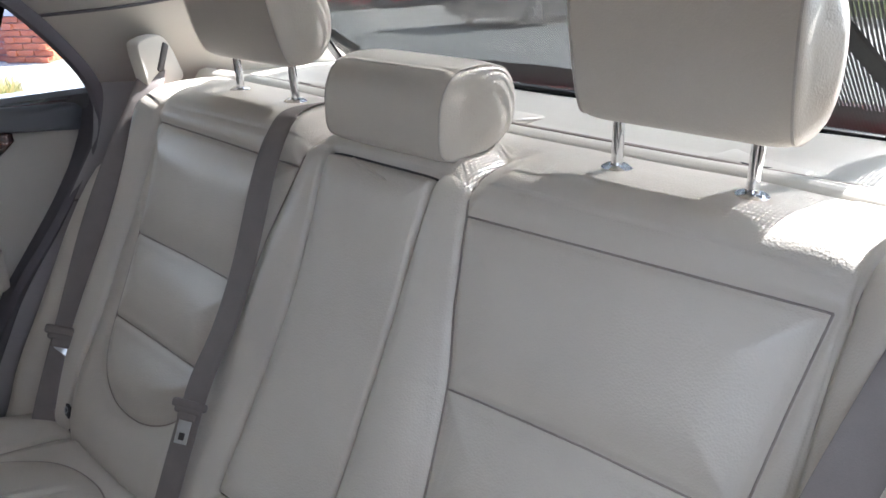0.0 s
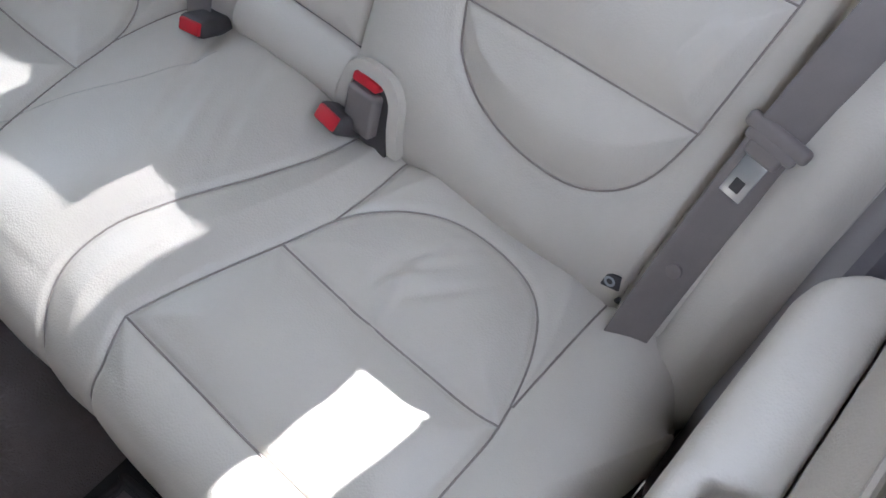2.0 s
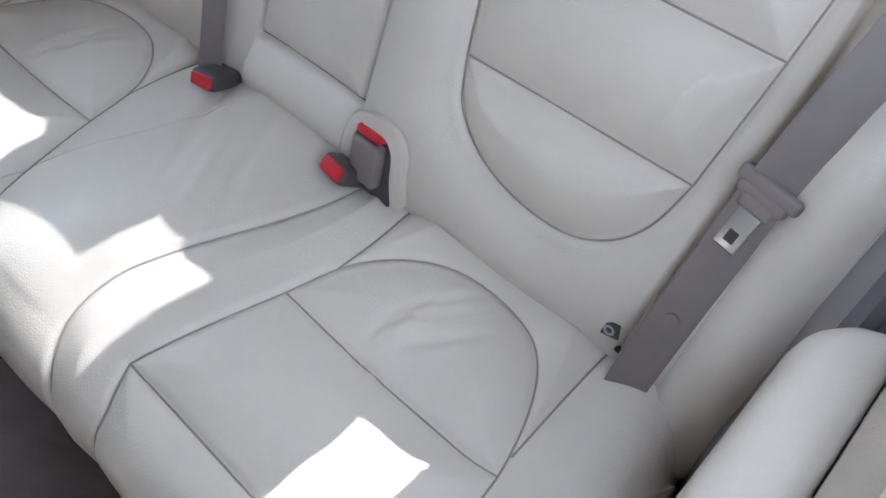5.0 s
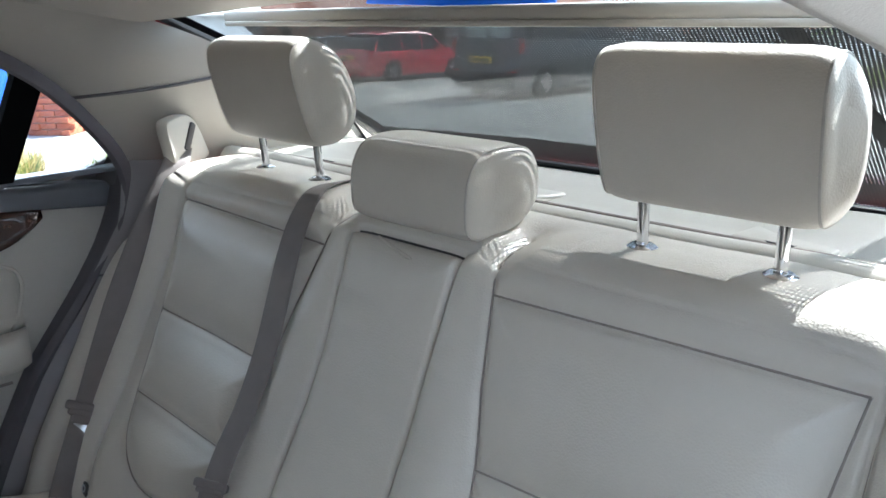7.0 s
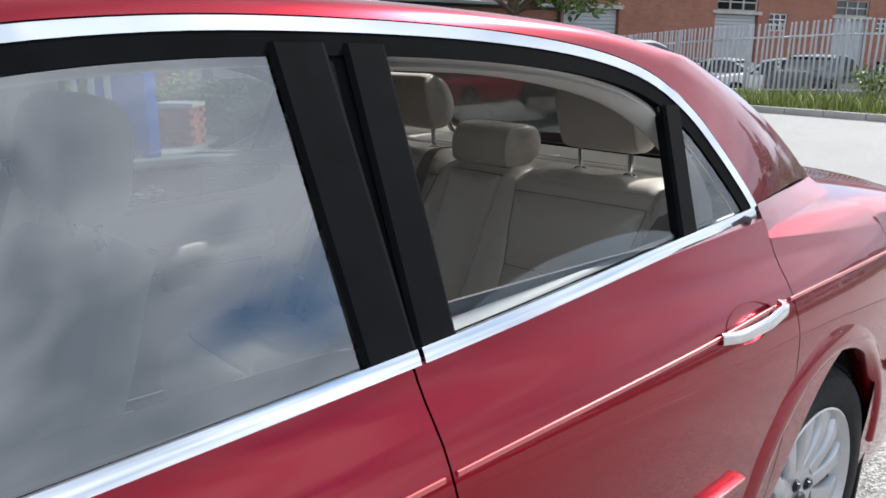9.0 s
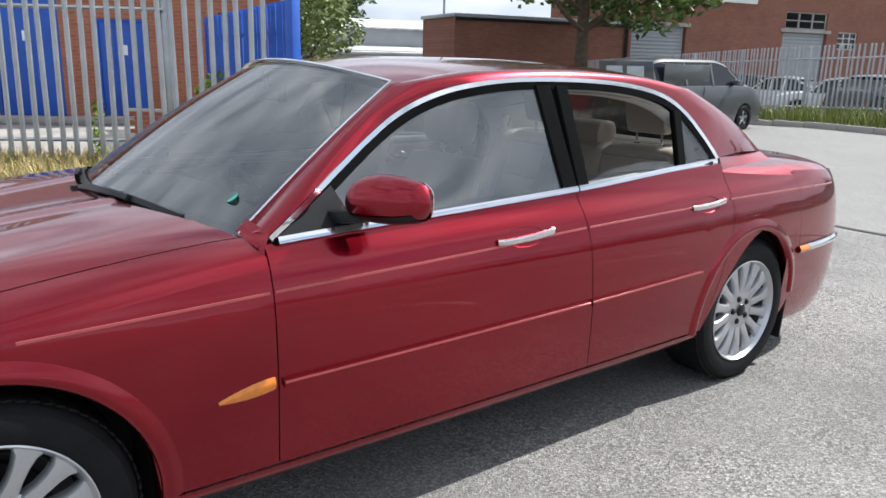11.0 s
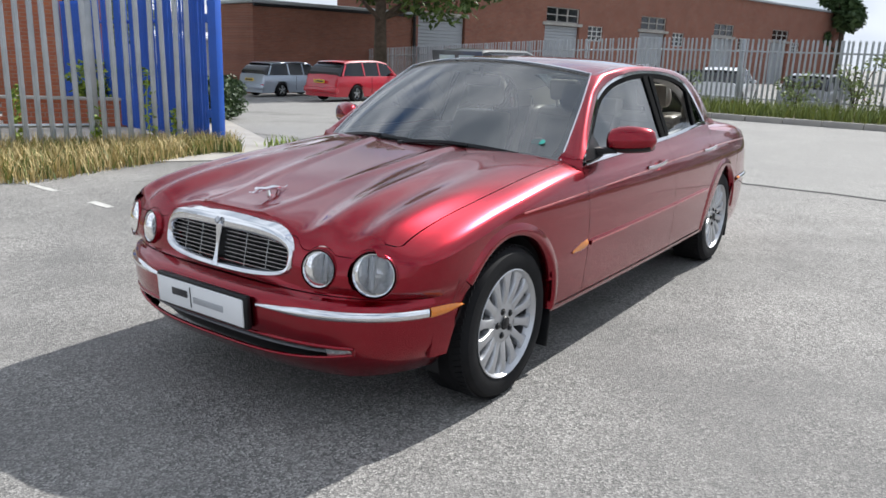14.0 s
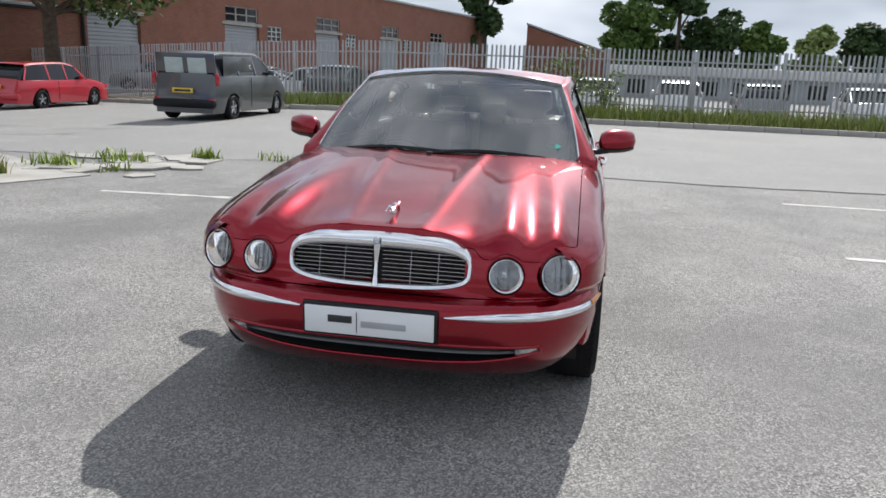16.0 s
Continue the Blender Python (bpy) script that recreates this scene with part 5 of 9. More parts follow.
def edge_z(x):
    """Front shut line of the bonnet: over the grille, then an eyebrow over each lamp."""
    z = 0.716 + 0.040 / (1 + math.exp((abs(x) - 0.395) / 0.008))
    for xc, yl, zl, rx, rz in LAMPS:
        d = abs(abs(x) - xc) / (rx + 0.016)
        if d < 1:
            z = max(z, zl + (rz + 0.016) * math.sqrt(1 - d * d))
    return min(z, nose_top(round(abs(x), 3))[1] - 0.004)


def cowl_y(x):
    return 1.10 - 0.21 * (abs(x) / 0.75) ** 2


b = Build()
nx, ny = 141, 46
bx = lambda y: side_x(y, FENDER_TOP(y)) - 0.055
pts = []
for i in range(nx):
    for j in range(ny):
        u, v = 2 * i / (nx - 1) - 1, j / (ny - 1)
        x = u * 0.775
        x2 = x
        for _ in range(3):
            y = lerp(cowl_y(x), nose_top(round(x2, 3))[0], 1 - (1 - v) ** 1.35)
            x2 = x * min(1.0, bx(y) / 0.775)
        pts.append((x2, y, bonnet_z(x2, y)))
    top, low = pts[-1][2], edge_z(x2)
    for j in range(1, 7):                # the roll down over the lamps
        z = lerp(top, low, j / 6)
        pts.append((x2, ring_y(x2, z), z))
b.grid(pts, nx, ny + 6, flip=True)
bonnet = part("bonnet", b.mesh("bonnet", RED, 60), saloon, "fluted red bonnet")
# strip of wing between bonnet and side
for s in (1, -1):
    b = Build()
    pts = []
    for y in steps(0.840, 2.215, 44):
        x0, x1 = bx(y) + 0.004, side_x(y, FENDER_TOP(y))
        x0 = min(x0, 0.779)
        for k in range(8):
            x = lerp(x0, x1, (k / 7))
            pts.append((s * x, y, bonnet_z(x, y) if k < 7 else FENDER_TOP(y)))
    b.grid(pts, 45, 8, flip=s < 0)
    b.f = [f for f in b.f if not (b.v[f[0]][1] > 2.14 and (abs(b.v[f[0]][0]) - 0.716) ** 2 + (b.v[f[0]][2] - 0.66) ** 2 < 0.0074)]
    part("wing_top", b.mesh("wing_top", RED, 60), panels["fender", s])
    # corner of the wing at the foot of the windscreen pillar
    b = Build()
    for k in range(8):
        t = k / 7
        x, y = lerp(0.745, 0.866, t), lerp(0.874, 0.848, t)
        z = lerp(bonnet_z(x, y), FENDER_TOP(y), t ** 4) + 0.001
        for j in range(4):
            b.v.append((s * lerp(x, lerp(0.756, 0.856, t), j / 3), lerp(y, lerp(0.842, 0.824, t), j / 3) + 0.004 * math.sin(math.pi * j / 3), lerp(z, lerp(0.992, 0.966, t), j / 3)))
    b.f = [(4 * k + j, 4 * k + j + 1, 4 * k + j + 5, 4 * k + j + 4) if s > 0 else (4 * k + j + 4, 4 * k + j + 5, 4 * k + j + 1, 4 * k + j) for k in range(7) for j in range(3)]
    part("wing_corner", b.mesh("wing_corner", RED, 60), panels["fender", s])

# ---- front end ----
def front_ring(z, n, x_from=1.0, inset=0.0):
    """Points round the front of the body at height z, from its left round to its right."""
    out = []
    for k in range(n + 1):
        a = math.pi * k / n
        w = W_PLAN(1.6) - W_SIDE(z)
        c, s2 = math.cos(a), math.sin(a)
        e = 2 / corner_n(z)
        x = -math.copysign(abs(c) ** e, c) * (w - inset)
        y = 1.6 + abs(s2) ** e * (Y_FRONT(z) - inset - 1.6)
        out.append((x, y, z))
    return out


def ring_band(name, zs, n, keep, mat, parent, label="", inset=0.0):
    b = Build()
    pts = []
    for z in zs:
        y_end = max(1.86, AXLE_F + math.sqrt(max(0.0, (ARCH_R + 0.003) ** 2 - (z - HUB_Z) ** 2)))
        for x, y, z2 in front_ring(z, n, inset=inset):
            if y <= y_end:
                x, y = math.copysign(side_x(y_end, z) - inset, x), y_end
            low = max(0.0, (0.42 - z) / 0.168)
            out = min(max((abs(x) - 0.60) / 0.26, 0.0), 1.0)
            pts.append((x - math.copysign(0.050 * low ** 2.2 * out, x), y, z2 + 0.010 * low * out ** 2))
    b.grid(pts, len(zs), n + 1, flip=True)
    b.f = [f for f in b.f if keep(*[sum(b.v[i][c] for i in f) / 4 for c in range(3)]) and max(b.v[i][1] for i in f) - min(b.v[i][1] for i in f) + abs(b.v[f[0]][0] - b.v[f[1]][0]) + abs(b.v[f[0]][0] - b.v[f[2]][0]) > 1e-5]
    return part(name, b.mesh(name, mat, 30), parent, label)


def in_arch(x, y, z):
    return math.hypot(y - AXLE_F, z - HUB_Z) < ARCH_R + 0.004


def intake(x, z):
    """The dark smile-shaped intake low in the bumper."""
    return abs(x) < 0.665 and 0.300 + 0.05 * (abs(x) / 0.66) ** 3 < z < 0.388 - 0.012 * (abs(x) / 0.66) ** 2


def in_lamp(x, z, grow=1.03):
    return any(((abs(x) - xc) / (rx * grow)) ** 2 + ((z - zl) / (rz * grow)) ** 2 < 1 for xc, yl, zl, rx, rz in LAMPS)


bumper = ring_band("front_bumper", [0.236, 0.244, 0.254, 0.266, 0.278, 0.29, 0.302, 0.314, 0.326, 0.338, 0.350, 0.362, 0.374, 0.386, 0.398, 0.41, 0.43, 0.46, 0.49, 0.515, 0.53, 0.541, 0.549, 0.556, 0.562], 220,
                   lambda x, y, z: not intake(x, z), RED, saloon, "red front bumper with chrome inserts")
b = Build()
pts = []
nn, nv2 = 420, 28
for k in range(nn + 1):
    a = math.pi * (0.10 + 0.80 * k / nn)
    c, s2 = math.cos(a), math.sin(a)

    def nose_at(z):
        e = 2 / corner_n(z)
        return -math.copysign(abs(c) ** e, c) * (W_PLAN(1.6) - W_SIDE(z)), 1.6 + abs(s2) ** e * (Y_FRONT(z) - 1.6)
    top_z = edge_z(nose_at(0.72)[0]) - 0.003
    for j in range(nv2):
        z = lerp(0.5655, top_z, j / (nv2 - 1))
        pts.append((*nose_at(z), z))
b.grid(pts, nn + 1, nv2)
b.f = [f for f in b.f if not in_lamp(b.v[f[0]][0], b.v[f[0]][2]) and not (abs(b.v[f[0]][0]) < 0.356 and b.v[f[0]][2] > 0.604) and not in_arch(*b.v[f[0]]) and b.v[f[0]][1] > 2.008]
part("nose_panel", b.mesh("nose_panel", RED, 40), saloon)
ring_band("intake_back", [0.26, 0.31, 0.36, 0.42], 80, lambda x, y, z: abs(x) < 0.72, BLACK, bumper, "black lower intake", inset=0.06)
b = Build()
b.tube([(x, 0.016 + y, z) for x, y, z in [(p[0], p[1] - 0.05, 0.345) for p in front_ring(0.345, 80) if abs(p[0]) < 0.60]], 0.007, 6)
part("intake_strip", b.mesh("intake_strip", GREYTRIM), bumper)
part("intake_bar", Build().tube([(p[0], p[1] - 0.045, 0.352) for p in front_ring(0.362, 80) if abs(p[0]) < 0.50], 0.012, 8, flat=(0.018, 0.006), up=(0, 0, 1)).mesh("intake_bar", BLACK), bumper)
# soft lip round the intake
lip = [(x, 0.388 - 0.012 * (abs(x) / 0.66) ** 2) for x in steps(-0.662, 0.662, 60)] + [(x, 0.300 + 0.05 * (abs(x) / 0.66) ** 3) for x in steps(0.662, -0.662, 60)]
lip.append(lip[0])
b = Build()
b.tube([(x, 1.6 + (1 - (abs(x) / (W_PLAN(1.6) - W_SIDE(z))) ** corner_n(z)) ** (1 / corner_n(z)) * (Y_FRONT(z) - 1.6) - 0.001, z) for x, z in lip], 0.0085, 8)
part("intake_lip", b.mesh("intake_lip", RED, 60), bumper)
for s in (1, -1):
    # fog lamp at the intake's end
    ring = [p for p in front_ring(0.342, 200) if 0.560 < s * p[0] < 0.668]
    b = Build()
    pts = []
    for p in ring:
        k = (abs(p[0]) - 0.560) / 0.108
        for j in range(5):
            z = 0.340 + (j / 2 - 1) * 0.035 * (1 - k * k * 0.85) + 0.012 * k
            w = abs(p[0]) / (W_PLAN(1.6) - W_SIDE(z))
            pts.append((p[0], 1.6 + (1 - w ** 3) ** (1 / 3) * (Y_FRONT(z) - 1.6) - 0.008 + 0.006 * math.sin(math.pi * k), z))
    b.grid(pts, len(ring), 5, flip=False)
    part("fog_lamp", b.mesh("fog_lamp", plain("fog_lens", (0.50, 0.51, 0.52), 0.08, 0.75, 0.6, 70.0, 0.3, 90, 0.002) if s > 0 else bpy.data.materials["fog_lens"]), bumper, "clear fog lamp")
    # chrome blade on the bumper, tapering inwards, and amber indicator at its outer end
    b = Build()
    pts = []
    blade = [p for p in front_ring(0.502, 600) if 0.285 < s * p[0] and p[1] > 2.045]
    blade.sort(key=lambda p: abs(p[0]) - p[1])
    for k, p in enumerate(blade):
        q = min(1.0, k / (0.30 * len(blade)))
        h = 0.020 * (0.25 + 0.75 * math.sin(q * math.pi / 2))
        nx_, ny_ = Vector((p[0], (p[1] - 1.5) * 1.2, 0)).normalized()[:2]
        for j in range(7):
            t = j / 3 - 1
            pts.append((p[0] + nx_ * (0.014 * (1 - t * t) - 0.004), p[1] + ny_ * (0.014 * (1 - t * t) - 0.004), 0.502 + h * t))
    b.grid(pts, len(blade), 7, flip=s > 0)
    part("chrome_blade", b.mesh("chrome_blade", CHROME), bumper, "chrome bumper blade")
    b = Build()
    pts = []
    amber = [p for p in front_ring(0.505, 700) if s * p[0] > 0.7 and 1.885 < p[1] <= 2.045]
    amber.sort(key=lambda p: -p[1])
    for k, p in enumerate(amber):
        q = k / (len(amber) - 1)
        h = 0.021 * (1 - 0.75 * q ** 3)
        for j in range(7):
            t = j / 3 - 1
            o = 0.010 * (1 - t * t) - 0.002
            pts.append((p[0] + s * o, p[1] + 0.4 * o, 0.503 + h * t + 0.006 * q))
    b.grid(pts, len(amber), 7, flip=s > 0)
    part("indicator", b.mesh("indicator", AMBER), bumper, "amber indicator lens")
    # round headlamps
    for xc, yc, zc3, rx, rz in LAMPS:
        turn = Matrix.Translation((s * xc, yc, zc3)) @ Matrix.Rotation(radians(-s * (24 if xc > 0.6 else 12)), 4, "Z") @ Matrix.Rotation(radians(-90 + 9), 4, "X") @ Matrix.Diagonal((rx, rz, 0.1, 1))
        b = Build().lathe([(1.0, -0.6), (1.03, 0.0), (1.045, 0.10), (1.0, 0.17), (0.965, 0.10), (0.95, -0.02)], 40, turn)
        lamp = part("headlamp", b.mesh("headlamp", BLACK), saloon, "round clear headlamp")
        b = Build().lathe([(1.035, -0.05), (1.045, 0.12), (1.075, 0.17), (1.12, 0.10), (1.13, -0.10), (1.14, -0.40), (1.14, -1.1)], 44, turn)
        part("lamp_surround", b.mesh("lamp_surround", RED, 70), lamp, "red surround of the lamp")
        b = Build().lathe([(0.965, 0.10), (0.975, 0.155), (0.93, 0.13), (0.90, 0.02)], 40, turn)
        part("rim", b.mesh("rim", CHROME), lamp)
        b = Build()
        rr = [(0.93, 0.02), (0.80, -0.30), (0.55, -0.62), (0.30, -0.80), (0.24, -0.6), (0.16, -0.52), (0.001, -0.50)]
        pts = []
        for k in range(60):
            a = 2 * math.pi * k / 60
            for i, (q, h) in enumerate(rr):
                w = 1 + 0.04 * (-1) ** (k // 3) * (0 < i < 4)
                pts.append(turn @ Vector((q * w * math.cos(a), q * w * math.sin(a), h * 0.8 - 0.05)))
        b.grid(pts, 60, len(rr), wrap_u=True, flip=True)
        part("reflector", b.mesh("reflector", REFLECTOR, 20), lamp)
        # moulded facets inside the lens
        b = Build()
        for k in range(9):
            xk = -0.72 + 0.18 * k
            hk = 0.9 * math.sqrt(max(0.03, 0.85 - xk * xk))
            b.box((0.13, 2 * hk, 0.05), turn @ pose(xk, 0.0, -0.16, 0, (-1) ** k * 14 + 5 * (k - 4), 0), 0.0)
        part("facet", b.mesh("facet", FACET), lamp, "moulded clear facets")
        b = Build().lathe([(0.001, 0.36), (0.35, 0.335), (0.65, 0.26), (0.85, 0.18), (0.96, 0.10)], 40, turn)
        lens = part("lens", b.mesh("lens", LAMPGLASS), lamp)
        lens.visible_shadow = False

# grille
GX, GZ0, GZ1 = 0.365, 0.598, 0.748


def grille_y(x, z):
    return 2.335 - 0.033 * (x / 0.36) ** 2 - 0.20 * (z - 0.60)


def grille_outline(n, grow=0.0):
    out = []
    for k in range(n):
        a = 2 * math.pi * k / n
        c, s2 = math.cos(a), math.sin(a)
        x = math.copysign(abs(c) ** 0.42, c) * (GX + grow)
        z = (GZ0 + GZ1) / 2 + math.copysign(abs(s2) ** 0.46, s2) * ((GZ1 - GZ0) / 2 + grow) - 0.012 * (x / GX) ** 2 * (1 if s2 > 0 else -0.55)
        out.append((x, z))
    return out


b = Build()
outl = grille_outline(120)
pts = []
for gr, dy in ((-0.008, -0.045), (-0.005, 0.004), (0.0, 0.010), (0.008, 0.011), (0.014, 0.004), (0.016, -0.05)):
    for (x, z), (x0, z0) in zip(grille_outline(120, gr), outl):
        up = 1.0 + (2.4 if z0 > 0.70 and gr > 0.005 else 0.0) * max(0.0, 1 - (abs(x0) / 0.372) ** 8)
        pts.append((x, grille_y(x, z) + dy, z + (up - 1) * gr * 0.9))
b.grid(pts, 6, 120, wrap_v=True, flip=True)
grille = part("grille", b.mesh("grille", CHROME, 50), saloon, "chrome framed grille with a centre bar")
b = Build()
b.grid([(x * q, grille_y(x * q, 0.67) - 0.05, 0.67 + (z - 0.67) * q) for q in (0.0, 1.0) for x, z in outl], 2, 120, wrap_v=True, flip=True)
part("grille_back", b.mesh("grille_back", DARK), grille)
slat_n = 8
for k in range(slat_n):
    z = GZ0 + 0.012 + (GZ1 - GZ0 - 0.024) * (k + 0.5) / slat_n
    lim = max(abs(x) for x, zz in outl if abs(zz - z) < 0.012)
    for s in (1, -1):
        b = Build()
        b.tube([(s * x, grille_y(x, z) - 0.018, z - 0.010 * (x / GX) ** 2) for x in steps(0.022, lim - 0.008, 14)], 0.004, 6, flat=(0.0020, 0.008), up=(0, 0, 1))
        part("slat", b.mesh("slat", SLAT), grille)
for s in (1, -1):
    for x in (0.135, 0.245):
        b = Build().tube([(s * x, grille_y(x, z) - 0.014, z) for z in steps(GZ0 - 0.005, GZ1 - 0.006, 6)], 0.0018, 6)
        part("upright", b.mesh("upright", SLAT), grille)
b = Build()
b.tube([(0, grille_y(0, z) + 0.008, z) for z in steps(GZ0 - 0.006, GZ1 + 0.008, 8)], [0.016, 0.013, 0.010, 0.009, 0.009, 0.010, 0.012, 0.015, 0.018], 10)
part("centre_bar", b.mesh("centre_bar", CHROME), grille)
part("badge", Build().lathe([(0.001, 0.006), (0.012, 0.005), (0.015, 0.0)], 20, Matrix.Translation((0, grille_y(0, 0.772) + 0.024, 0.772)) @ Matrix.Rotation(radians(-75), 4, "X")).mesh("badge", SLAT), grille)

# number plate carrier
plate_m = pose(0, 2.412, 0.466, -3, 0, 0)
pc = part("plate_carrier", Build().box((0.545, 0.03, 0.136), None, 0.008).mesh("plate_carrier", BLACK), saloon, m=plate_m)
pl = part("number_plate", Build().box((0.520, 0.008, 0.111), pose(0, 0.018, 0), 0.003).mesh("number_plate", WHITEPLATE), pc, "white show plate with dark and grey bars")
part("bar", Build().box((0.098, 0.004, 0.030), pose(0.115, 0.0235, 0.008), 0.002).mesh("bar", INK), pl)
part("divider", Build().box((0.003, 0.004, 0.085), pose(0.047, 0.0235, 0), 0.001).mesh("divider", INK), pl)
part("bar", Build().box((0.180, 0.004, 0.026), pose(-0.06, 0.0235, -0.006), 0.002).mesh("bar_grey", GREYINK), pl)
# leaping ornament on the bonnet
b = Build()
oz = bonnet_z(0, 2.10)
body = spline([(0, 1.97, oz + 0.062), (0, 2.02, oz + 0.070), (0, 2.08, oz + 0.066), (0, 2.13, oz + 0.074), (0, 2.155, oz + 0.082)], 14)
b.tube(body, [0.006, 0.010, 0.014, 0.016, 0.016, 0.015, 0.015, 0.016, 0.017, 0.016, 0.013, 0.013, 0.014, 0.009], 10)
for s in (1, -1):
    b.tube(spline([(s * 0.012, 2.12, oz + 0.065), (s * 0.014, 2.16, oz + 0.05), (s * 0.012, 2.19, oz + 0.055)], 6), 0.005, 6)
    b.tube(spline([(s * 0.012, 2.00, oz + 0.058), (s * 0.013, 1.97, oz + 0.03), (s * 0.010, 1.94, oz + 0.02)], 6), 0.006, 6)
b.tube(spline([(0, 1.97, oz + 0.06), (0, 1.93, oz + 0.055), (0, 1.91, oz + 0.07)], 6), 0.004, 6)
b.tube([(0, 2.05, oz - 0.03), (0, 2.06, oz + 0.06)], [0.02, 0.008], 8)
b.v = [(x * 0.8, 2.05 + (y - 2.05) * 0.72, oz + (z - oz) * 0.52) for x, y, z in b.v]
part("bonnet_ornament", b.mesh("bonnet_ornament", CHROME), bonnet, "chrome leaping ornament")

# ---- tail ----
def rear_ring(z, n, inset=0.0):
    out = []
    for k in range(n + 1):
        a = math.pi * k / n
        c, s2 = math.cos(a), math.sin(a)
        yt = -1.8 - abs(s2) ** (2 / 4.2) * (-1.8 - Y_REAR(z) - inset)
        out.append((math.copysign(abs(c) ** (2 / 4.2), c) * (W_PLAN(yt) - W_SIDE(z) - inset + 0.0006), yt, z))
    return out


zs = [0.19, 0.23, 0.28, 0.34, 0.40, 0.46, 0.52, 0.56, 0.585, 0.597]
b = Build().grid([p for z in zs for p in rear_ring(z, 90)], len(zs), 91, flip=True)
b.f = [f for f in b.f if sum(b.v[i][1] for i in f) / 4 < -1.85 and math.hypot(sum(b.v[i][1] for i in f) / 4 - AXLE_R, sum(b.v[i][2] for i in f) / 4 - HUB_Z) > ARCH_R + 0.004]
rear_bumper = part("rear_bumper", b.mesh("rear_bumper", RED), saloon)
for s in (1, -1):
    for y0, y1, mat, nm in ((-1.90, -1.99, AMBER, "side_marker"), (-1.992, -2.42, CHROME, "chrome_blade")):
        b = Build()
        pts = []
        for y in steps(y0, y1, 14):
            for j in range(7):
                t = j / 3 - 1
                z = 0.572 + 0.019 * t
                pts.append((s * (side_x(y, z) + 0.004 + 0.014 * (1 - t * t)), y, z))
        b.grid(pts, 15, 7, flip=s > 0)
        part(nm, b.mesh(nm, mat), rear_bumper)
    part("tail_lamp", Build().box((0.16, 0.05, 0.22), pose(s * 0.63, -2.50, 0.74, 0, 0, s * 35), 0.03).mesh("tail_lamp", TAILRED), saloon, "red tail lamp")
ZC_BOOT = table([-2.70, -2.60, -2.3, -2.0, -1.8, -1.3], [0.90, 0.955, 0.985, 1.01, 1.02, 1.03])


def boot_z(x, y):
    zs2 = REAR_TOP(y)
    xs = max(side_x(y, zs2), 0.02)
    q = min(abs(x) / xs, 1.0)
    return zs2 + (max(ZC_BOOT(y), zs2 + 0.004) - zs2) * (1 - q ** 4.0) ** 0.5


b = Build()
pts = []
for k in range(301):
    a = math.pi * (0.004 + 0.992 * k / 300)
    c, s2 = math.cos(a), math.sin(a)

    def tail_at(z):
        yt = -1.8 - abs(s2) ** (2 / 4.2) * (-1.8 - Y_REAR(z))
        return math.copysign(abs(c) ** (2 / 4.2), c) * (W_PLAN(yt) - W_SIDE(z) + 0.0006), yt
    top_z = 0.90
    for _ in range(6):
        top_z = boot_z(*tail_at(top_z)) + 0.002
    for j in range(13):
        z = lerp(0.60, top_z, j / 12)
        pts.append((*tail_at(z), z))
b.grid(pts, 301, 13)
b.f = [f for f in b.f if min(b.v[i][1] for i in f) < -1.906]
part("tail_panel", b.mesh("tail_panel", RED, 40), saloon)
b = Build()
pts = []
for y in steps(-1.90, -2.605, 24):
    xs = side_x(y, REAR_TOP(y))
    for k in range(31):
        x = (k / 15 - 1) * xs
        pts.append((x, y, boot_z(x, y)))
b.grid(pts, 25, 31, flip=True)
part("boot_lid", b.mesh("boot_lid", RED, 60), saloon)
for s in (1, -1):
    b = Build()
    pts = []
    for y in steps(-1.30, -1.91, 24):
        xs = side_x(y, REAR_TOP(y))
        for k in range(9):
            x = xs - 0.22 * k / 8
            pts.append((s * x, y, boot_z(x, y)))
    b.grid(pts, 25, 9, flip=s < 0)
    part("wing_shoulder", b.mesh("wing_shoulder", RED, 60), panels["quarter", s])

# ---- glasshouse ----
def glass_x(y, z):
    """Half width of the side windows' surface."""
    w = 0.848 - 0.415 * (z - 0.95)
    if y < -0.3:
        w -= 0.045 * ((-0.3 - y) / 1.0) ** 2
    if y > 0.0:
        w -= 0.06 * min(1.0, max(0.0, (z - 1.0) / 0.34)) * min(1.0, y / 0.35)
    return w


# outline of the side windows, from the foot of the front pillar over the top to the rear tip
DLO = [(0.815, 0.944), (0.70, 1.015), (0.56, 1.103), (0.40, 1.198), (0.24, 1.278), (0.06, 1.332), (-0.16, 1.358), (-0.42, 1.362), (-0.68, 1.352), (-0.90, 1.328), (-1.06, 1.288), (-1.17, 1.225), (-1.25, 1.145), (-1.31, 1.070), (-1.335, 1.030)]
dlo = [(p.x, p.y) for p in spline([(y, z, 0) for y, z in DLO], 85)]


def offset(d):
    """The outline moved outwards by d."""
    out = []
    n = len(dlo)
    for i, (y, z) in enumerate(dlo):
        a, b2 = dlo[max(i - 1, 0)], dlo[min(i + 1, n - 1)]
        ty, tz = b2[0] - a[0], b2[1] - a[1]
        l = math.hypot(ty, tz)
        out.append((y + tz / l * d, z - ty / l * d))
    return out


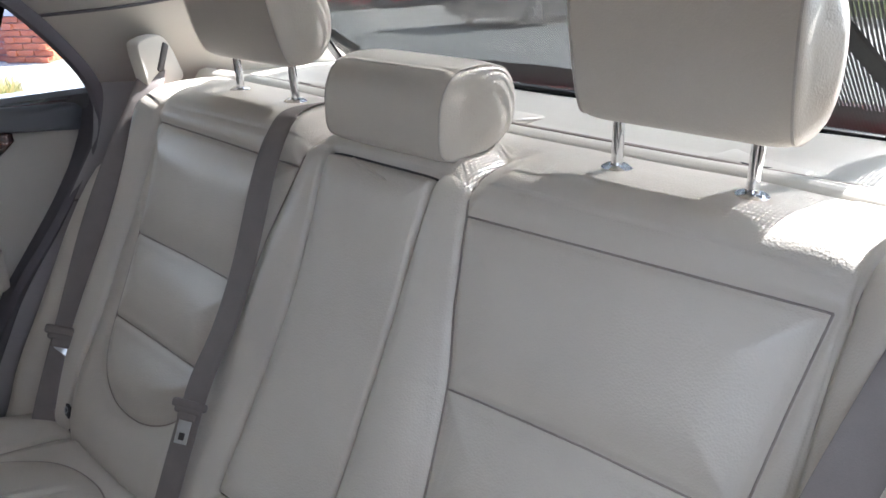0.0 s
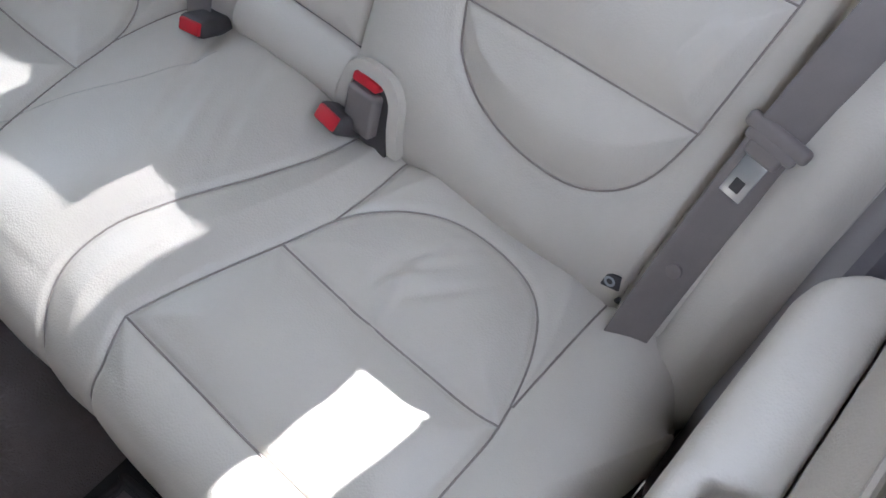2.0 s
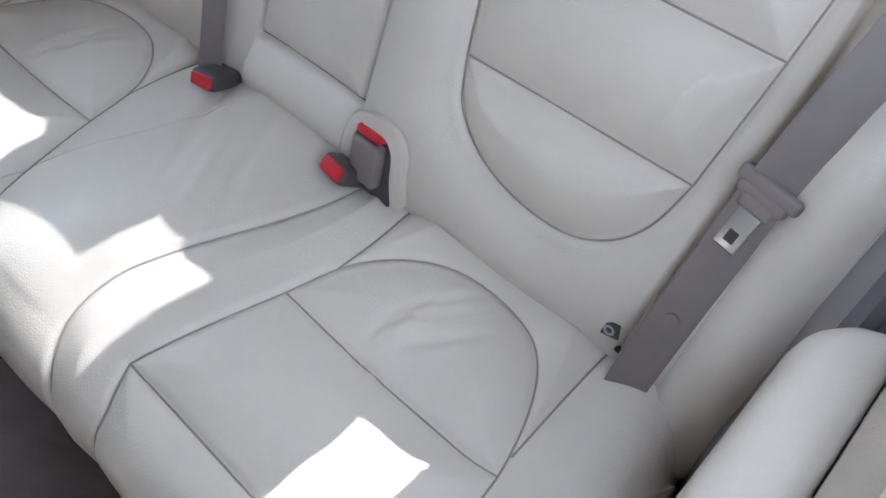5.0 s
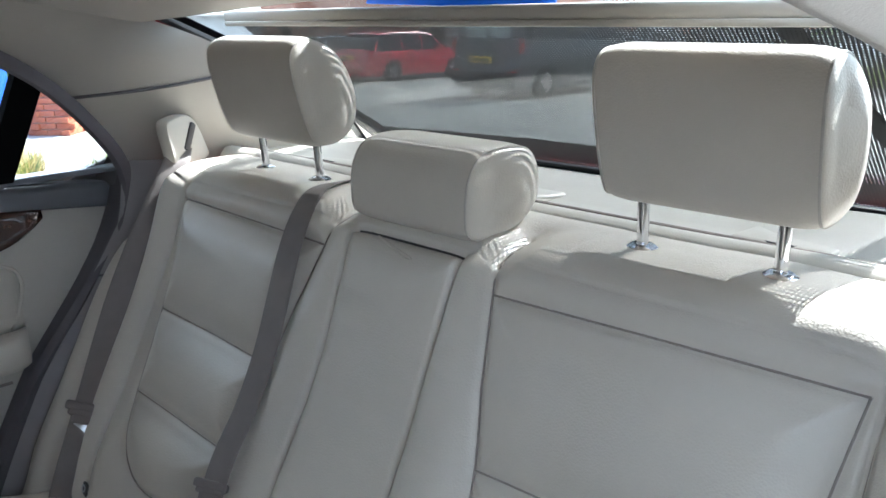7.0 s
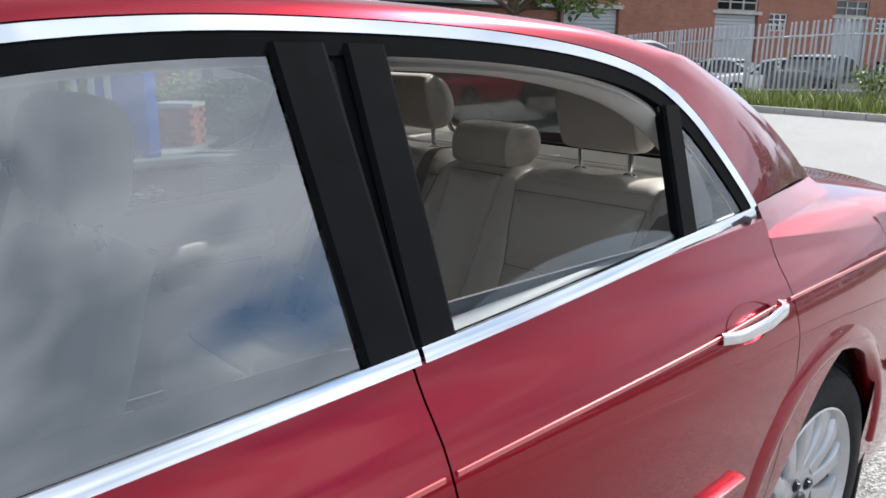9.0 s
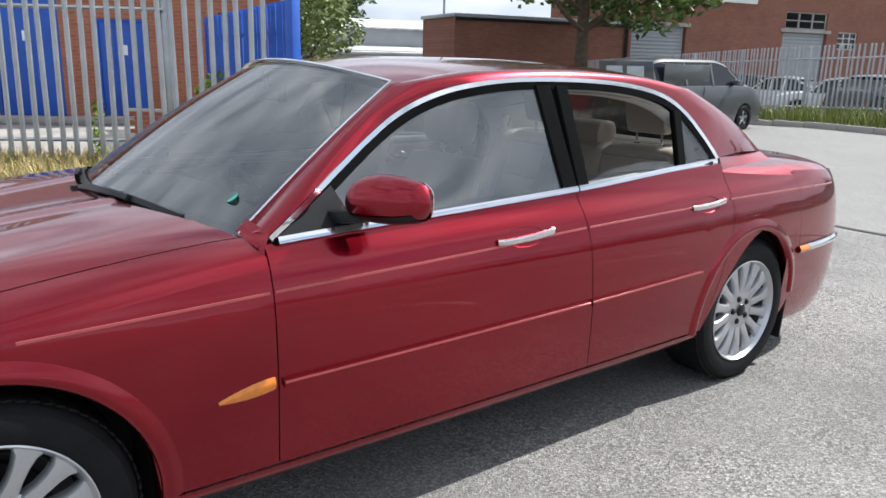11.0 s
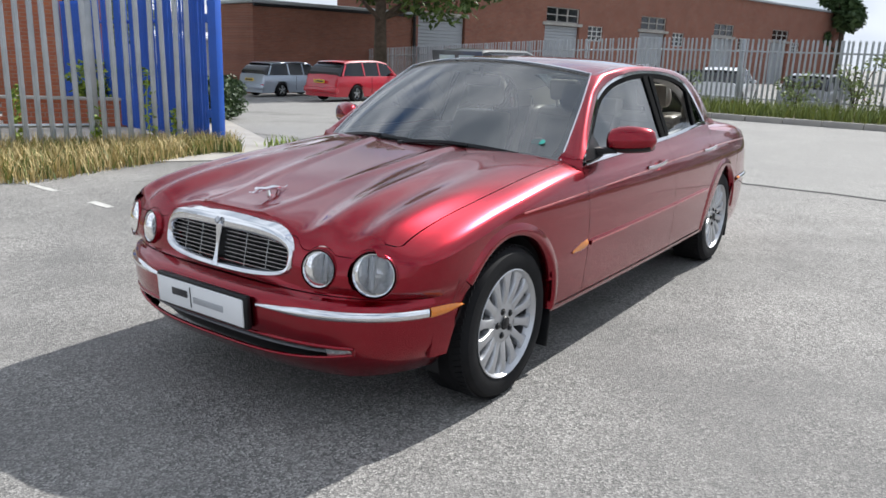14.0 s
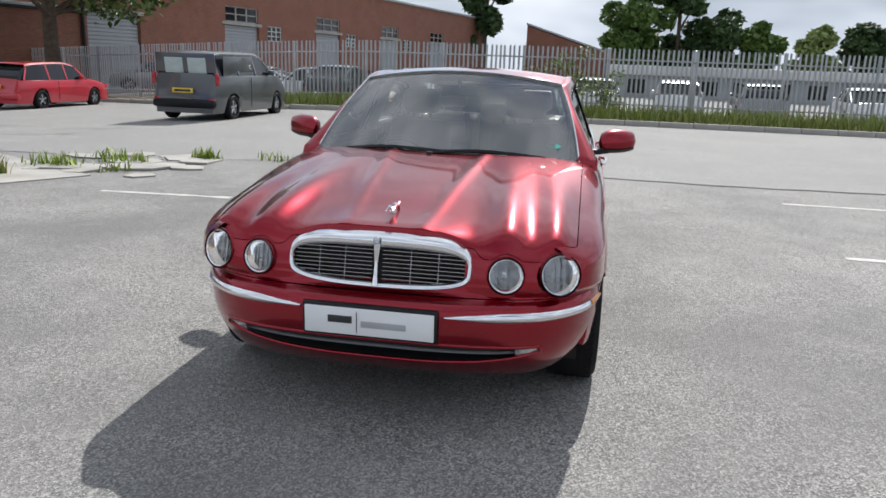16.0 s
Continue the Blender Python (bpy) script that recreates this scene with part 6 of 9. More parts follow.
def band(d0, d1, lift0, lift1, s, name, mat, n=4, parent=None, label=""):
    b = Build()
    pts = []
    rows = [offset(lerp(d0, d1, k / (n - 1))) for k in range(n)]
    for i in range(len(dlo)):
        for k in range(n):
            y, z = rows[k][i]
            pts.append((s * (glass_x(y, z) + lerp(lift0, lift1, k / (n - 1))), y, z))
    b.grid(pts, len(dlo), n, flip=s < 0)
    return part(name, b.mesh(name, mat, 50), parent or saloon, label)


WS_BASE_C, WS_BASE_E, WS_TOP_C, WS_TOP_E = (1.085, 0.985), (0.865, 0.945), (0.385, 1.412), (0.275, 1.352)


def screen_edge(v):
    """Edge of the windscreen from its foot to its top."""
    return Vector((lerp(0.758, 0.612, v) + 0.012 * math.sin(math.pi * v), lerp(WS_BASE_E[0], WS_TOP_E[0], v), lerp(WS_BASE_E[1], WS_TOP_E[1], v) + 0.018 * math.sin(math.pi * v)))


ROOF_Z = table([0.39, 0.0, -0.4, -0.9, -1.2, -1.38], [1.412, 1.440, 1.446, 1.428, 1.395, 1.362])
ROOF_EX = table([0.275, 0.0, -0.4, -0.9, -1.34], [0.612, 0.612, 0.612, 0.615, 0.628])
ROOF_EZ = table([0.275, 0.0, -0.4, -0.9, -1.34], [1.352, 1.392, 1.402, 1.384, 1.322])
RG_TOP_Y, RG_BASE_Y, RG_BASE_Z = -1.275, -1.90, 1.025


def rear_edge(k):
    """Side edge of the rear window from its top to its foot."""
    return Vector((lerp(0.628, 0.640, k) + 0.012 * math.sin(math.pi * k), lerp(RG_TOP_Y, RG_BASE_Y, k), lerp(1.333, RG_BASE_Z, k) + 0.02 * math.sin(math.pi * k)))


def inner_edge(i, n):
    """Partner of the window outline: screen edge, roof edge, rear glass edge."""
    t = i / (n - 1)
    ta, tc = 0.36, 0.70
    if t < ta:
        return screen_edge(t / ta)
    if t < tc:
        y = lerp(0.275, RG_TOP_Y, (t - ta) / (tc - ta))
        return Vector((ROOF_EX(y), y, ROOF_EZ(y)))
    k = (t - tc) / (1 - tc)
    return rear_edge(k)


for s in (1, -1):
    outer = offset(0.019)
    n = len(dlo)
    b = Build()
    pts = []
    for i in range(n):
        y, z = outer[i]
        p0 = Vector((glass_x(y, z) + 0.010, y, z))
        p1 = inner_edge(i, n)
        for k in range(9):
            t = k / 8
            q = p0.lerp(p1, t)
            o = Vector((0.55, 0, 0.8)).normalized() * (0.016 * math.sin(math.pi * t))
            q = q + o
            pts.append((s * q.x, q.y, q.z))
    b.grid(pts, n, 9, flip=s < 0)
    rail = part("cant_rail", b.mesh("cant_rail", RED, 60), saloon)
    # foot of the rear pillar down to the wing
    b = Build()
    pts = []
    for k in range(13):
        t = k / 12
        p0 = Vector((glass_x(*outer[-1]) + 0.010, *outer[-1])).lerp(inner_edge(n - 1, n), t)
        y2 = lerp(-1.33, -1.91, t)
        x2 = lerp(side_x(-1.33, 0.98) - 0.004, side_x(-1.91, 0.93) - 0.10, t)
        z2 = min(boot_z(x2, y2), 1.0) - 0.012
        for j in range(5):
            q = p0.lerp(Vector((x2, y2, z2)), j / 4)
            pts.append((s * q.x, q.y, q.z))
    b.grid(pts, 13, 5, flip=s > 0)
    part("pillar_foot", b.mesh("pillar_foot", RED, 60), rail)
    band(0.001, 0.017, 0.004, 0.010, s, "window_chrome", CHROME, 5, rail, "chrome window surround")
    band(-0.027, 0.002, -0.004, 0.003, s, "window_frame", FRAMEBLACK, 4, rail, "black window frame")
    # inner depth of the rear door's frame
    if s < 0:
        rows = [offset(-0.027), offset(-0.026), offset(-0.022), offset(0.012)]
        pick = [i for i, q in enumerate(dlo) if q[0] < -0.44]
        b = Build().grid([(s * (glass_x(*rows[k][i]) + o), *rows[k][i]) for i in pick for k, o in ((0, -0.003), (0, -0.030), (1, -0.036), (2, -0.039), (3, -0.039))], len(pick), 5, flip=s > 0)
        part("frame_inner", b.mesh("frame_inner", FRAMEBLACK, 50), panels["rear_door", s], "black inner side of the window frame")
    # belt chrome on the doors
    for y0, y1, par in ((0.80, -0.383, panels["front_door", s]), (-0.390, -1.325, panels["rear_door", s])):
        b = Build()
        b.tube([(s * (glass_x(y, Z_BELT(y)) + 0.006), y, Z_BELT(y) + 0.003) for y in steps(y0, y1, 20)], 0.01, 8, flat=(0.011, 0.007), up=(0.4 * -s, 0, 1))
        part("belt_chrome", b.mesh("belt_chrome", CHROME), par)

    def top_at(y):
        return min((abs(p[0] - y), p[1]) for p in dlo)[1]

    # centre pillar covers and the quarter-light divider
    for ya, yb, wd, nm, par in ((-0.352, -0.330, 0.040, "pillar_cover", panels["front_door", s]), (-0.425, -0.428, 0.033, "pillar_cover", panels["rear_door", s]), (-1.060, -1.120, 0.027, "divider_bar", panels["rear_door", s])):
        b = Build()
        pts = []
        for k in range(12):
            z = lerp(Z_BELT(ya) + 0.008, top_at(yb) - 0.012, k / 11)
            y = lerp(ya, yb, k / 11)
            deep = 0.022 if nm == "divider_bar" else 0.006
            for t, o in ((-0.9, -deep), (-1, -0.002), (-0.8, 0.004), (0.8, 0.004), (1, -0.002), (0.9, -deep)):
                pts.append((s * (glass_x(y, z) + o), y + t * wd, z))
        b.grid(pts, 12, 6, wrap_v=True, flip=s > 0)
        part(nm, b.mesh(nm, FRAMEBLACK, 30), par)
    b = Build()
    pts = []
    for k in range(12):
        z = lerp(Z_BELT(-0.39) - 0.02, top_at(-0.38) - 0.008, k / 11)
        y = lerp(-0.390, -0.380, k / 11)
        for t, o in ((-1, -0.022), (-1, -0.008), (1, -0.008), (1, -0.022)):
            pts.append((s * (glass_x(y, z) + o), y + t * 0.05, z))
    b.grid(pts, 12, 4, wrap_v=True, flip=s > 0)
    part("centre_post", b.mesh("centre_post", FRAMEBLACK, 30), saloon)
    # side glass: front pane, rear pane (the left one is wound down), quarter light
    def pane(name, ya, yb, slope, drop, par, inset=0.006, mat=GLASS):
        b = Build()
        pts = []
        for i in range(25):
            for j in range(9):
                y = lerp(ya, yb, i / 24)
                zt = top_at(y) - 0.022 - drop
                zb = Z_BELT(y) - 0.03
                z = lerp(zb, max(zt, zb + 0.005), j / 8)
                y2 = y + slope * (z - zb)
                pts.append((s * (glass_x(y2, z) - inset), y2, z))
        b.grid(pts, 25, 9, flip=s < 0)
        g = part(name, b.mesh(name, mat), par)
        g.visible_shadow = False
        return g
    pane("front_glass", 0.70, -0.36, 0.0, 0.0, panels["front_door", s], 0.006, DOORGLASS).visible_shadow = True
    if s > 0:
        pane("rear_glass_side", -0.44, -1.08, 0.0, 0.0, panels["rear_door", s])
    else:
        b = Build()
        pts = []
        for i in range(25):
            y = lerp(-0.46, -1.04, i / 24)
            q = (i / 24 - 0.5) * 2
            h = 0.048 * (1 - 0.55 * q * q - 0.25 * abs(q) ** 6)
            for j in range(4):
                z = lerp(Z_BELT(y) - 0.05, Z_BELT(y) + h, j / 3)
                pts.append((s * (glass_x(y, z) - 0.010), y, z))
        b.grid(pts, 25, 4, flip=s < 0)
        g = part("rear_glass_side", b.mesh("rear_glass_side", GLASS), panels["rear_door", s], "rear window wound nearly down")
        g.visible_shadow = False
    pane("quarter_glass", -1.08, -1.30, 0.0, 0.0, panels["rear_door", s]).visible_shadow = True
    # mirror sail and door mirror
    b = Build()
    sail = [(0.80, 0.950), (0.56, 0.962), (0.575, 1.02), (0.60, 1.072)]
    pts = [(s * (glass_x(y, z) + 0.005), y, z) for y, z in sail] + [(s * (glass_x(y, z) - 0.02), y, z) for y, z in sail]
    b.add(pts, [(0, 1, 2, 3) if s > 0 else (3, 2, 1, 0), (0, 1, 5, 4), (1, 2, 6, 5), (2, 3, 7, 6), (3, 0, 4, 7)])
    sailp = part("mirror_sail", b.mesh("mirror_sail", BLACK), panels["front_door", s])
    b = Build()
    pts = []
    for i in range(17):
        for k in range(24):
            t, a = i / 16, 2 * math.pi * k / 24
            rr = math.sin(math.acos(max(-1, min(1, 2 * t - 1)))) ** (0.50 if t > 0.5 else 0.62)
            c, s2 = math.cos(a), math.sin(a)
            x = 0.858 + 0.224 * t
            yy = 0.555 - 0.10 * t + (0.082 * c if c > 0 else 0.045 * c) * rr * (1.0 - 0.18 * t)
            zz = 1.036 + 0.012 * t + (0.087 * s2 ** 0.85 * rr * (1 - 0.22 * t) if s2 > 0 else -0.058 * abs(s2) ** 0.6 * rr ** 0.8)
            pts.append((s * x, yy, zz))
    b.grid(pts, 17, 24, wrap_v=True, flip=s < 0)
    mir = part("door_mirror", b.mesh("door_mirror", RED, 60), saloon, "red door mirror")
    part("mirror_arm", Build().tube(spline([(s * 0.812, 0.60, 0.990), (s * 0.85, 0.585, 0.990), (s * 0.905, 0.55, 0.995)], 7), 0.02, 10, flat=(0.036, 0.017), up=(0, 1, 0)).mesh("mirror_arm", BLACK), mir)
    part("mirror_glass", Build().prism([(math.copysign(abs(math.cos(t)) ** 0.6, math.cos(t)) * 0.095, math.copysign(abs(math.sin(t)) ** 0.7, math.sin(t)) * 0.058) for t in steps(0, 6.2, 31)], 0.004, Matrix.Translation((s * 0.965, 0.458, 1.045)) @ Matrix.Rotation(radians(-s * 22), 4, "Z") @ Matrix.Rotation(radians(90), 4, "X")).mesh("mirror_glass", CHROME), mir)
    b = Build()
    pts = []
    for i in range(17):
        for k in range(9):
            t, a = 0.06 + 0.88 * i / 16, math.pi * (1.12 + 0.76 * k / 8)
            rr = math.sin(math.acos(2 * t - 1)) ** (0.50 if t > 0.5 else 0.62)
            c, s2 = math.cos(a), math.sin(a)
            pts.append((s * (0.858 + 0.224 * t), 0.555 - 0.10 * t + (0.084 * c if c > 0 else 0.047 * c) * rr * (1.0 - 0.18 * t), 1.0335 + 0.012 * t - 0.0595 * abs(s2) ** 0.6 * rr ** 0.8))
    b.grid(pts, 17, 9, flip=s < 0)
    part("mirror_base", b.mesh("mirror_base", BLACK, 60), mir)

# roof, windscreen, rear window
b = Build()
pts = []
ry = steps(0.0, 1.0, 30)
for t in ry:
    for k in range(41):
        u = k / 20 - 1
        ye = lerp(0.275, RG_TOP_Y, t)
        yc = lerp(0.385, RG_TOP_Y - 0.105, t)
        y = lerp(yc, ye, u ** 4 if t > 0.5 else u * u)
        ex, ez = ROOF_EX(ye), ROOF_EZ(ye)
        zc4 = ROOF_Z(yc)
        x = u * ex
        pts.append((x, y, ez + (zc4 - ez) * (1 - abs(u) ** 2.3)))
b.grid(pts, 31, 41, flip=False)
part("roof", b.mesh("roof", RED, 60), saloon)


def screen_point(u, v):
    e = screen_edge(v)
    yc, zc5 = lerp(WS_BASE_C[0], WS_TOP_C[0], v), lerp(WS_BASE_C[1], WS_TOP_C[1], v) + 0.022 * math.sin(math.pi * v)
    return Vector((u * e.x, lerp(yc, e.y, u * u), lerp(zc5, e.z, u * u)))


b = Build()
b.grid([screen_point(u / 16 - 1, v / 14) for v in range(15) for u in range(33)], 15, 33, flip=True)
ws = part("windscreen", b.mesh("windscreen", SCREEN), saloon)
b = Build()
edge = [screen_point(-1, v / 20) for v in range(21)] + [screen_point(u / 16 - 1, 1.0) for u in range(1, 32)] + [screen_point(1, 1 - v / 20) for v in range(21)]
b.tube([p + Vector((0, 0.004, 0.006)) for p in edge], 0.006, 8, flat=(0.007, 0.004), up=[Vector((0.3 if p.x > 0 else -0.3, 0.5, 0.8)) for p in edge])
part("screen_chrome", b.mesh("screen_chrome", CHROME), ws, "chrome windscreen surround")
b = Build()
for u0, u1, v0, v1 in ((-1, 1, 0, 0.045), (-1, 1, 0.95, 1.0), (-1, -0.95, 0, 1), (0.95, 1, 0, 1)):
    b.grid([screen_point(lerp(u0, u1, i / 20), lerp(v0, v1, j / 10)) - Vector((0, 0.006, 0.004)) for j in range(11) for i in range(21)], 11, 21, flip=True)
part("screen_band", b.mesh("screen_band", BLACK), ws, "black printed edge")
part("screen_sticker", Build().prism([(0.045 * math.cos(t), 0.022 * math.sin(t)) for t in steps(0, 6.1, 20)], 0.001, Matrix.Translation(screen_point(-0.82, 0.16) - Vector((0, 0.008, 0.004))) @ Matrix.Rotation(radians(-12), 4, "Z") @ Matrix.Rotation(radians(-35), 4, "X")).mesh("screen_sticker", plain("sticker", (0.05, 0.45, 0.36), 0.4)), ws, "small green round sticker")


def rear_point(u, v):
    x = u * (rear_edge(v).x - 0.004)
    y = lerp(RG_TOP_Y, RG_BASE_Y, v) - lerp(0.10, 0.03, v) * (1 - u * u)
    z = lerp(1.333, RG_BASE_Z, v) + (0.03 * (1 - v) + 0.006) * (1 - u * u) + 0.02 * math.sin(math.pi * v)
    return Vector((x, y, z))


b = Build()
b.grid([rear_point(u / 12 - 1, v / 12) for v in range(13) for u in range(25)], 13, 25)
rg = part("rear_window", b.mesh("rear_window", GLASS), saloon)
rg.visible_shadow = False
b = Build()
for u0, u1, v0, v1 in ((-1, 1, 0, 0.06), (-1, 1, 0.88, 1.0), (-1, -0.95, 0, 1), (0.95, 1, 0, 1)):
    b.grid([rear_point(lerp(u0, u1, i / 20), lerp(v0, v1, j / 8)) - Vector((0, -0.004, 0.004)) for j in range(9) for i in range(21)], 9, 21)
part("window_band", b.mesh("window_band", BLACK), rg)
rim = [rear_point(-0.975, v / 16) for v in range(16, -1, -1)] + [rear_point(u / 12 - 1, 0.0) for u in range(1, 24)] + [rear_point(0.975, v / 16) for v in range(17)]
b = Build().tube([p + Vector((0, 0.014, -0.014)) for p in rim], 0.012, 8, flat=(0.020, 0.007), up=[Vector((1, 0, 0.2)) if abs(p.x) > 0.6 else Vector((0, -0.7, 0.5)) for p in rim])
part("window_seal", b.mesh("window_seal", BLACK), rg, "black rubber rear window seal")

# corner pieces between wing, screen pillar and door
for s in (1, -1):
    part("cowl_corner", Build().box((0.085, 0.13, 0.05), pose(s * 0.772, 0.885, 0.905, -8, s * 12, 0), 0.02, 3).mesh("cowl_corner", RED), saloon)
    b = Build()
    b.grid([(s * lerp(0.70, 0.838, k / 8), y, bonnet_z(lerp(0.70, 0.838, k / 8), y) + 0.003 + 0.6 * max(0.0, 0.85 - y)) for y in steps(0.74, 0.856, 7) for k in range(9)], 8, 9, flip=s < 0)
    part("door_jamb", b.mesh("door_jamb", RED), saloon)
# scuttle, wipers
b = Build()
b.grid([(u * 0.77, lerp(cowl_y(u * 0.77) + 0.02, 1.085 - 0.22 * u * u - 0.02, v), bonnet_z(u * 0.7, 1.0) - 0.03 - 0.012 * v) for u in steps(-1, 1, 30) for v in (0, 0.5, 1)], 31, 3, flip=True)
part("scuttle", b.mesh("scuttle", BLACK), saloon)
for x0, x1 in ((0.52, -0.02), (-0.02, -0.56)):
    def wp(x, v, o):
        """A place over the screen, o metres in front of it."""
        return screen_point(max(-0.97, min(0.97, x / 0.74)), v) + Vector((0, 0.7, 0.7)) * o
    arm = [wp(x0 + 0.06, -0.035, 0.012), wp(x0 + 0.02, -0.01, 0.020), wp(lerp(x0, x1, 0.30), 0.012, 0.026), wp(lerp(x0, x1, 0.55), 0.022, 0.020)]
    wiper = part("wiper", Build().tube(spline(arm, 14), 0.008, 6, flat=(0.010, 0.006), up=(0, -0.6, 0.8)).mesh("wiper_arm", BLACK), saloon, "black wiper with a hinged arm")
    part("wiper_blade", Build().tube([wp(lerp(x0, x1, k / 12), 0.008 + 0.020 * math.sin(math.pi * k / 12), 0.012) for k in range(13)], 0.006, 6, flat=(0.011, 0.004), up=(0, -0.6, 0.8)).mesh("wiper_blade", BLACK), wiper)
    part("wiper_boss", Build().lathe([(0.001, 0.022), (0.016, 0.020), (0.020, 0.0), (0.020, -0.02)], 16, Matrix.Translation(arm[0])).mesh("wiper_boss", BLACK), wiper)
# underbody
b = Build()
b.box((1.42, 3.9, 0.05), pose(0, -0.10, 0.245), 0.02)
part("underbody", b.mesh("underbody", DARK), saloon)

# ---- wheels ----
def saloon_wheel(x, y, s):
    m = Matrix.Translation((x, y, HUB_Z)) @ Matrix.Rotation(radians(90 * s), 4, "Y")
    hw = 0.118
    prof = [(0.232, -hw), (0.25, -hw - 0.004), (0.296, -hw - 0.004), (0.322, -hw + 0.012), (TYRE_R - 0.002, -hw + 0.035), (TYRE_R, 0), (TYRE_R - 0.002, hw - 0.035), (0.322, hw - 0.012), (0.310, hw + 0.001), (0.288, hw + 0.004), (0.255, hw + 0.003), (0.236, hw - 0.004), (0.230, hw - 0.02)]
    b = Build().lathe(prof, 72)
    for k in range(72):
        a = 5 * k
        for sg in (1, -1):
            b.box((0.006, 0.022, 0.05), pose(0, 0, 0, 0, 0, a) @ pose(TYRE_R - 0.001, 0, sg * 0.075, sg * 18, 0, 0))
    for h in (-0.05, -0.018, 0.018, 0.05):
        b.lathe([(TYRE_R + 0.003, h - 0.010), (TYRE_R + 0.003, h + 0.010)], 72)
    w = part("wheel", b.mesh("tyre", RUBBER, 30), saloon, "alloy wheel with a black tyre", m)
    b = Build().lathe([(0.236, hw - 0.010), (0.239, hw + 0.001), (0.235, hw + 0.003), (0.230, hw - 0.004), (0.216, hw - 0.03), (0.205, hw - 0.09)], 60)
    for k in range(14):
        a = math.radians(360 * k / 14)
        pts = []
        for rr, wd, h in ((0.085, 0.0210, hw - 0.022), (0.118, 0.0215, hw - 0.017), (0.145, 0.0190, hw - 0.013), (0.180, 0.0215, hw - 0.011), (0.206, 0.0285, hw - 0.012), (0.230, 0.0500, hw - 0.016)):
            for t, dh in ((-1, -0.035), (-0.96, -0.008), (-0.78, -0.001), (0, 0.002), (0.78, -0.001), (0.96, -0.008), (1, -0.035)):
                v = Vector((rr, t * wd, h + dh))
                pts.append((v.x * math.cos(a) - v.y * math.sin(a), v.x * math.sin(a) + v.y * math.cos(a), v.z))
        b.grid(pts, 6, 7, flip=False)
    part("rim", b.mesh("rim", ALLOY, 45), w, "silver many-spoked alloy rim")
    b = Build().lathe([(0.001, hw - 0.020), (0.05, hw - 0.020), (0.075, hw - 0.022), (0.100, hw - 0.024), (0.112, hw - 0.030), (0.116, hw - 0.06)], 48)
    hub = part("hub", b.mesh("hub", ALLOY), w)
    for k in range(5):
        a = math.radians(72 * k + 18)
        part("wheel_nut", Build().lathe([(0.001, hw - 0.014), (0.008, hw - 0.014), (0.010, hw - 0.019), (0.0145, hw - 0.019), (0.0155, hw - 0.024)], 14, pose(0.055 * math.cos(a), 0.055 * math.sin(a), 0.002)).mesh("wheel_nut", BLACK), w)
    part("hub_cap", Build().lathe([(0.001, hw - 0.008), (0.018, hw - 0.009), (0.022, hw - 0.011), (0.027, hw - 0.011), (0.030, hw - 0.016)], 24).mesh("hub_cap", BLACK), w)
    part("brake_disc", Build().lathe([(0.001, 0.02), (0.15, 0.02), (0.15, 0.0)], 40).mesh("brake_disc", DARK), w)
    part("barrel", Build().lathe([(0.206, hw - 0.03), (0.20, 0.0), (0.001, -0.04)], 40).mesh("barrel", plain("wheel_barrel", (0.08, 0.08, 0.085), 0.6, 0.5) if "wheel_barrel" not in bpy.data.materials else bpy.data.materials["wheel_barrel"]), w)


for s in (1, -1):
    saloon_wheel(s * 0.785, AXLE_F, s)
    saloon_wheel(s * 0.780, AXLE_R, s)


# ---- the cabin ----
def seg_distance(px, py, line):
    """Distance of many points from a line of corners."""
    best = np.full(px.shape, 9.0)
    for (ax, ay), (bx2, by2) in zip(line, line[1:]):
        dx, dy = bx2 - ax, by2 - ay
        t = np.clip(((px - ax) * dx + (py - ay) * dy) / (dx * dx + dy * dy + 1e-12), 0, 1)
        best = np.minimum(best, np.hypot(px - ax - t * dx, py - ay - t * dy))
    return best


def smooth_line(pts, n=40):
    return [(p.x, p.y) for p in spline([(a, b2, 0) for a, b2 in pts], n)]


class Profile:
    """A curve in y, z; s is the length along it."""

    def __init__(self, pts, n=220, side=1):
        P = np.array([[p.x, p.y] for p in spline([(y, z, 0) for y, z in pts], n)])
        self.P = P
        self.s = np.r_[0, np.cumsum(np.hypot(*np.diff(P, axis=0).T))]
        d = np.gradient(P, axis=0)
        d /= np.linalg.norm(d, axis=1)[:, None]
        self.N = np.stack([d[:, 1], -d[:, 0]], 1) * side

    def at(self, s):
        return [np.interp(s, self.s, self.P[:, k]) for k in (0, 1)] + [np.interp(s, self.s, self.N[:, k]) for k in (0, 1)]

    def s_of_z(self, z):
        k = int(np.argmax(self.P[:, 1]))
        return float(np.interp(z, self.P[:k, 1], self.s[:k]))

    def s_of_y(self, y):
        k = int(np.argmax(self.P[:, 0] if self.P[0, 0] < self.P[-1, 0] else -self.P[:, 0]))
        return float(np.interp(y, self.P[:k + 1, 0], self.s[:k + 1]))


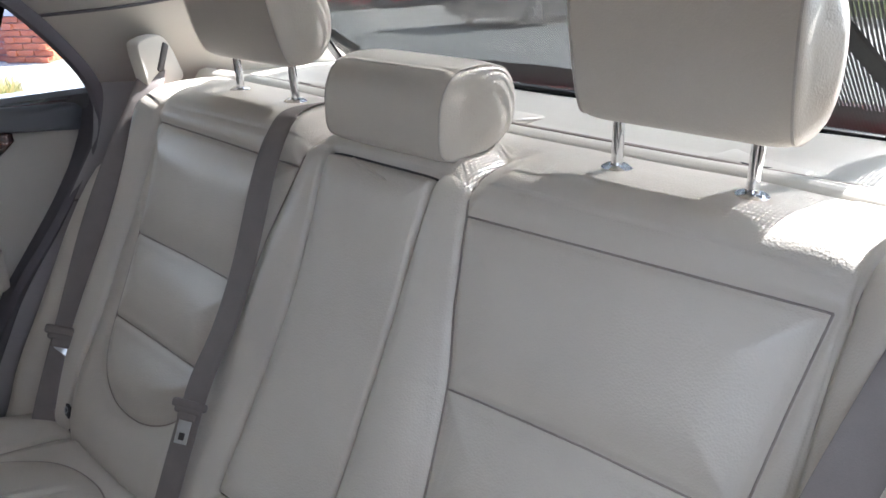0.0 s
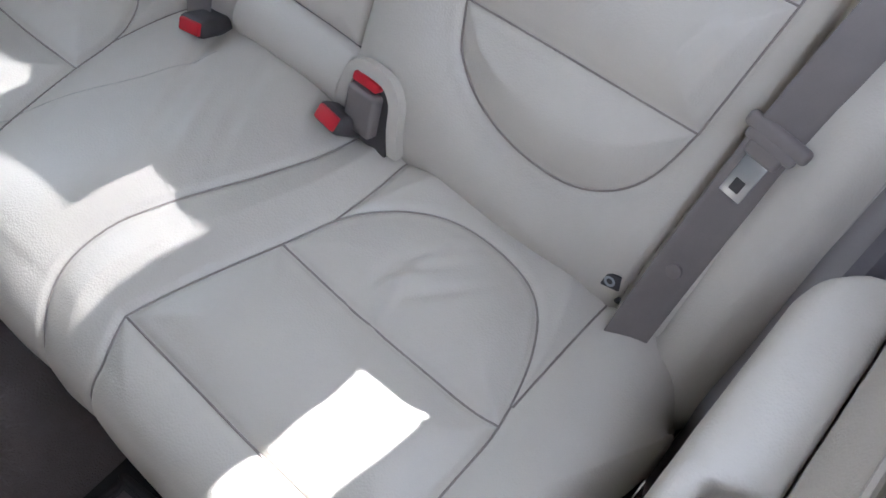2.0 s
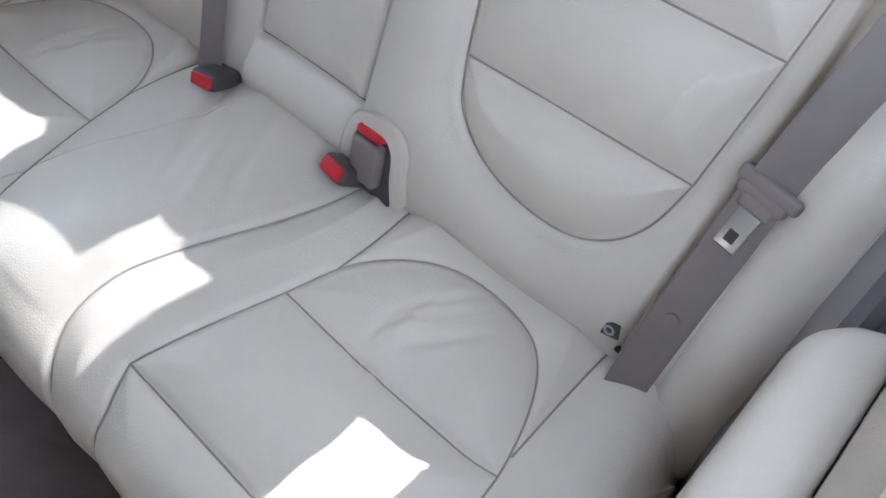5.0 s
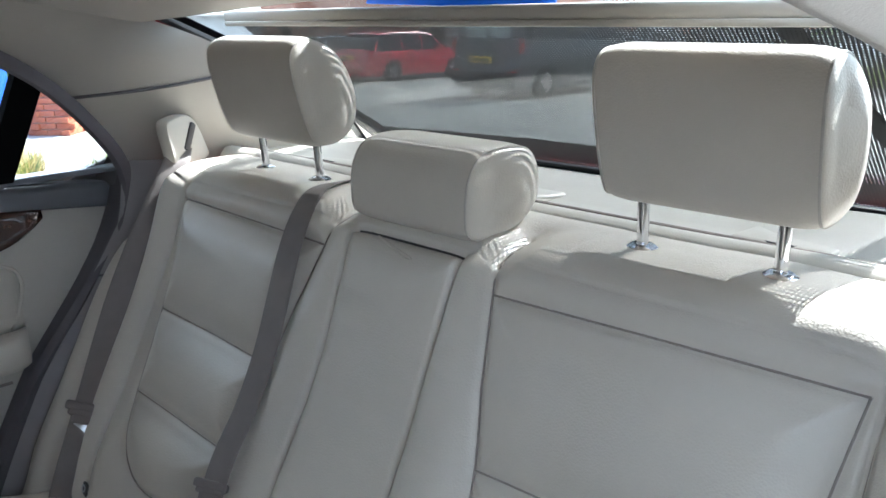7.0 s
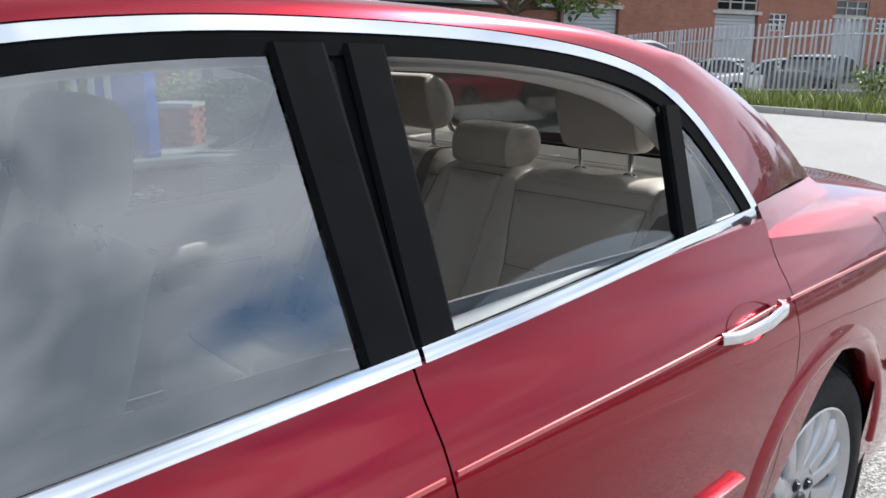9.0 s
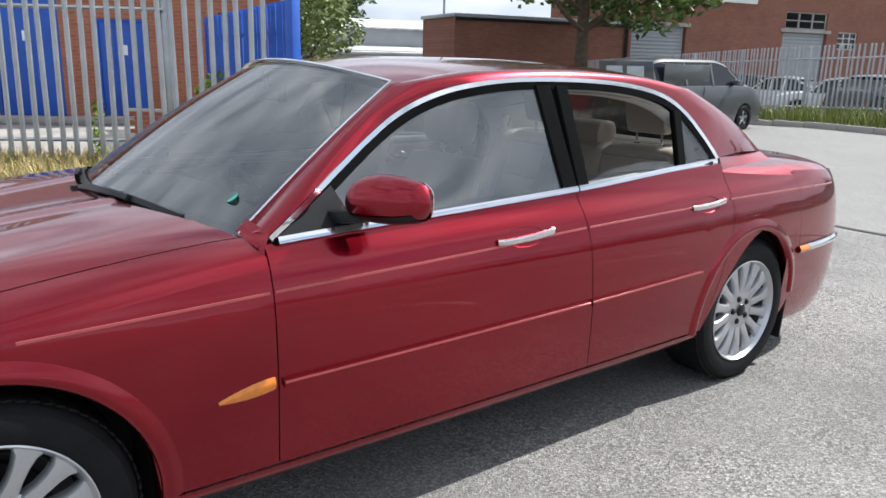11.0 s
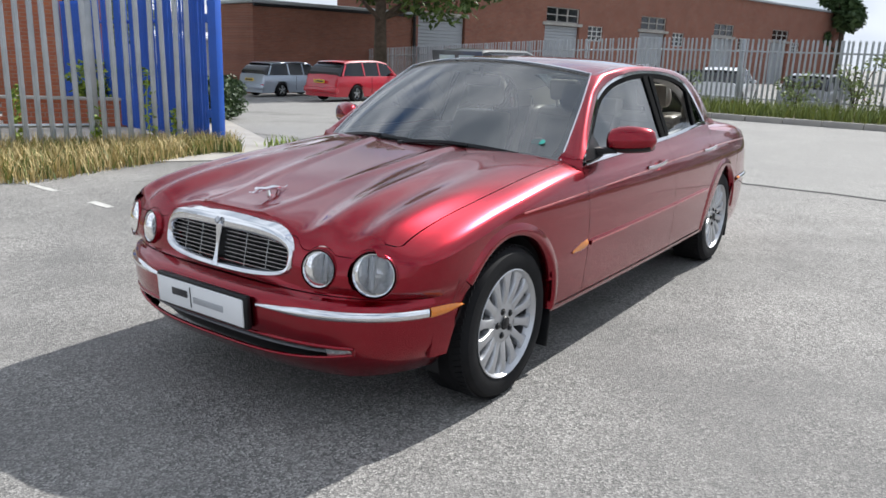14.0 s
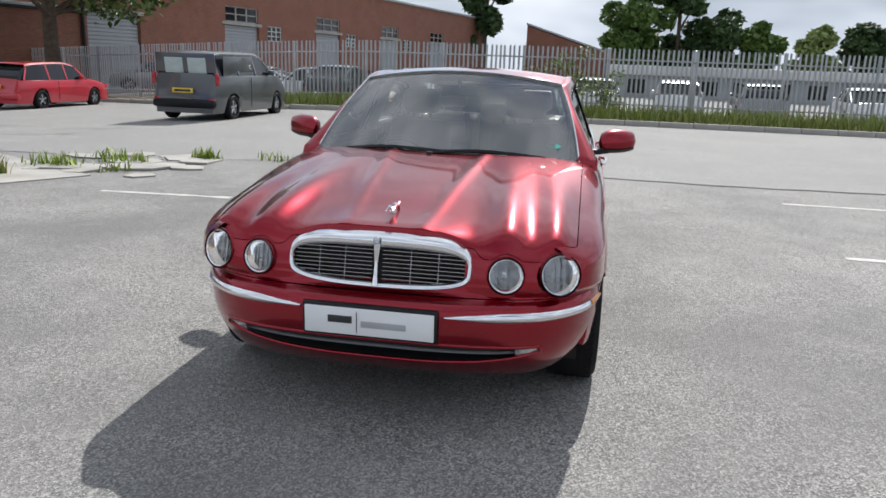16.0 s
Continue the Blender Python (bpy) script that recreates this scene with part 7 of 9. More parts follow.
def padded(name, prof, xs, ns, relief, mat, s0=0.0, s1=None, warp=None):
    """A padded surface: the profile swept along x, raised by relief(x, s)."""
    s1 = prof.s[-1] if s1 is None else s1
    S = np.linspace(s0, s1, ns)
    X, SS = np.meshgrid(np.asarray(xs), S, indexing="ij")
    d = relief(X, SS)
    y, z, ny2, nz2 = prof.at(SS)
    if warp is not None:
        y = y + warp(X, SS)
    V = np.stack([X, y + ny2 * d, z + nz2 * d], -1).reshape(-1, 3)
    n, m = len(xs), ns
    i, j = np.meshgrid(np.arange(n - 1), np.arange(m - 1), indexing="ij")
    a = (i * m + j).ravel()
    F = np.stack([a, a + m, a + m + 1, a + 1], 1)
    me = bpy.data.meshes.new(name)
    me.from_pydata(V.tolist(), [], F.tolist())
    me.materials.append(mat)
    me.shade_smooth()
    return me


def bumps(X, S, seed, scale, amp):
    """Soft uneven creasing of worn leather."""
    r = np.random.RandomState(seed)
    out = np.zeros_like(X)
    for _ in range(14):
        a, f = r.uniform(0, 6.28), r.uniform(0.6, 1.6) * scale
        out += np.sin((X * np.cos(a) + S * np.sin(a)) * f + r.uniform(0, 6.28))
    return out * amp / 5


back_prof = Profile([(-0.985, 0.40), (-1.045, 0.50), (-1.078, 0.58), (-1.140, 0.69), (-1.205, 0.81), (-1.250, 0.91), (-1.283, 1.0), (-1.300, 1.016), (-1.330, 1.026), (-1.38, 1.028), (-1.44, 1.022), (-1.47, 0.995)])
bz = back_prof.s_of_z


SHIFT = 0.023                         # the bench stands a little towards the car's left


def fold(X):
    """Distance across the bench from its middle, as on its left half."""
    return np.where(X < -SHIFT / 2, -X, X + SHIFT)


def both_sides(line):
    return [[(x, bz(z)) for x, z in line], [(-x - SHIFT, bz(z)) for x, z in line]]


U_LINE = smooth_line([(-0.222, 0.705), (-0.229, 0.672), (-0.243, 0.638), (-0.287, 0.604), (-0.350, 0.585), (-0.420, 0.585), (-0.471, 0.606), (-0.502, 0.642), (-0.518, 0.695)])
back_seams = []
for ln in ([(-0.164, 0.992), (-0.36, 0.996), (-0.555, 0.999)], smooth_line([(-0.164, 0.992), (-0.187, 0.891), (-0.206, 0.812), (-0.222, 0.705)], 20), U_LINE,
           smooth_line([(-0.518, 0.695), (-0.534, 0.82), (-0.544, 0.915), (-0.555, 0.999)], 20), [(-0.205, 0.814), (-0.38, 0.819), (-0.534, 0.820)], [(-0.226, 0.690), (-0.38, 0.692), (-0.518, 0.694)],
           [(-0.164, 0.992), (-0.154, 1.020), (-0.150, 1.036)]):
    back_seams += both_sides(ln)
back_splits = []
for ln in (smooth_line([(-0.108, 1.014), (-0.104, 0.90), (-0.104, 0.80), (-0.108, 0.68), (-0.112, 0.585)], 20), smooth_line([(-0.570, 1.036), (-0.566, 0.95), (-0.566, 0.80), (-0.552, 0.66), (-0.538, 0.50)], 20)):
    back_splits += both_sides(ln)
back_splits += [[(-0.108, bz(1.014)), (0.085, bz(1.014))], [(-0.112, bz(0.584)), (0.089, bz(0.584))]]


def back_relief(X, S):
    d1 = np.min([seg_distance(X, S, l) for l in back_seams], axis=0)
    d2 = np.min([seg_distance(X, S, l) for l in back_splits], axis=0)
    d = 0.019 * (1 - np.exp(-(d1 / 0.034) ** 2)) - 0.0055 * np.exp(-(d1 / 0.0055) ** 2)
    d += 0.010 * (1 - np.exp(-(d2 / 0.020) ** 2)) - 0.014 * np.exp(-(d2 / 0.0032) ** 2)
    ax = fold(X)
    d -= 0.10 * np.clip((ax - 0.595) / 0.07, 0, 1.2) ** 2.0
    d -= 0.035 * np.clip((bz(0.525) - S) / 0.06, 0, 1.5) ** 2
    mid = np.exp(-((ax - 0.165) / 0.05) ** 2) * np.clip((bz(0.99) - S) / 0.1, 0, 1)
    d += 0.012 * mid
    low = np.clip((bz(0.585) - S) / 0.06, 0, 1)
    d += 0.018 * low * (ax < 0.112) * np.exp(-((S - bz(0.545)) / 0.035) ** 2)
    inside = (ax > 0.24) & (ax < 0.52)
    d += bumps(X, S, 3, 26.0, 0.0011) * inside
    # creases at the outer corner of the middle panel
    for k in range(4):
        cx = 0.470 + 0.016 * k
        d += 0.0032 * np.exp(-((ax - cx - 0.25 * (S - bz(0.76))) / 0.006) ** 2) * np.exp(-((S - bz(0.755)) / 0.045) ** 2) * (1 if k % 2 == 0 else -0.8) * (X < 0)
    return d


seat = part("rear_seat", padded("rear_backrest", back_prof, np.linspace(-0.672, 0.649, 460), 250, back_relief, CREAM), saloon, "cream leather rear bench seat with stitched panels")
cush_prof = Profile([(-1.10, 0.470), (-1.03, 0.500), (-0.95, 0.520), (-0.82, 0.543), (-0.69, 0.556), (-0.622, 0.550), (-0.578, 0.525), (-0.560, 0.48), (-0.562, 0.42), (-0.585, 0.34), (-0.60, 0.26)], side=-1)
cy = cush_prof.s_of_y


def cush_both(line):
    return [[(x, cy(y)) for x, y in line], [(-x - SHIFT, cy(y)) for x, y in line]]


cush_seams = []
for ln in (smooth_line([(-0.165, -0.652), (-0.190, -0.745), (-0.213, -0.828), (-0.228, -0.892), (-0.245, -0.930), (-0.277, -0.968), (-0.323, -0.996), (-0.379, -1.004), (-0.438, -0.994), (-0.48, -0.966), (-0.513, -0.908), (-0.535, -0.822), (-0.538, -0.74), (-0.539, -0.650)], 70),
           [(-0.165, -0.652), (-0.36, -0.649), (-0.539, -0.649)], [(-0.213, -0.829), (-0.35, -0.826), (-0.535, -0.822)], smooth_line([(-0.532, -0.850), (-0.531, -0.945), (-0.531, -1.045)], 12),
           smooth_line([(-0.229, -0.895), (-0.228, -0.97), (-0.219, -1.055)], 12)):
    cush_seams += cush_both(ln)
s_end = float(cush_prof.s[-1])
for sg in (1, -1):
    def across(x):
        return -x if sg < 0 else x - SHIFT
    cush_seams.append([(across(0.165), cy(-0.652)), (across(0.185), cy(-0.60)), (across(0.195), s_end)])
    cush_seams.append([(across(0.539), cy(-0.650)), (across(0.555), cy(-0.605)), (across(0.56), s_end)])
cush_seams.append([(x, cy(y)) for x, y in smooth_line([(-0.152, -1.04), (-0.146, -0.965), (-0.122, -0.88), (-0.090, -0.79), (-0.066, -0.70), (-0.070, -0.63), (-0.100, -0.575)], 30)] + [(-0.112, s_end)])
CUSH_FAINT = [(x, cy(y)) for x, y in smooth_line([(0.070, -0.965), (0.092, -0.874), (0.125, -0.80), (0.160, -0.722), (0.168, -0.66)], 20)]


def cush_relief(X, S):
    d1 = np.min([seg_distance(X, S, l) for l in cush_seams], axis=0)
    d = 0.015 * (1 - 0.75 * np.clip((S - cy(-0.63)) / 0.06, 0, 1)) * (1 - np.exp(-(d1 / 0.036) ** 2)) - 0.0060 * np.exp(-(d1 / 0.0055) ** 2)
    ax = fold(X)
    d -= 0.035 * np.clip((ax - 0.575) / 0.11, 0, 1.3) ** 2.0
    d -= 0.012 * np.clip((cy(-1.01) - S) / 0.06, 0, 1.5) ** 2
    d += 0.012 * np.exp(-(ax / 0.10) ** 4) * np.clip((cy(-0.62) - S) / 0.1, 0, 1)
    d -= 0.05 * np.clip((ax - 0.618) / 0.05, 0, 1) ** 2.5 + 0.20 * np.clip((ax - 0.670) / 0.018, 0, 1) ** 1.5
    d -= 0.030 * np.clip((ax - 0.53) / 0.14, 0, 1.2) ** 2 * np.clip((S - cy(-0.72)) / 0.12, 0, 1)
    ins = np.exp(-((ax - 0.35) / 0.15) ** 4)
    d -= 0.012 * np.exp(-((ax - 0.34) / 0.14) ** 2 - ((S - cy(-0.86)) / 0.12) ** 2)
    d += bumps(X, S, 5, 24.0, 0.0014) * ins
    # sat-in creases near the back of each place
    r = np.random.RandomState(4)
    for cx in (-0.36, 0.36):
        for k in range(7):
            a = r.uniform(0.9, 1.8)
            ox, oy = cx + r.uniform(-0.06, 0.06), cy(-0.90) + r.uniform(-0.035, 0.04)
            u = (X - ox) * math.cos(a) + (S - oy) * math.sin(a)
            w = -(X - ox) * math.sin(a) + (S - oy) * math.cos(a)
            d += r.choice((-1, 1)) * 0.0058 * np.exp(-(w / 0.008) ** 2 - (u / 0.042) ** 2)
    for k in range(6):
        ox, oy = r.uniform(-0.11, 0.11), cy(-0.93) + r.uniform(-0.09, 0.08)
        d += r.choice((-1, 1)) * 0.0042 * np.exp(-((X - ox + 0.5 * (S - oy)) / 0.012) ** 2 - ((S - oy) / 0.05) ** 2)
    return d


def cush_warp(X, S):
    """Rounds the cushion's front corners in plan."""
    ax = fold(X)
    return -0.235 * np.clip((ax - 0.47) / 0.20, 0, 1.08) ** 2.7 * np.clip((S - cy(-0.98)) / 0.26, 0, 1)


part("cushion", padded("cushion", cush_prof, np.linspace(-0.688, 0.665, 460), 230, cush_relief, CREAM, warp=cush_warp), seat, "cream leather seat cushion with sat-in creases")

# seams: thin threads in the grooves
def thread(lines, prof, relief, name, warp=None, rad=0.0013, lift=0.0006, mat=SEAM):
    b = Build()
    for ln in lines:
        L2 = np.array(ln)
        seg = np.r_[0, np.cumsum(np.hypot(*np.diff(L2, axis=0).T))]
        t = np.linspace(0, seg[-1], max(6, int(seg[-1] / 0.012)))
        X, S = np.interp(t, seg, L2[:, 0]), np.interp(t, seg, L2[:, 1])
        d = relief(X, S) + lift
        y, z, ny2, nz2 = prof.at(S)
        if warp is not None:
            y = y + warp(X, S)
        b.tube(np.stack([X, y + ny2 * d, z + nz2 * d], -1).tolist(), rad, 5)
    return b.mesh(name, mat)


for ln in back_seams:
    part("stitching", thread([ln], back_prof, back_relief, "stitching"), seat, "stitched seam")
for ln in cush_seams:
    part("stitching", thread([ln], cush_prof, cush_relief, "stitching", cush_warp), seat, "stitched seam")
part("stitching", thread([CUSH_FAINT], cush_prof, cush_relief, "stitching", cush_warp, 0.0010, 0.0, CREAMSTITCH), seat, "faint stitched seam")
# slits round the armrest: dark tubes stand in for the shade inside them
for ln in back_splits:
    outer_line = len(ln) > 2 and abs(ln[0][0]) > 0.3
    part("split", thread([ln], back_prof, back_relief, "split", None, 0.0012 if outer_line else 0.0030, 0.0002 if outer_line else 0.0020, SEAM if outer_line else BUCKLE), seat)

# crease of cushion and backrest: its shade drawn as a dark tube
for x0, x1 in ((-0.60, -0.235), (-0.10, 0.10), (0.235, 0.60)):
    part("joint", Build().tube([(x, -1.040 + 0.002 * math.sin(40 * x), 0.503) for x in steps(x0, x1, 24)], 0.004, 6).mesh("joint", BUCKLE), seat)

# pull loop of the armrest
b = Build()
b.tube(spline([(0.035, -1.283, 1.018), (0.012, -1.276, 1.016), (-0.022, -1.268, 1.011), (-0.038, -1.266, 1.008), (-0.030, -1.270, 1.003), (0.0, -1.279, 1.006)], 16), 0.005, 8, flat=(0.009, 0.0022), up=(0, 0.3, 1))
part("pull_loop", b.mesh("pull_loop", CREAM), seat)


# ---- headrests ----
def headrest(xc, half, prof, name_label, posts):
    """A box-like pad: a flat stitched front, sides that bulge a little beyond the piping."""
    n = 36
    P = np.array([[p.x, p.y] for p in spline([(y, z, 0) for y, z in prof], 48, closed=True)])
    c = P.mean(0)

    def ring(t, grow=1.0):
        a = abs(t)
        k = (1 - min(1.0, max(0.0, (a - 0.86) / 0.14)) ** 2.2) ** 0.5
        ky, kz = 0.30 + 0.70 * k, (0.42 + 0.58 * k) * (1 - 0.05 * min(1.0, max(0.0, (a - 0.62) / 0.24)) ** 2.5)
        tuck = 1.0 - 0.012 * math.exp(-((a - 0.86) / 0.025) ** 2)
        out = []
        for y, z in P:
            back = min(1.0, max(0.0, (c[0] + 0.03 - y) / 0.07))
            side = 1.0 - (0.10 - 0.10 * back) * max(0.0, (a - 0.86) / 0.14)
            out.append((xc + half * t * side, c[0] + (y - c[0]) * ky * tuck * grow, c[1] + (z - c[1]) * kz * tuck * grow))
        return out
    b = Build()
    pts = []
    for i in range(n + 1):
        t = 2 * i / n - 1
        t = math.copysign(1 - (1 - abs(t)) ** 1.7, t)
        pts += ring(t)
    b.grid(pts, n + 1, 48, wrap_v=True, flip=False)
    b.f += [tuple(range(47, -1, -1)), tuple(range(n * 48, (n + 1) * 48))]
    h = part("headrest", b.mesh("headrest", CREAM, 80), seat, name_label)
    for s in (1, -1):
        part("piping", Build().tube(ring(s * 0.862, 1.004), 0.0013, 5, closed=True).mesh("piping", CREAMSTITCH), h)
        part("stitching", Build().tube(ring(s * 0.885, 1.005), 0.0009, 5, closed=True).mesh("stitching", CREAMSTITCH), h)
    for px in posts:
        b = Build().tube([(px, -1.376, 1.03), (px, -1.368, 1.135)], 0.0066, 12)
        part("post", b.mesh("post", CHROME), seat, "chrome headrest post")
        b = Build().lathe([(0.007, 0.008), (0.012, 0.008), (0.018, 0.004), (0.022, 0.0), (0.022, -0.012)], 24, pose(px, -1.373, 1.0525))
        part("collar", b.mesh("collar", CHROME), seat)
    return h


OUTER = [(-1.330, 1.132), (-1.314, 1.180), (-1.302, 1.240), (-1.312, 1.268), (-1.345, 1.274), (-1.388, 1.250), (-1.416, 1.20), (-1.418, 1.150), (-1.392, 1.118), (-1.348, 1.112)]
CENTRE = [(-1.285, 1.062), (-1.279, 1.095), (-1.284, 1.132), (-1.305, 1.158), (-1.350, 1.166), (-1.395, 1.158), (-1.417, 1.125), (-1.412, 1.085), (-1.372, 1.058), (-1.318, 1.050)]
headrest(-0.3735, 0.126, OUTER, "cream leather headrest on chrome posts", (-0.294, -0.443))
headrest(0.3480, 0.128, OUTER, "cream leather headrest on chrome posts", (0.272, 0.420))
headrest(-0.0160, 0.116, [(y, z - 0.012) for y, z in CENTRE], "low cream leather centre headrest", ())

# ---- parcel shelf and rear blind ----
b = Build()
pts = []
for x in steps(-0.66, 0.66, 50):
    for k, (y, z) in enumerate(((-1.425, 1.010), (-1.43, 1.045), (-1.442, 1.058), (-1.458, 1.060), (-1.475, 1.050), (-1.49, 1.043), (-1.55, 1.046), (-1.64, 1.049), (-1.72, 1.050), (-1.79, 1.044), (-1.88, 1.000))):
        bulge = 0.02 * math.exp(-((abs(x) - 0.47) / 0.10) ** 2) * math.exp(-((y + 1.60) / 0.10) ** 2)
        pts.append((x, y, z + bulge - 0.025 * max(0, abs(x) - 0.55) / 0.1 * 0))
b.grid(pts, 51, 11, flip=True)
shelf = part("parcel_shelf", b.mesh("parcel_shelf", CREAM_TRIM, 60), saloon, "cream parcel shelf with a padded front roll")
b = Build()
b.tube([(x, -1.468, 1.0585) for x in steps(-0.64, 0.64, 60)], 0.0022, 5)
b.tube([(x, -1.488, 1.0485) for x in steps(-0.64, 0.64, 60)], 0.0018, 5)
part("piping", b.mesh("piping", SEAM), shelf)
for x in (-0.40, 0.40, 0.0):
    f = part("anchor_cover", Build().box((0.12, 0.09, 0.014), pose(x, -1.535, 1.046, 4, 0, 0), 0.012, 3).mesh("anchor_cover", CREAM_TRIM), shelf, "hinged anchor cover")
    part("finger_notch", Build().lathe([(0.001, 0.0), (0.022, 0.0005), (0.024, -0.002)], 18, pose(x, -1.50, 1.0545, 4, 0, 0) @ Matrix.Diagonal((1, 0.4, 1, 1))).mesh("finger_notch", BUCKLE), f)


def mesh_cloth(name, pitch):
    m, t, bs = nodes_of(name)
    bs.inputs["Base Color"].default_value, bs.inputs["Roughness"].default_value = (0.040, 0.041, 0.043, 1), 0.8
    co = t.nodes.new("ShaderNodeTexCoord")
    sp = t.nodes.new("ShaderNodeSeparateXYZ")
    t.links.new(co.outputs["UV"], sp.inputs[0])
    waves = []
    for ax in ("X", "Y"):
        mu = t.nodes.new("ShaderNodeMath")
        mu.operation = "MULTIPLY"
        mu.inputs[1].default_value = 2 * math.pi / pitch
        t.links.new(sp.outputs[ax], mu.inputs[0])
        si = t.nodes.new("ShaderNodeMath")
        si.operation = "SINE"
        t.links.new(mu.outputs[0], si.inputs[0])
        waves.append(si)
    pr = t.nodes.new("ShaderNodeMath")
    pr.operation = "ADD"
    t.links.new(waves[0].outputs[0], pr.inputs[0])
    t.links.new(waves[1].outputs[0], pr.inputs[1])
    gt = t.nodes.new("ShaderNodeMath")
    gt.operation = "LESS_THAN"
    gt.inputs[1].default_value = 1.36
    t.links.new(pr.outputs[0], gt.inputs[0])
    t.links.new(gt.outputs[0], bs.inputs["Alpha"])
    return m


BLINDMESH = mesh_cloth("blind_mesh", 0.0045)
bar_y, bar_z = -1.392, 1.305
b = Build()
na, nb2 = 40, 12
pts, uvs = [], []
for i in range(na + 1):
    for j in range(nb2 + 1):
        v = j / nb2
        x = lerp(lerp(-0.495, -0.560, v), lerp(0.500, 0.560, v), i / na)
        y = lerp(bar_y - 0.004, -1.745, v)
        z = lerp(bar_z - 0.012, 1.058, v) - 0.004 * math.sin(math.pi * v)
        pts.append((x, y, z))
        uvs.append((x, v * 0.48))
b.grid(pts, na + 1, nb2 + 1)
me = b.mesh("blind_cloth", BLINDMESH)
uv = me.uv_layers.new(name="UVMap")
for lp in me.loops:
    uv.data[lp.index].uv = uvs[lp.vertex_index]
blind = part("rear_blind", me, saloon, "black mesh rear window blind pulled up")
b = Build().box((1.07, 0.018, 0.020), pose(0, bar_y, bar_z), 0.006, 3).box((1.05, 0.014, 0.008), pose(0, bar_y + 0.006, bar_z - 0.012), 0.003)
part("blind_bar", b.mesh("blind_bar", CREAM_TRIM), blind, "cream blind bar")
for x in (-0.40, 0.40):
    b = Build().tube([(x, bar_y - 0.008, bar_z - 0.005), (x * 1.36, -1.700, 1.062)], 0.006, 6, flat=(0.013, 0.003), up=(1, 0, 0))
    part("blind_arm", b.mesh("blind_arm", BLACK), blind)
part("paper_strip", Build().box((0.33, 0.002, 0.034), pose(0.024, bar_y - 0.022, bar_z + 0.026, 18, -2, 0), 0.0006).mesh("paper_strip", plain("blue_card", (0.015, 0.12, 0.62), 0.5, 0, 0.05, 20.0)), blind, "bright blue card tucked behind the blind bar")
part("blind_slot", Build().box((1.06, 0.022, 0.010), pose(0, -1.745, 1.053), 0.004).mesh("blind_slot", BLACK), blind)

# ---- roof lining and pillar trims ----
b = Build()
pts = []
for t in steps(0, 1, 24):
    for k in range(31):
        u = k / 15 - 1
        ye, yc = lerp(0.22, RG_TOP_Y + 0.006, t), lerp(0.33, RG_TOP_Y - 0.095, t)
        y = lerp(yc, ye, u ** 4 if t > 0.5 else u * u)
        pts.append((u * 0.615, y, lerp(ROOF_Z(yc), ROOF_EZ(ye) - 0.004, abs(u) ** 2.3) - 0.034))
b.grid(pts, 25, 31, flip=True)
part("roof_lining", b.mesh("roof_lining", ROOFLINING, 60), saloon, "cream cloth roof lining")
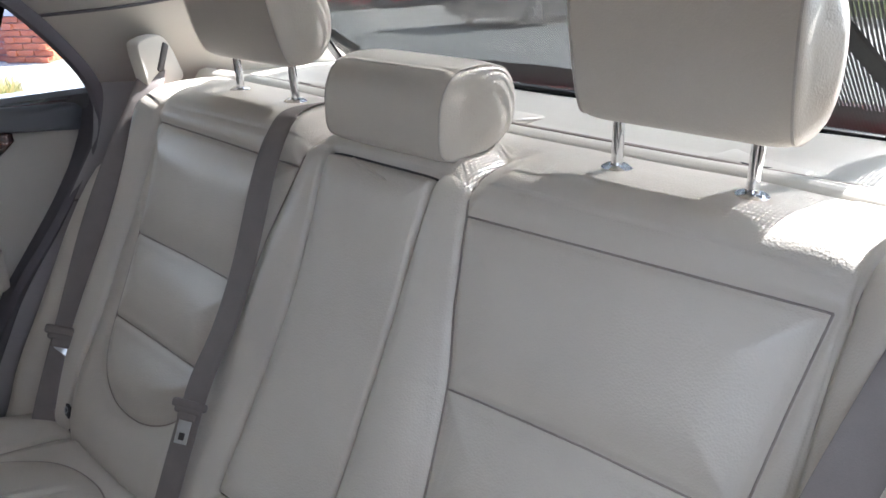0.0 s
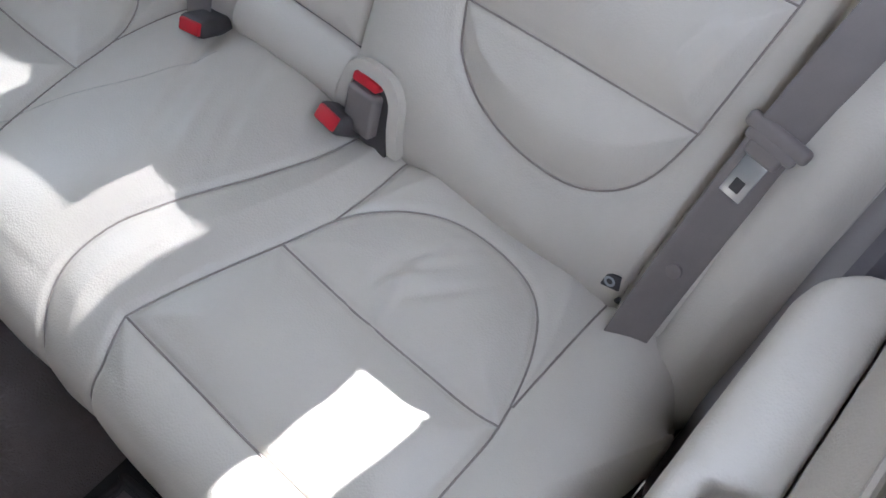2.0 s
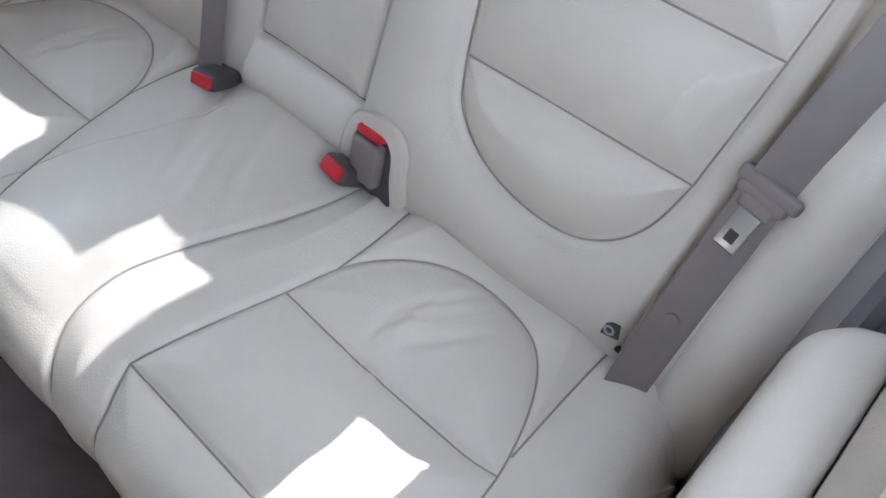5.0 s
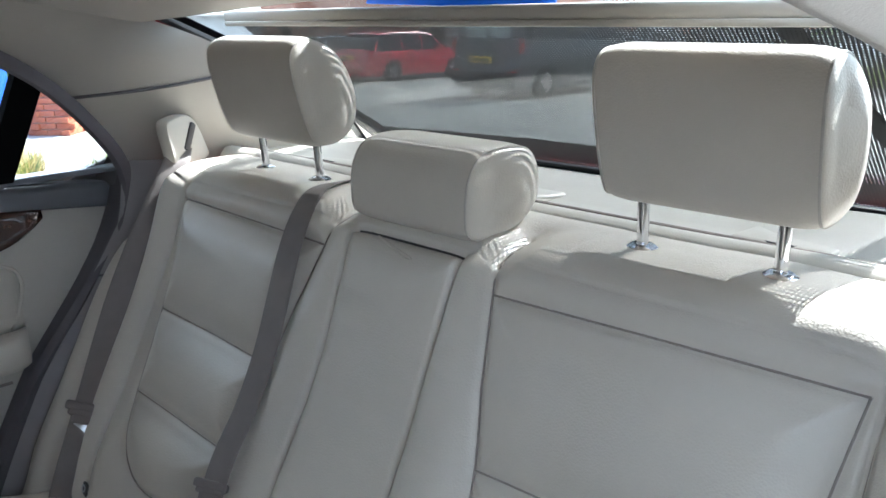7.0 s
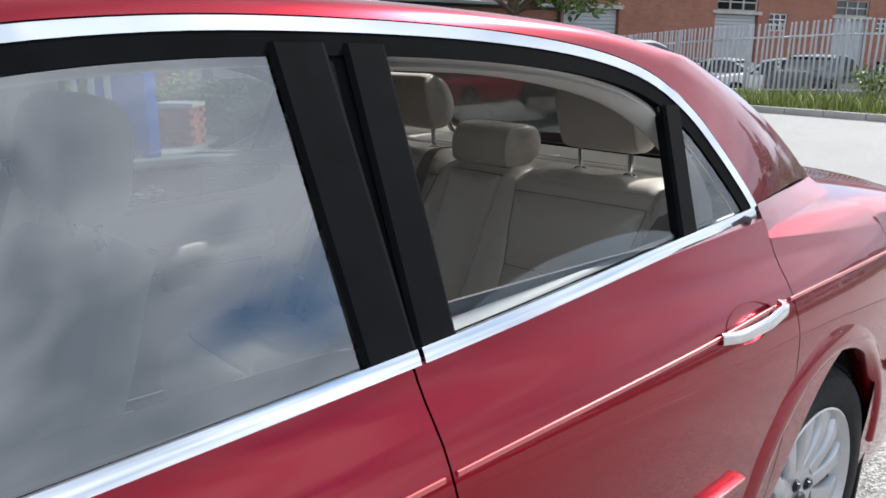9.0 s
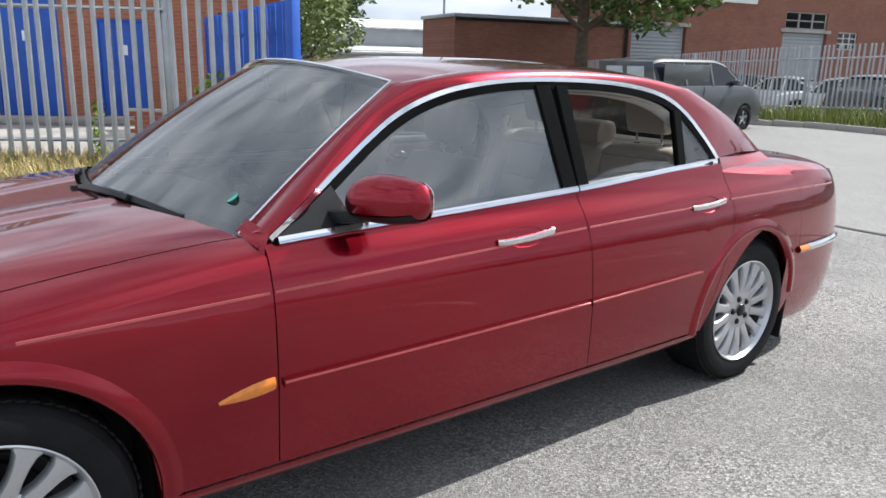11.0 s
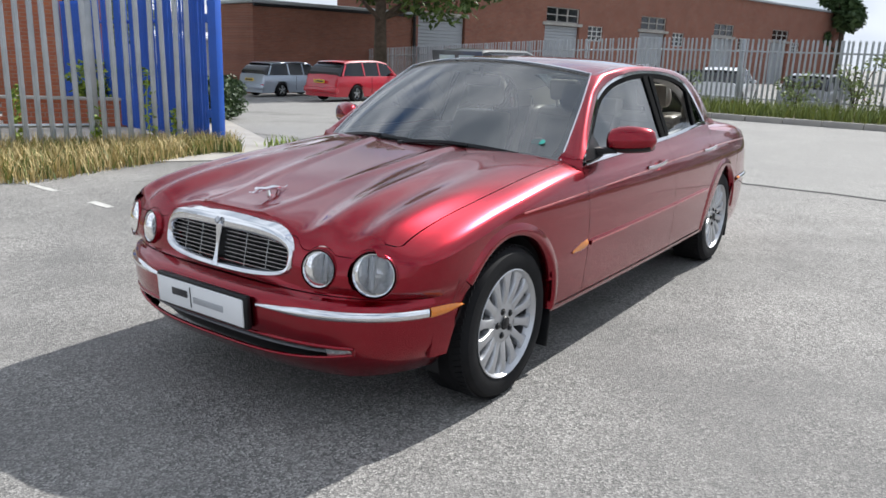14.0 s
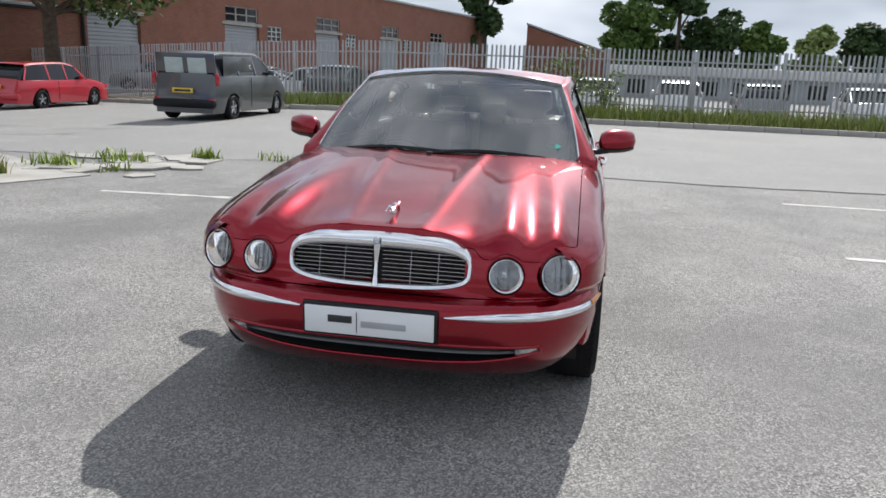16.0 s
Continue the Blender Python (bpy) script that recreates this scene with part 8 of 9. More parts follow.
for s in (1, -1):
    # trim between the roof lining and the door openings
    b = Build()
    pts = []
    inner = offset(-0.040)
    n = len(dlo)
    for i in range(n):
        y, z = inner[i]
        p0 = Vector((glass_x(y, z) - 0.022, y, z))
        q = inner_edge(i, n)
        t = i / (n - 1)
        p1 = Vector((q.x - 0.008, q.y, q.z - 0.034))
        if t > 0.70:
            k = (t - 0.70) / 0.30
            p1 = rear_edge(k) + Vector((-0.012 - (0.042 if s > 0 else 0.042 + 0.033 * max(0.0, 1 - k / 0.30)) * min(1.0, k * 6), 0.014, -0.022))
        for k in range(7):
            a = p0.lerp(p1, k / 6)
            o = 0.014 * math.sin(math.pi * k / 6)
            pts.append((s * (a.x - o * 0.7), a.y, a.z - o * 0.5))
    cut = next(i for i in range(n) if inner[i][0] < -1.165)
    b.grid(pts[:7 * (cut + 1)], cut + 1, 7, flip=s > 0)
    part("roof_side", b.mesh("roof_side", ROOFLINING, 60), saloon, "roof lining over the doors")
    b = Build().grid(pts[7 * cut:], n - cut, 7, flip=s > 0)
    part("pillar_trim", b.mesh("pillar_trim", CREAM_TRIM, 60), saloon, "cream pillar trim")
    part("lining_seam", Build().tube([Vector(pts[7 * cut + k]) + Vector((-s * 0.002, 0, -0.001)) for k in range(7)], 0.0028, 6).mesh("lining_seam", SEALGREY), saloon, "dark seam between roof lining and pillar trim")
    # lower part of the rear pillar trim, down to the seat
    b = Build()
    pts = []
    for k in range(15):
        t = k / 14
        top2 = Vector((glass_x(*inner[-1]) - 0.022, *inner[-1])).lerp(rear_edge(1.0) + Vector((-0.012, 0.014, -0.022)), t)
        low = Vector((0.715, -1.16, 0.70)).lerp(Vector((0.64, -1.80, 0.90)), t)
        for j in range(6):
            a = top2.lerp(low, j / 5)
            pts.append((s * (a.x - 0.01 * math.sin(math.pi * j / 5)), a.y, a.z))
    b.grid(pts[:24], 4, 6, flip=s < 0)
    part("pillar_trim_lower", b.mesh("pillar_trim_lower", FILLER, 60), saloon, "mauve grey trim behind the door")
    b = Build().grid(pts[18:], 12, 6, flip=s < 0)
    part("pillar_trim_lower", b.mesh("pillar_trim_lower", CREAM_TRIM, 60), saloon)
    # dark seal round the rear door opening
    seal = spline([(s * 0.640, -0.42, 1.338), (s * 0.645, -0.72, 1.322), (s * 0.648, -0.96, 1.280), (s * 0.668, -1.10, 1.215), (s * 0.690, -1.20, 1.12), (s * 0.704, -1.255, 1.03), (s * 0.712, -1.245, 0.94), (s * 0.712, -1.165, 0.82), (s * 0.706, -1.05, 0.68), (s * 0.700, -0.95, 0.50), (s * 0.70, -0.90, 0.36), (s * 0.70, -0.80, 0.30), (s * 0.70, -0.42, 0.29)], 70)
    turn_in = next(i for i, q in enumerate(seal) if q[2] < 1.0) if s < 0 else 0
    b = Build().tube(seal[turn_in:], 0.015, 10, flat=(0.012, 0.009), up=[Vector((s * 0.2, -0.6, 0.4)) for _ in seal[turn_in:]])
    part("door_seal", b.mesh("door_seal", SEALGREY), saloon, "grey rubber door seal")
    if s < 0:
        b = Build().tube([Vector(q) + Vector((0.004, 0, 0)) for q in seal[:turn_in + 1]], 0.02, 12, flat=(0.022, 0.013), up=[Vector((s * 0.6, -0.5, 0.3)) for _ in seal[:turn_in + 1]])
        part("opening_trim", b.mesh("opening_trim", ROOFLINING, 60), saloon, "beige edge trim of the door opening")
    # filler beside the seat bolster
    b = Build()
    pts = []
    for k in range(14):
        t = k / 13
        z = lerp(0.32, 0.842, t)
        yb = back_prof.at(bz(max(0.42, min(z, 1.05))))[0] if z > 0.45 else -1.03
        ys = float(np.interp(z, [0.32, 0.5, 0.68, 0.82, 0.94, 1.03], [-0.89, -0.94, -1.04, -1.155, -1.235, -1.25]))
        for j in range(6):
            q = j / 5
            pts.append((s * (lerp(0.708, 0.628, q ** 1.3)), lerp(ys, min(float(yb) - 0.03, ys - 0.03), q), z))
    b.grid(pts, 14, 6, flip=s < 0)
    part("side_filler", b.mesh("side_filler", FILLER, 60), saloon, "mauve grey trim beside the seat")
    b = Build()
    for k in range(8):
        z = lerp(0.846, 1.05, k / 7)
        ys = float(np.interp(z, [0.82, 0.94, 1.03], [-1.155, -1.235, -1.25]))
        yb = float(back_prof.at(bz(min(z, 1.02)))[0])
        b.v += [(s * lerp(0.706, 0.630, (j / 5) ** 1.3), lerp(ys, min(yb - 0.03, ys - 0.03), j / 5), z) for j in range(6)]
    b.f += [(6 * k + j, 6 * k + j + 1, 6 * k + j + 7, 6 * k + j + 6) for k in range(7) for j in range(5)]
    part("side_filler", b.mesh("side_filler_top", FILLER, 60), saloon)
    # belt guide on the rear pillar
    gm = Matrix.Translation((s * 0.637, -1.335, 1.084)) @ Matrix.Rotation(radians(s * 24), 4, "Z") @ Matrix.Rotation(radians(-4), 4, "X")
    lay = gm @ Matrix(((0, 0, 1, 0), (1, 0, 0, 0), (0, 1, 0, 0), (0, 0, 0, 1)))
    shape = [(q.x, q.y) for q in spline([(0.044, 0.036, 0), (0.026, 0.046, 0), (-0.018, 0.046, 0), (-0.044, 0.026, 0), (-0.066, -0.020, 0), (-0.070, -0.044, 0), (-0.020, -0.050, 0), (0.028, -0.046, 0), (0.038, -0.010, 0)], 36, closed=True)]
    b = Build().grid([lay @ Vector((y * k, z * k, h)) for h, k in ((-0.012, 1.0), (-0.008, 1.0), (0.006, 1.0), (0.010, 0.95), (0.011, 0.86)) for y, z in shape], 5, 36, wrap_v=True)
    b.f += [tuple(range(35, -1, -1)), tuple(range(144, 180))]
    if s > 0:
        b.v = [tuple(lay @ Vector((q.x, q.y, -q.z))) for q in (lay.inverted() @ Vector(v) for v in b.v)]
    g = part("belt_guide", b.mesh("belt_guide", CREAM_TRIM), saloon, "cream belt guide")
    part("slot", Build().box((0.010, 0.016, 0.055), gm @ pose(-s * 0.010, -0.016, 0.006, 32, 0, 0), 0.004).mesh("slot", BUCKLE), g)
    # centre pillar inside
    b = Build()
    pts = []
    for k in range(16):
        z = lerp(0.30, 1.335, k / 15)
        xo = glass_x(-0.39, z) - 0.02 if z > 0.95 else 0.80
        w = lerp(0.095, 0.050, min(1, max(0, (z - 0.6) / 0.5)))
        for y, dx in ((-0.39 + w, 0.0), (-0.39 + w * 0.7, -0.045), (-0.39, -0.06), (-0.39 - w * 0.7, -0.045), (-0.39 - w, 0.0)):
            pts.append((s * (xo + dx), y, z))
    b.grid(pts, 16, 5, flip=s > 0)
    part("centre_pillar", b.mesh("centre_pillar", CREAM_TRIM, 60), saloon)

# ---- seat belts ----
def strap(pts, w=0.023, up=(1, 0.3, 0), n=40):
    return Build().tube(spline(pts, n), 0.01, 10, flat=(w, 0.0012), up=up)


def on_back(x, z, lift=0.0):
    y, zz, ny2, nz2 = back_prof.at(bz(z))
    d = float(back_relief(np.array([x]), np.array([bz(z)]))[0]) + lift
    return (x, float(y + ny2 * d), float(zz + nz2 * d))


def tongue(parent, p, ax, label, nrm=(0.1, 0.9, 0.45), size=1.0):
    """Moulded slider with a steel tongue, lying along ax."""
    ax = Vector(ax).normalized()
    nrm = Vector(nrm)
    nrm = (nrm - ax * nrm.dot(ax)).normalized()
    m = Matrix.Translation(p) @ Matrix(((ax.cross(nrm).x, nrm.x, ax.x, 0), (ax.cross(nrm).y, nrm.y, ax.y, 0), (ax.cross(nrm).z, nrm.z, ax.z, 0), (0, 0, 0, 1)))
    m = m @ Matrix.Scale(size, 4)
    b = Build().box((0.066, 0.011, 0.016), m @ pose(0, 0.002, 0.0), 0.005, 3).box((0.052, 0.012, 0.014), m @ pose(0, 0.002, -0.010), 0.005, 3).box((0.036, 0.012, 0.018), m @ pose(0, 0.002, -0.020), 0.005, 3)
    o = part("slider", b.mesh("slider", BELTPLASTIC), parent, label)
    pm = m @ pose(0, 0.004, -0.050)
    b = Build().box((0.024, 0.003, 0.044), pm, 0.0012)
    t = part("tongue", b.mesh("tongue", STEEL), parent, "steel buckle tongue")
    # dark block set in the plate, in place of the open slot's darkness
    part("tongue_pad", Build().box((0.011, 0.0034, 0.014), pm @ pose(0, 0.0003, -0.008), 0.001).mesh("tongue_pad", BUCKLE), parent)


lb = [(-0.645, -1.345, 1.075), (-0.624, -1.256, 0.990), (-0.600, -1.182, 0.87), (-0.586, -1.138, 0.768), (-0.579, -1.094, 0.680), (-0.575, -1.052, 0.608), (-0.572, -1.012, 0.538), (-0.570, -0.985, 0.47)]
belt_l = part("seat_belt", strap(lb, up=(1, 0.25, 0.1)).mesh("seat_belt", BELT), saloon, "grey-brown rear seat belt hanging beside the seat")
tongue(belt_l, Vector((-0.585, -1.130, 0.758)), Vector(lb[2]) - Vector(lb[4]), "plastic belt slider")
part("belt_stop", Build().lathe([(0.001, 0.004), (0.008, 0.003), (0.009, 0)], 16, Matrix.Translation((-0.575, -1.050, 0.608)) @ Matrix.Rotation(radians(-62), 4, "X")).mesh("belt_stop", BELTPLASTIC), belt_l)
rb = [(0.640, -1.335, 1.075), (0.612, -1.303, 1.036), (0.602, -1.232, 0.934), (0.599, -1.166, 0.815), (0.580, -1.097, 0.681), (0.560, -1.049, 0.597), (0.556, -1.022, 0.538), (0.560, -1.00, 0.47)]
belt_r = part("seat_belt", strap(rb, up=(0.5, 0.85, 0.2)).mesh("seat_belt", BELT), saloon, "grey-brown rear seat belt hanging beside the seat")
tongue(belt_r, Vector((0.577, -1.080, 0.657)), Vector(rb[3]) - Vector(rb[4]), "plastic belt slider", (-0.8, 0.5, 0.3))
mb = [(0.248, -1.44, 1.050), (0.216, -1.335, 1.058), (0.203, -1.290, 1.036), (0.185, -1.245, 0.984), (0.166, -1.185, 0.865), (0.157, -1.140, 0.790), (0.154, -1.092, 0.722), (0.150, -1.042, 0.624), (0.146, -0.995, 0.524)]
belt_m = part("seat_belt", strap(mb, 0.021, up=(1, 0.30, -0.20)).mesh("seat_belt", BELT), saloon, "centre seat belt running down the backrest")
tongue(belt_m, Vector((0.153, -1.074, 0.698)), (0.06, -0.42, 0.9), "plastic belt slider", (-0.6, 0.7, 0.4), 0.75)


def buckle(p, rot, size, label):
    m = pose(*p, *rot)
    b = Build().box((size[0], size[1], size[2]), m, 0.008, 3)
    k = part("buckle", b.mesh("buckle", BUCKLE), saloon, label)
    part("button", Build().box((size[0] - 0.010, size[1] - 0.008, 0.014), m @ pose(0, 0, size[2] / 2 - 0.003), 0.003).mesh("button", REDBUTTON), k, "red release button")
    return k


buckle((0.122, -1.002, 0.532), (-58, 0, 12), (0.044, 0.026, 0.085), "black belt buckle with a red button")
buckle((-0.138, -1.000, 0.536), (-44, 0, -6), (0.046, 0.028, 0.062), "black belt buckle with a red button")


def back_frame_at(x, z, lift):
    """A place on the backrest: x across, y out of it, z up along it."""
    y, zz, ny2, nz2 = back_prof.at(bz(z))
    return Matrix.Translation(on_back(x, z, lift)) @ Matrix.Rotation(math.atan2(nz2, ny2), 4, "X")


pocket = part("buckle_pocket", Build().tube(spline([on_back(x, z, 0.010) for x, z in ((-0.124, 0.495), (-0.125, 0.545), (-0.129, 0.572), (-0.146, 0.587), (-0.168, 0.590), (-0.190, 0.586), (-0.205, 0.570), (-0.210, 0.540), (-0.214, 0.50))], 40), 0.008, 8, flat=(0.008, 0.009), up=(0, 0.85, 0.5)).mesh("buckle_pocket", CREAM), seat, "cream buckle pocket rim")
# flat dark plate stands in for the shaded hollow of the pocket
pk = back_frame_at(-0.167, 0.540, 0.003)
part("pocket_lining", Build().box((0.076, 0.006, 0.092), pk, 0.002).mesh("pocket_lining", BUCKLE), pocket)
k2 = part("buckle", Build().box((0.047, 0.020, 0.062), back_frame_at(-0.163, 0.545, 0.012), 0.006, 3).mesh("buckle", BELTPLASTIC), saloon, "grey belt buckle standing in a cream pocket")
part("button", Build().box((0.040, 0.016, 0.012), back_frame_at(-0.163, 0.578, 0.013), 0.003).mesh("button", REDBUTTON), k2, "red release button")
for s in (1, -1):
    tm = back_frame_at(s * 0.523, 0.533, 0.001) @ pose(0, 0, 0, 0, s * -14, 0)
    t = part("anchor_tag", Build().box((0.024, 0.004, 0.020), tm, 0.002).mesh("anchor_tag", BUCKLE), seat, "small black anchor tag")
    part("symbol", Build().lathe([(0.004, 0.0), (0.007, 0.0008), (0.004, 0.0012)], 16, tm @ pose(0, 0.0022, 0, -90, 0, 0)).mesh("symbol", GREYINK), t)

# side bolsters between the belts and the doors
for s in (1, -1):
    b = Build()
    pts = []
    for i in range(25):
        v = i / 24
        z = lerp(0.43, 0.845 if s < 0 else 0.925, v)
        yb = float(back_prof.at(bz(z))[0])
        end = min(1.0, v * 16, (1 - v) * (9 if s < 0 else 3.5))
        end = math.sqrt(max(0.0, 1 - (1 - end) ** 2))
        for j in range(13):
            a = math.pi * j / 12
            pts.append((-0.638 + 0.049 * math.cos(a) if s < 0 else 0.648 - 0.048 * math.cos(a), yb - 0.045 + ((0.092 if s < 0 else 0.104) * math.sin(a) ** (0.5 if s < 0 else 0.65) + 0.004) * (0.45 + 0.55 * end), z))
    b.grid(pts, 25, 13, flip=s < 0)
    bol = part("side_bolster", b.mesh("side_bolster", CREAM, 80), seat, "cream leather side bolster")
    b = Build().tube([(s * 0.676, float(back_prof.at(bz(z))[0]) + 0.030, z) for z in steps(0.47, 0.82, 24)], 0.0012, 5)
    part("bolster_stitching", b.mesh("bolster_stitching", CREAMSTITCH), bol)

# ---- floor ----
b = Build()
pts = []
for x in steps(-0.74, 0.74, 40):
    for y in steps(-0.95, 1.0, 30):
        tun = 0.16 * math.exp(-(x / 0.13) ** 4)
        side = 0.05 * max(0.0, (abs(x) - 0.64) / 0.1)
        pts.append((x, y, 0.245 + tun + side + 0.04 * max(0, (y - 0.4) / 0.6)))
b.grid(pts, 41, 31, flip=True)
part("floor_carpet", b.mesh("floor_carpet", CARPET, 60), saloon, "dark grey-brown floor carpet")
for s in (-1, 1):
    out = [(0.178, -0.505), (0.190, -0.522), (0.380, -0.540), (0.575, -0.552), (0.594, -0.540), (0.600, -0.40), (0.600, -0.20), (0.585, -0.16), (0.28, -0.15), (0.265, -0.17), (0.268, -0.235), (0.262, -0.275), (0.242, -0.298), (0.200, -0.308), (0.180, -0.322), (0.174, -0.36)]
    pts = [(s * x, y) for x, y in out]
    if s < 0:
        pts = pts[::-1]
    mt = part("foot_mat", Build().prism(pts, 0.012, pose(0, 0, 0.262)).mesh("foot_mat", MATCLOTH), saloon, "dark carpet foot mat with bound edge")
    b = Build()
    b.tube(spline([(x, y, 0.275) for x, y in pts], 120, closed=True), 0.006, 8, closed=True)
    cx, cyy = sum(p[0] for p in pts) / len(pts), sum(p[1] for p in pts) / len(pts)
    b.tube(spline([(cx + (x - cx) * 0.955, cyy + (y - cyy) * 0.955, 0.274) for x, y in pts], 120, closed=True), 0.0035, 6, closed=True)
    part("binding", b.mesh("binding", MATEDGE), mt, "black binding")
part("seat_base", Build().box((1.36, 0.46, 0.18), pose(0, -0.88, 0.33), 0.03).mesh("seat_base", CARPET), saloon)
part("bulkhead", Build().box((1.36, 0.04, 0.62), pose(0, -1.32, 0.68, 15, 0, 0), 0.01).mesh("bulkhead", DARK), saloon)


# ---- door trims ----
def wood_mat():
    m, t, bs = nodes_of("burr_walnut")
    n1 = noise_node(t, 26.0, 8.0, 0.65, stretch=(1, 0.5, 1))
    n1.inputs["Distortion"].default_value = 2.2
    c = ramp_node(t, n1.outputs["Fac"], [(0.30, (0.010, 0.003, 0.0015)), (0.5, (0.042, 0.009, 0.004)), (0.66, (0.070, 0.017, 0.006)), (0.82, (0.14, 0.042, 0.013))])
    t.links.new(c.outputs["Color"], bs.inputs["Base Color"])
    bs.inputs["Roughness"].default_value = 0.25
    bs.inputs["Coat Weight"].default_value, bs.inputs["Coat Roughness"].default_value = 1.0, 0.03
    return m


WOOD = wood_mat()


def trim_x(z):
    """Inner face of the door trim."""
    return float(np.interp(z, [0.28, 0.45, 0.70, 0.80, 0.885, 0.96, 1.03], [0.735, 0.735, 0.748, 0.752, 0.760, 0.788, 0.800]))


def rear_edge_y(z):
    return float(np.interp(z, [0.30, 0.5, 0.69, 0.83, 0.94, 1.0, 1.05], [-0.88, -0.935, -1.045, -1.160, -1.24, -1.262, -1.262]))


for s in (1, -1):
    def strip(name, zlo, zhi, y_front, y_back, lift, mat, parent, nu=30, nv=8, label="", round_=0.008):
        b = Build()
        pts = []
        for i in range(nu + 1):
            for j in range(nv + 1):
                v = j / nv
                u = i / nu
                z0, z1 = zlo(u) if callable(zlo) else zlo, zhi(u) if callable(zhi) else zhi
                z = lerp(z0, z1, v)
                yb = y_back(z) if callable(y_back) else y_back
                y = lerp(y_front, yb, u)
                e = min(1.0, min(v, 1 - v) * 5.0) * min(1.0, min(u, 1 - u) * 25.0)
                pts.append((s * (trim_x(z) - lift - round_ * math.sqrt(max(0.0, 1 - (1 - e) ** 2))), y, z))
        b.grid(pts, nu + 1, nv + 1, flip=s < 0)
        return part(name, b.mesh(name, mat, 60), parent, label)
    door = strip("door_trim", 0.30, 0.975, -0.40, rear_edge_y, 0.0, CREAM_TRIM, saloon, 40, 24, "cream rear door trim with wood and grey capping", 0.004)
    strip("top_capping", lambda u: 0.990 - 0.036 * max(0.0, (u - 0.53) / 0.47), lambda u: 1.023 - 0.019 * max(0.0, (u - 0.53) / 0.47), -0.40, rear_edge_y, 0.008, GREYTRIM, door, 40, 8, "dark grey door capping", 0.016)
    ledge = []
    for i in range(31):
        y = lerp(-0.40, -1.262, i / 30)
        for k in range(4):
            ledge.append((s * lerp(trim_x(1.02) - 0.02, glass_x(y, Z_BELT(y)) - 0.022, k / 3), y, Z_BELT(y) + 0.002 + 0.010 * math.sin(math.pi * k / 3)))
    b = Build().grid(ledge, 31, 4, flip=s > 0)
    part("window_ledge", b.mesh("window_ledge", GREYTRIM, 60), door)
    strip("wood_strip", lambda u: 0.886 + 0.022 * u + 0.045 * max(0, (u - 0.8) / 0.2) ** 2.5, lambda u: 0.992 - 0.012 * u - 0.010 * max(0, (u - 0.8) / 0.2) ** 2, -0.44, -1.125, 0.012, WOOD, door, 40, 8, "polished burr walnut strip", 0.010)
    # shut face between the trim's rear edge and the seal
    b = Build()
    b.grid([p for z in steps(0.30, 1.03, 24) for p in ((s * (trim_x(z) + 0.012), rear_edge_y(z) + 0.010, z), (s * (trim_x(z) - 0.002), rear_edge_y(z) - 0.006, z), (s * 0.722, rear_edge_y(z) - 0.014, z), (s * 0.700, rear_edge_y(z) - 0.020, z))], 25, 4, flip=s < 0)
    part("shut_face", b.mesh("shut_face", SEALGREY, 60), door)
    # stitched insert panel
    ins = strip("insert_panel", 0.765, lambda u: 0.868 + 0.014 * u, -0.46, -1.058, 0.004, CREAM, door, 36, 12, "cream leather insert", 0.010)
    outl = smooth_line([(-0.46, 0.872), (-0.80, 0.878), (-1.00, 0.886), (-1.05, 0.878), (-1.064, 0.845), (-1.05, 0.80), (-1.035, 0.768)], 40)
    b = Build().tube([(s * (trim_x(z) - 0.010), y, z) for y, z in outl], 0.0035, 6)
    part("insert_piping", b.mesh("insert_piping", CREAM), ins)
    # armrest with an open pull hole behind its bar
    b = Build()
    pts = []
    for i in range(81):
        u = i / 80
        y = lerp(-0.42, -1.055, u)
        end = math.sqrt(max(0.0, 1 - (1 - min(1.0, (1 - u) * 12)) ** 2))
        topz = 0.748 + 0.020 * max(0.0, min(1.0, (u - 0.25) / 0.3))
        ins_x = lerp(0.730, 0.671 + 0.012 * max(0.0, u - 0.7), end)
        hole = min(1.0, max(0.0, (-0.672 - y) / 0.034)) * min(1.0, max(0.0, (y + 0.850) / 0.022))
        hole = hole * hole * (3 - 2 * hole)
        out_x = lerp(0.742, 0.697, hole)
        mid, hw = (ins_x + out_x) / 2, (out_x - ins_x) / 2
        for k in range(14):
            a = 2 * math.pi * k / 14
            c, s2 = math.cos(a), math.sin(a)
            pts.append((s * (mid - hw * math.copysign(abs(c) ** 0.6, c)), y, topz - 0.028 + 0.032 * math.copysign(abs(s2) ** 0.6, s2)))
    b.grid(pts, 81, 14, wrap_v=True, flip=s > 0)
    arm = part("armrest", b.mesh("armrest", CREAM, 60), door, "padded cream armrest with a pull bar")
    b = Build()
    b.grid([(s * x, y, z) for y in steps(-0.770, -0.862, 8) for x, z in ((0.684, 0.700), (0.700, 0.708), (0.725, 0.712), (0.742, 0.730), (0.752, 0.752))], 9, 5, flip=s > 0)
    part("pull_pocket", b.mesh("pull_pocket", CREAM_TRIM, 60), arm, "recessed pull pocket")
    well = [(0.686 + 0.026 + 0.026 * math.copysign(abs(math.cos(t)) ** 0.6, math.cos(t)), -0.722 + 0.050 * math.copysign(abs(math.sin(t)) ** 0.6, math.sin(t))) for t in steps(0, 2 * math.pi - 0.2, 31)]
    b = Build().grid([(s * x, y, z) for z in (0.715, 0.700, 0.63) for x, y in well], 3, 32, wrap_v=True, flip=s > 0)
    b.f.append(tuple(range(64, 96)))
    part("pull_well", b.mesh("pull_well", CREAM_TRIM, 60), arm)
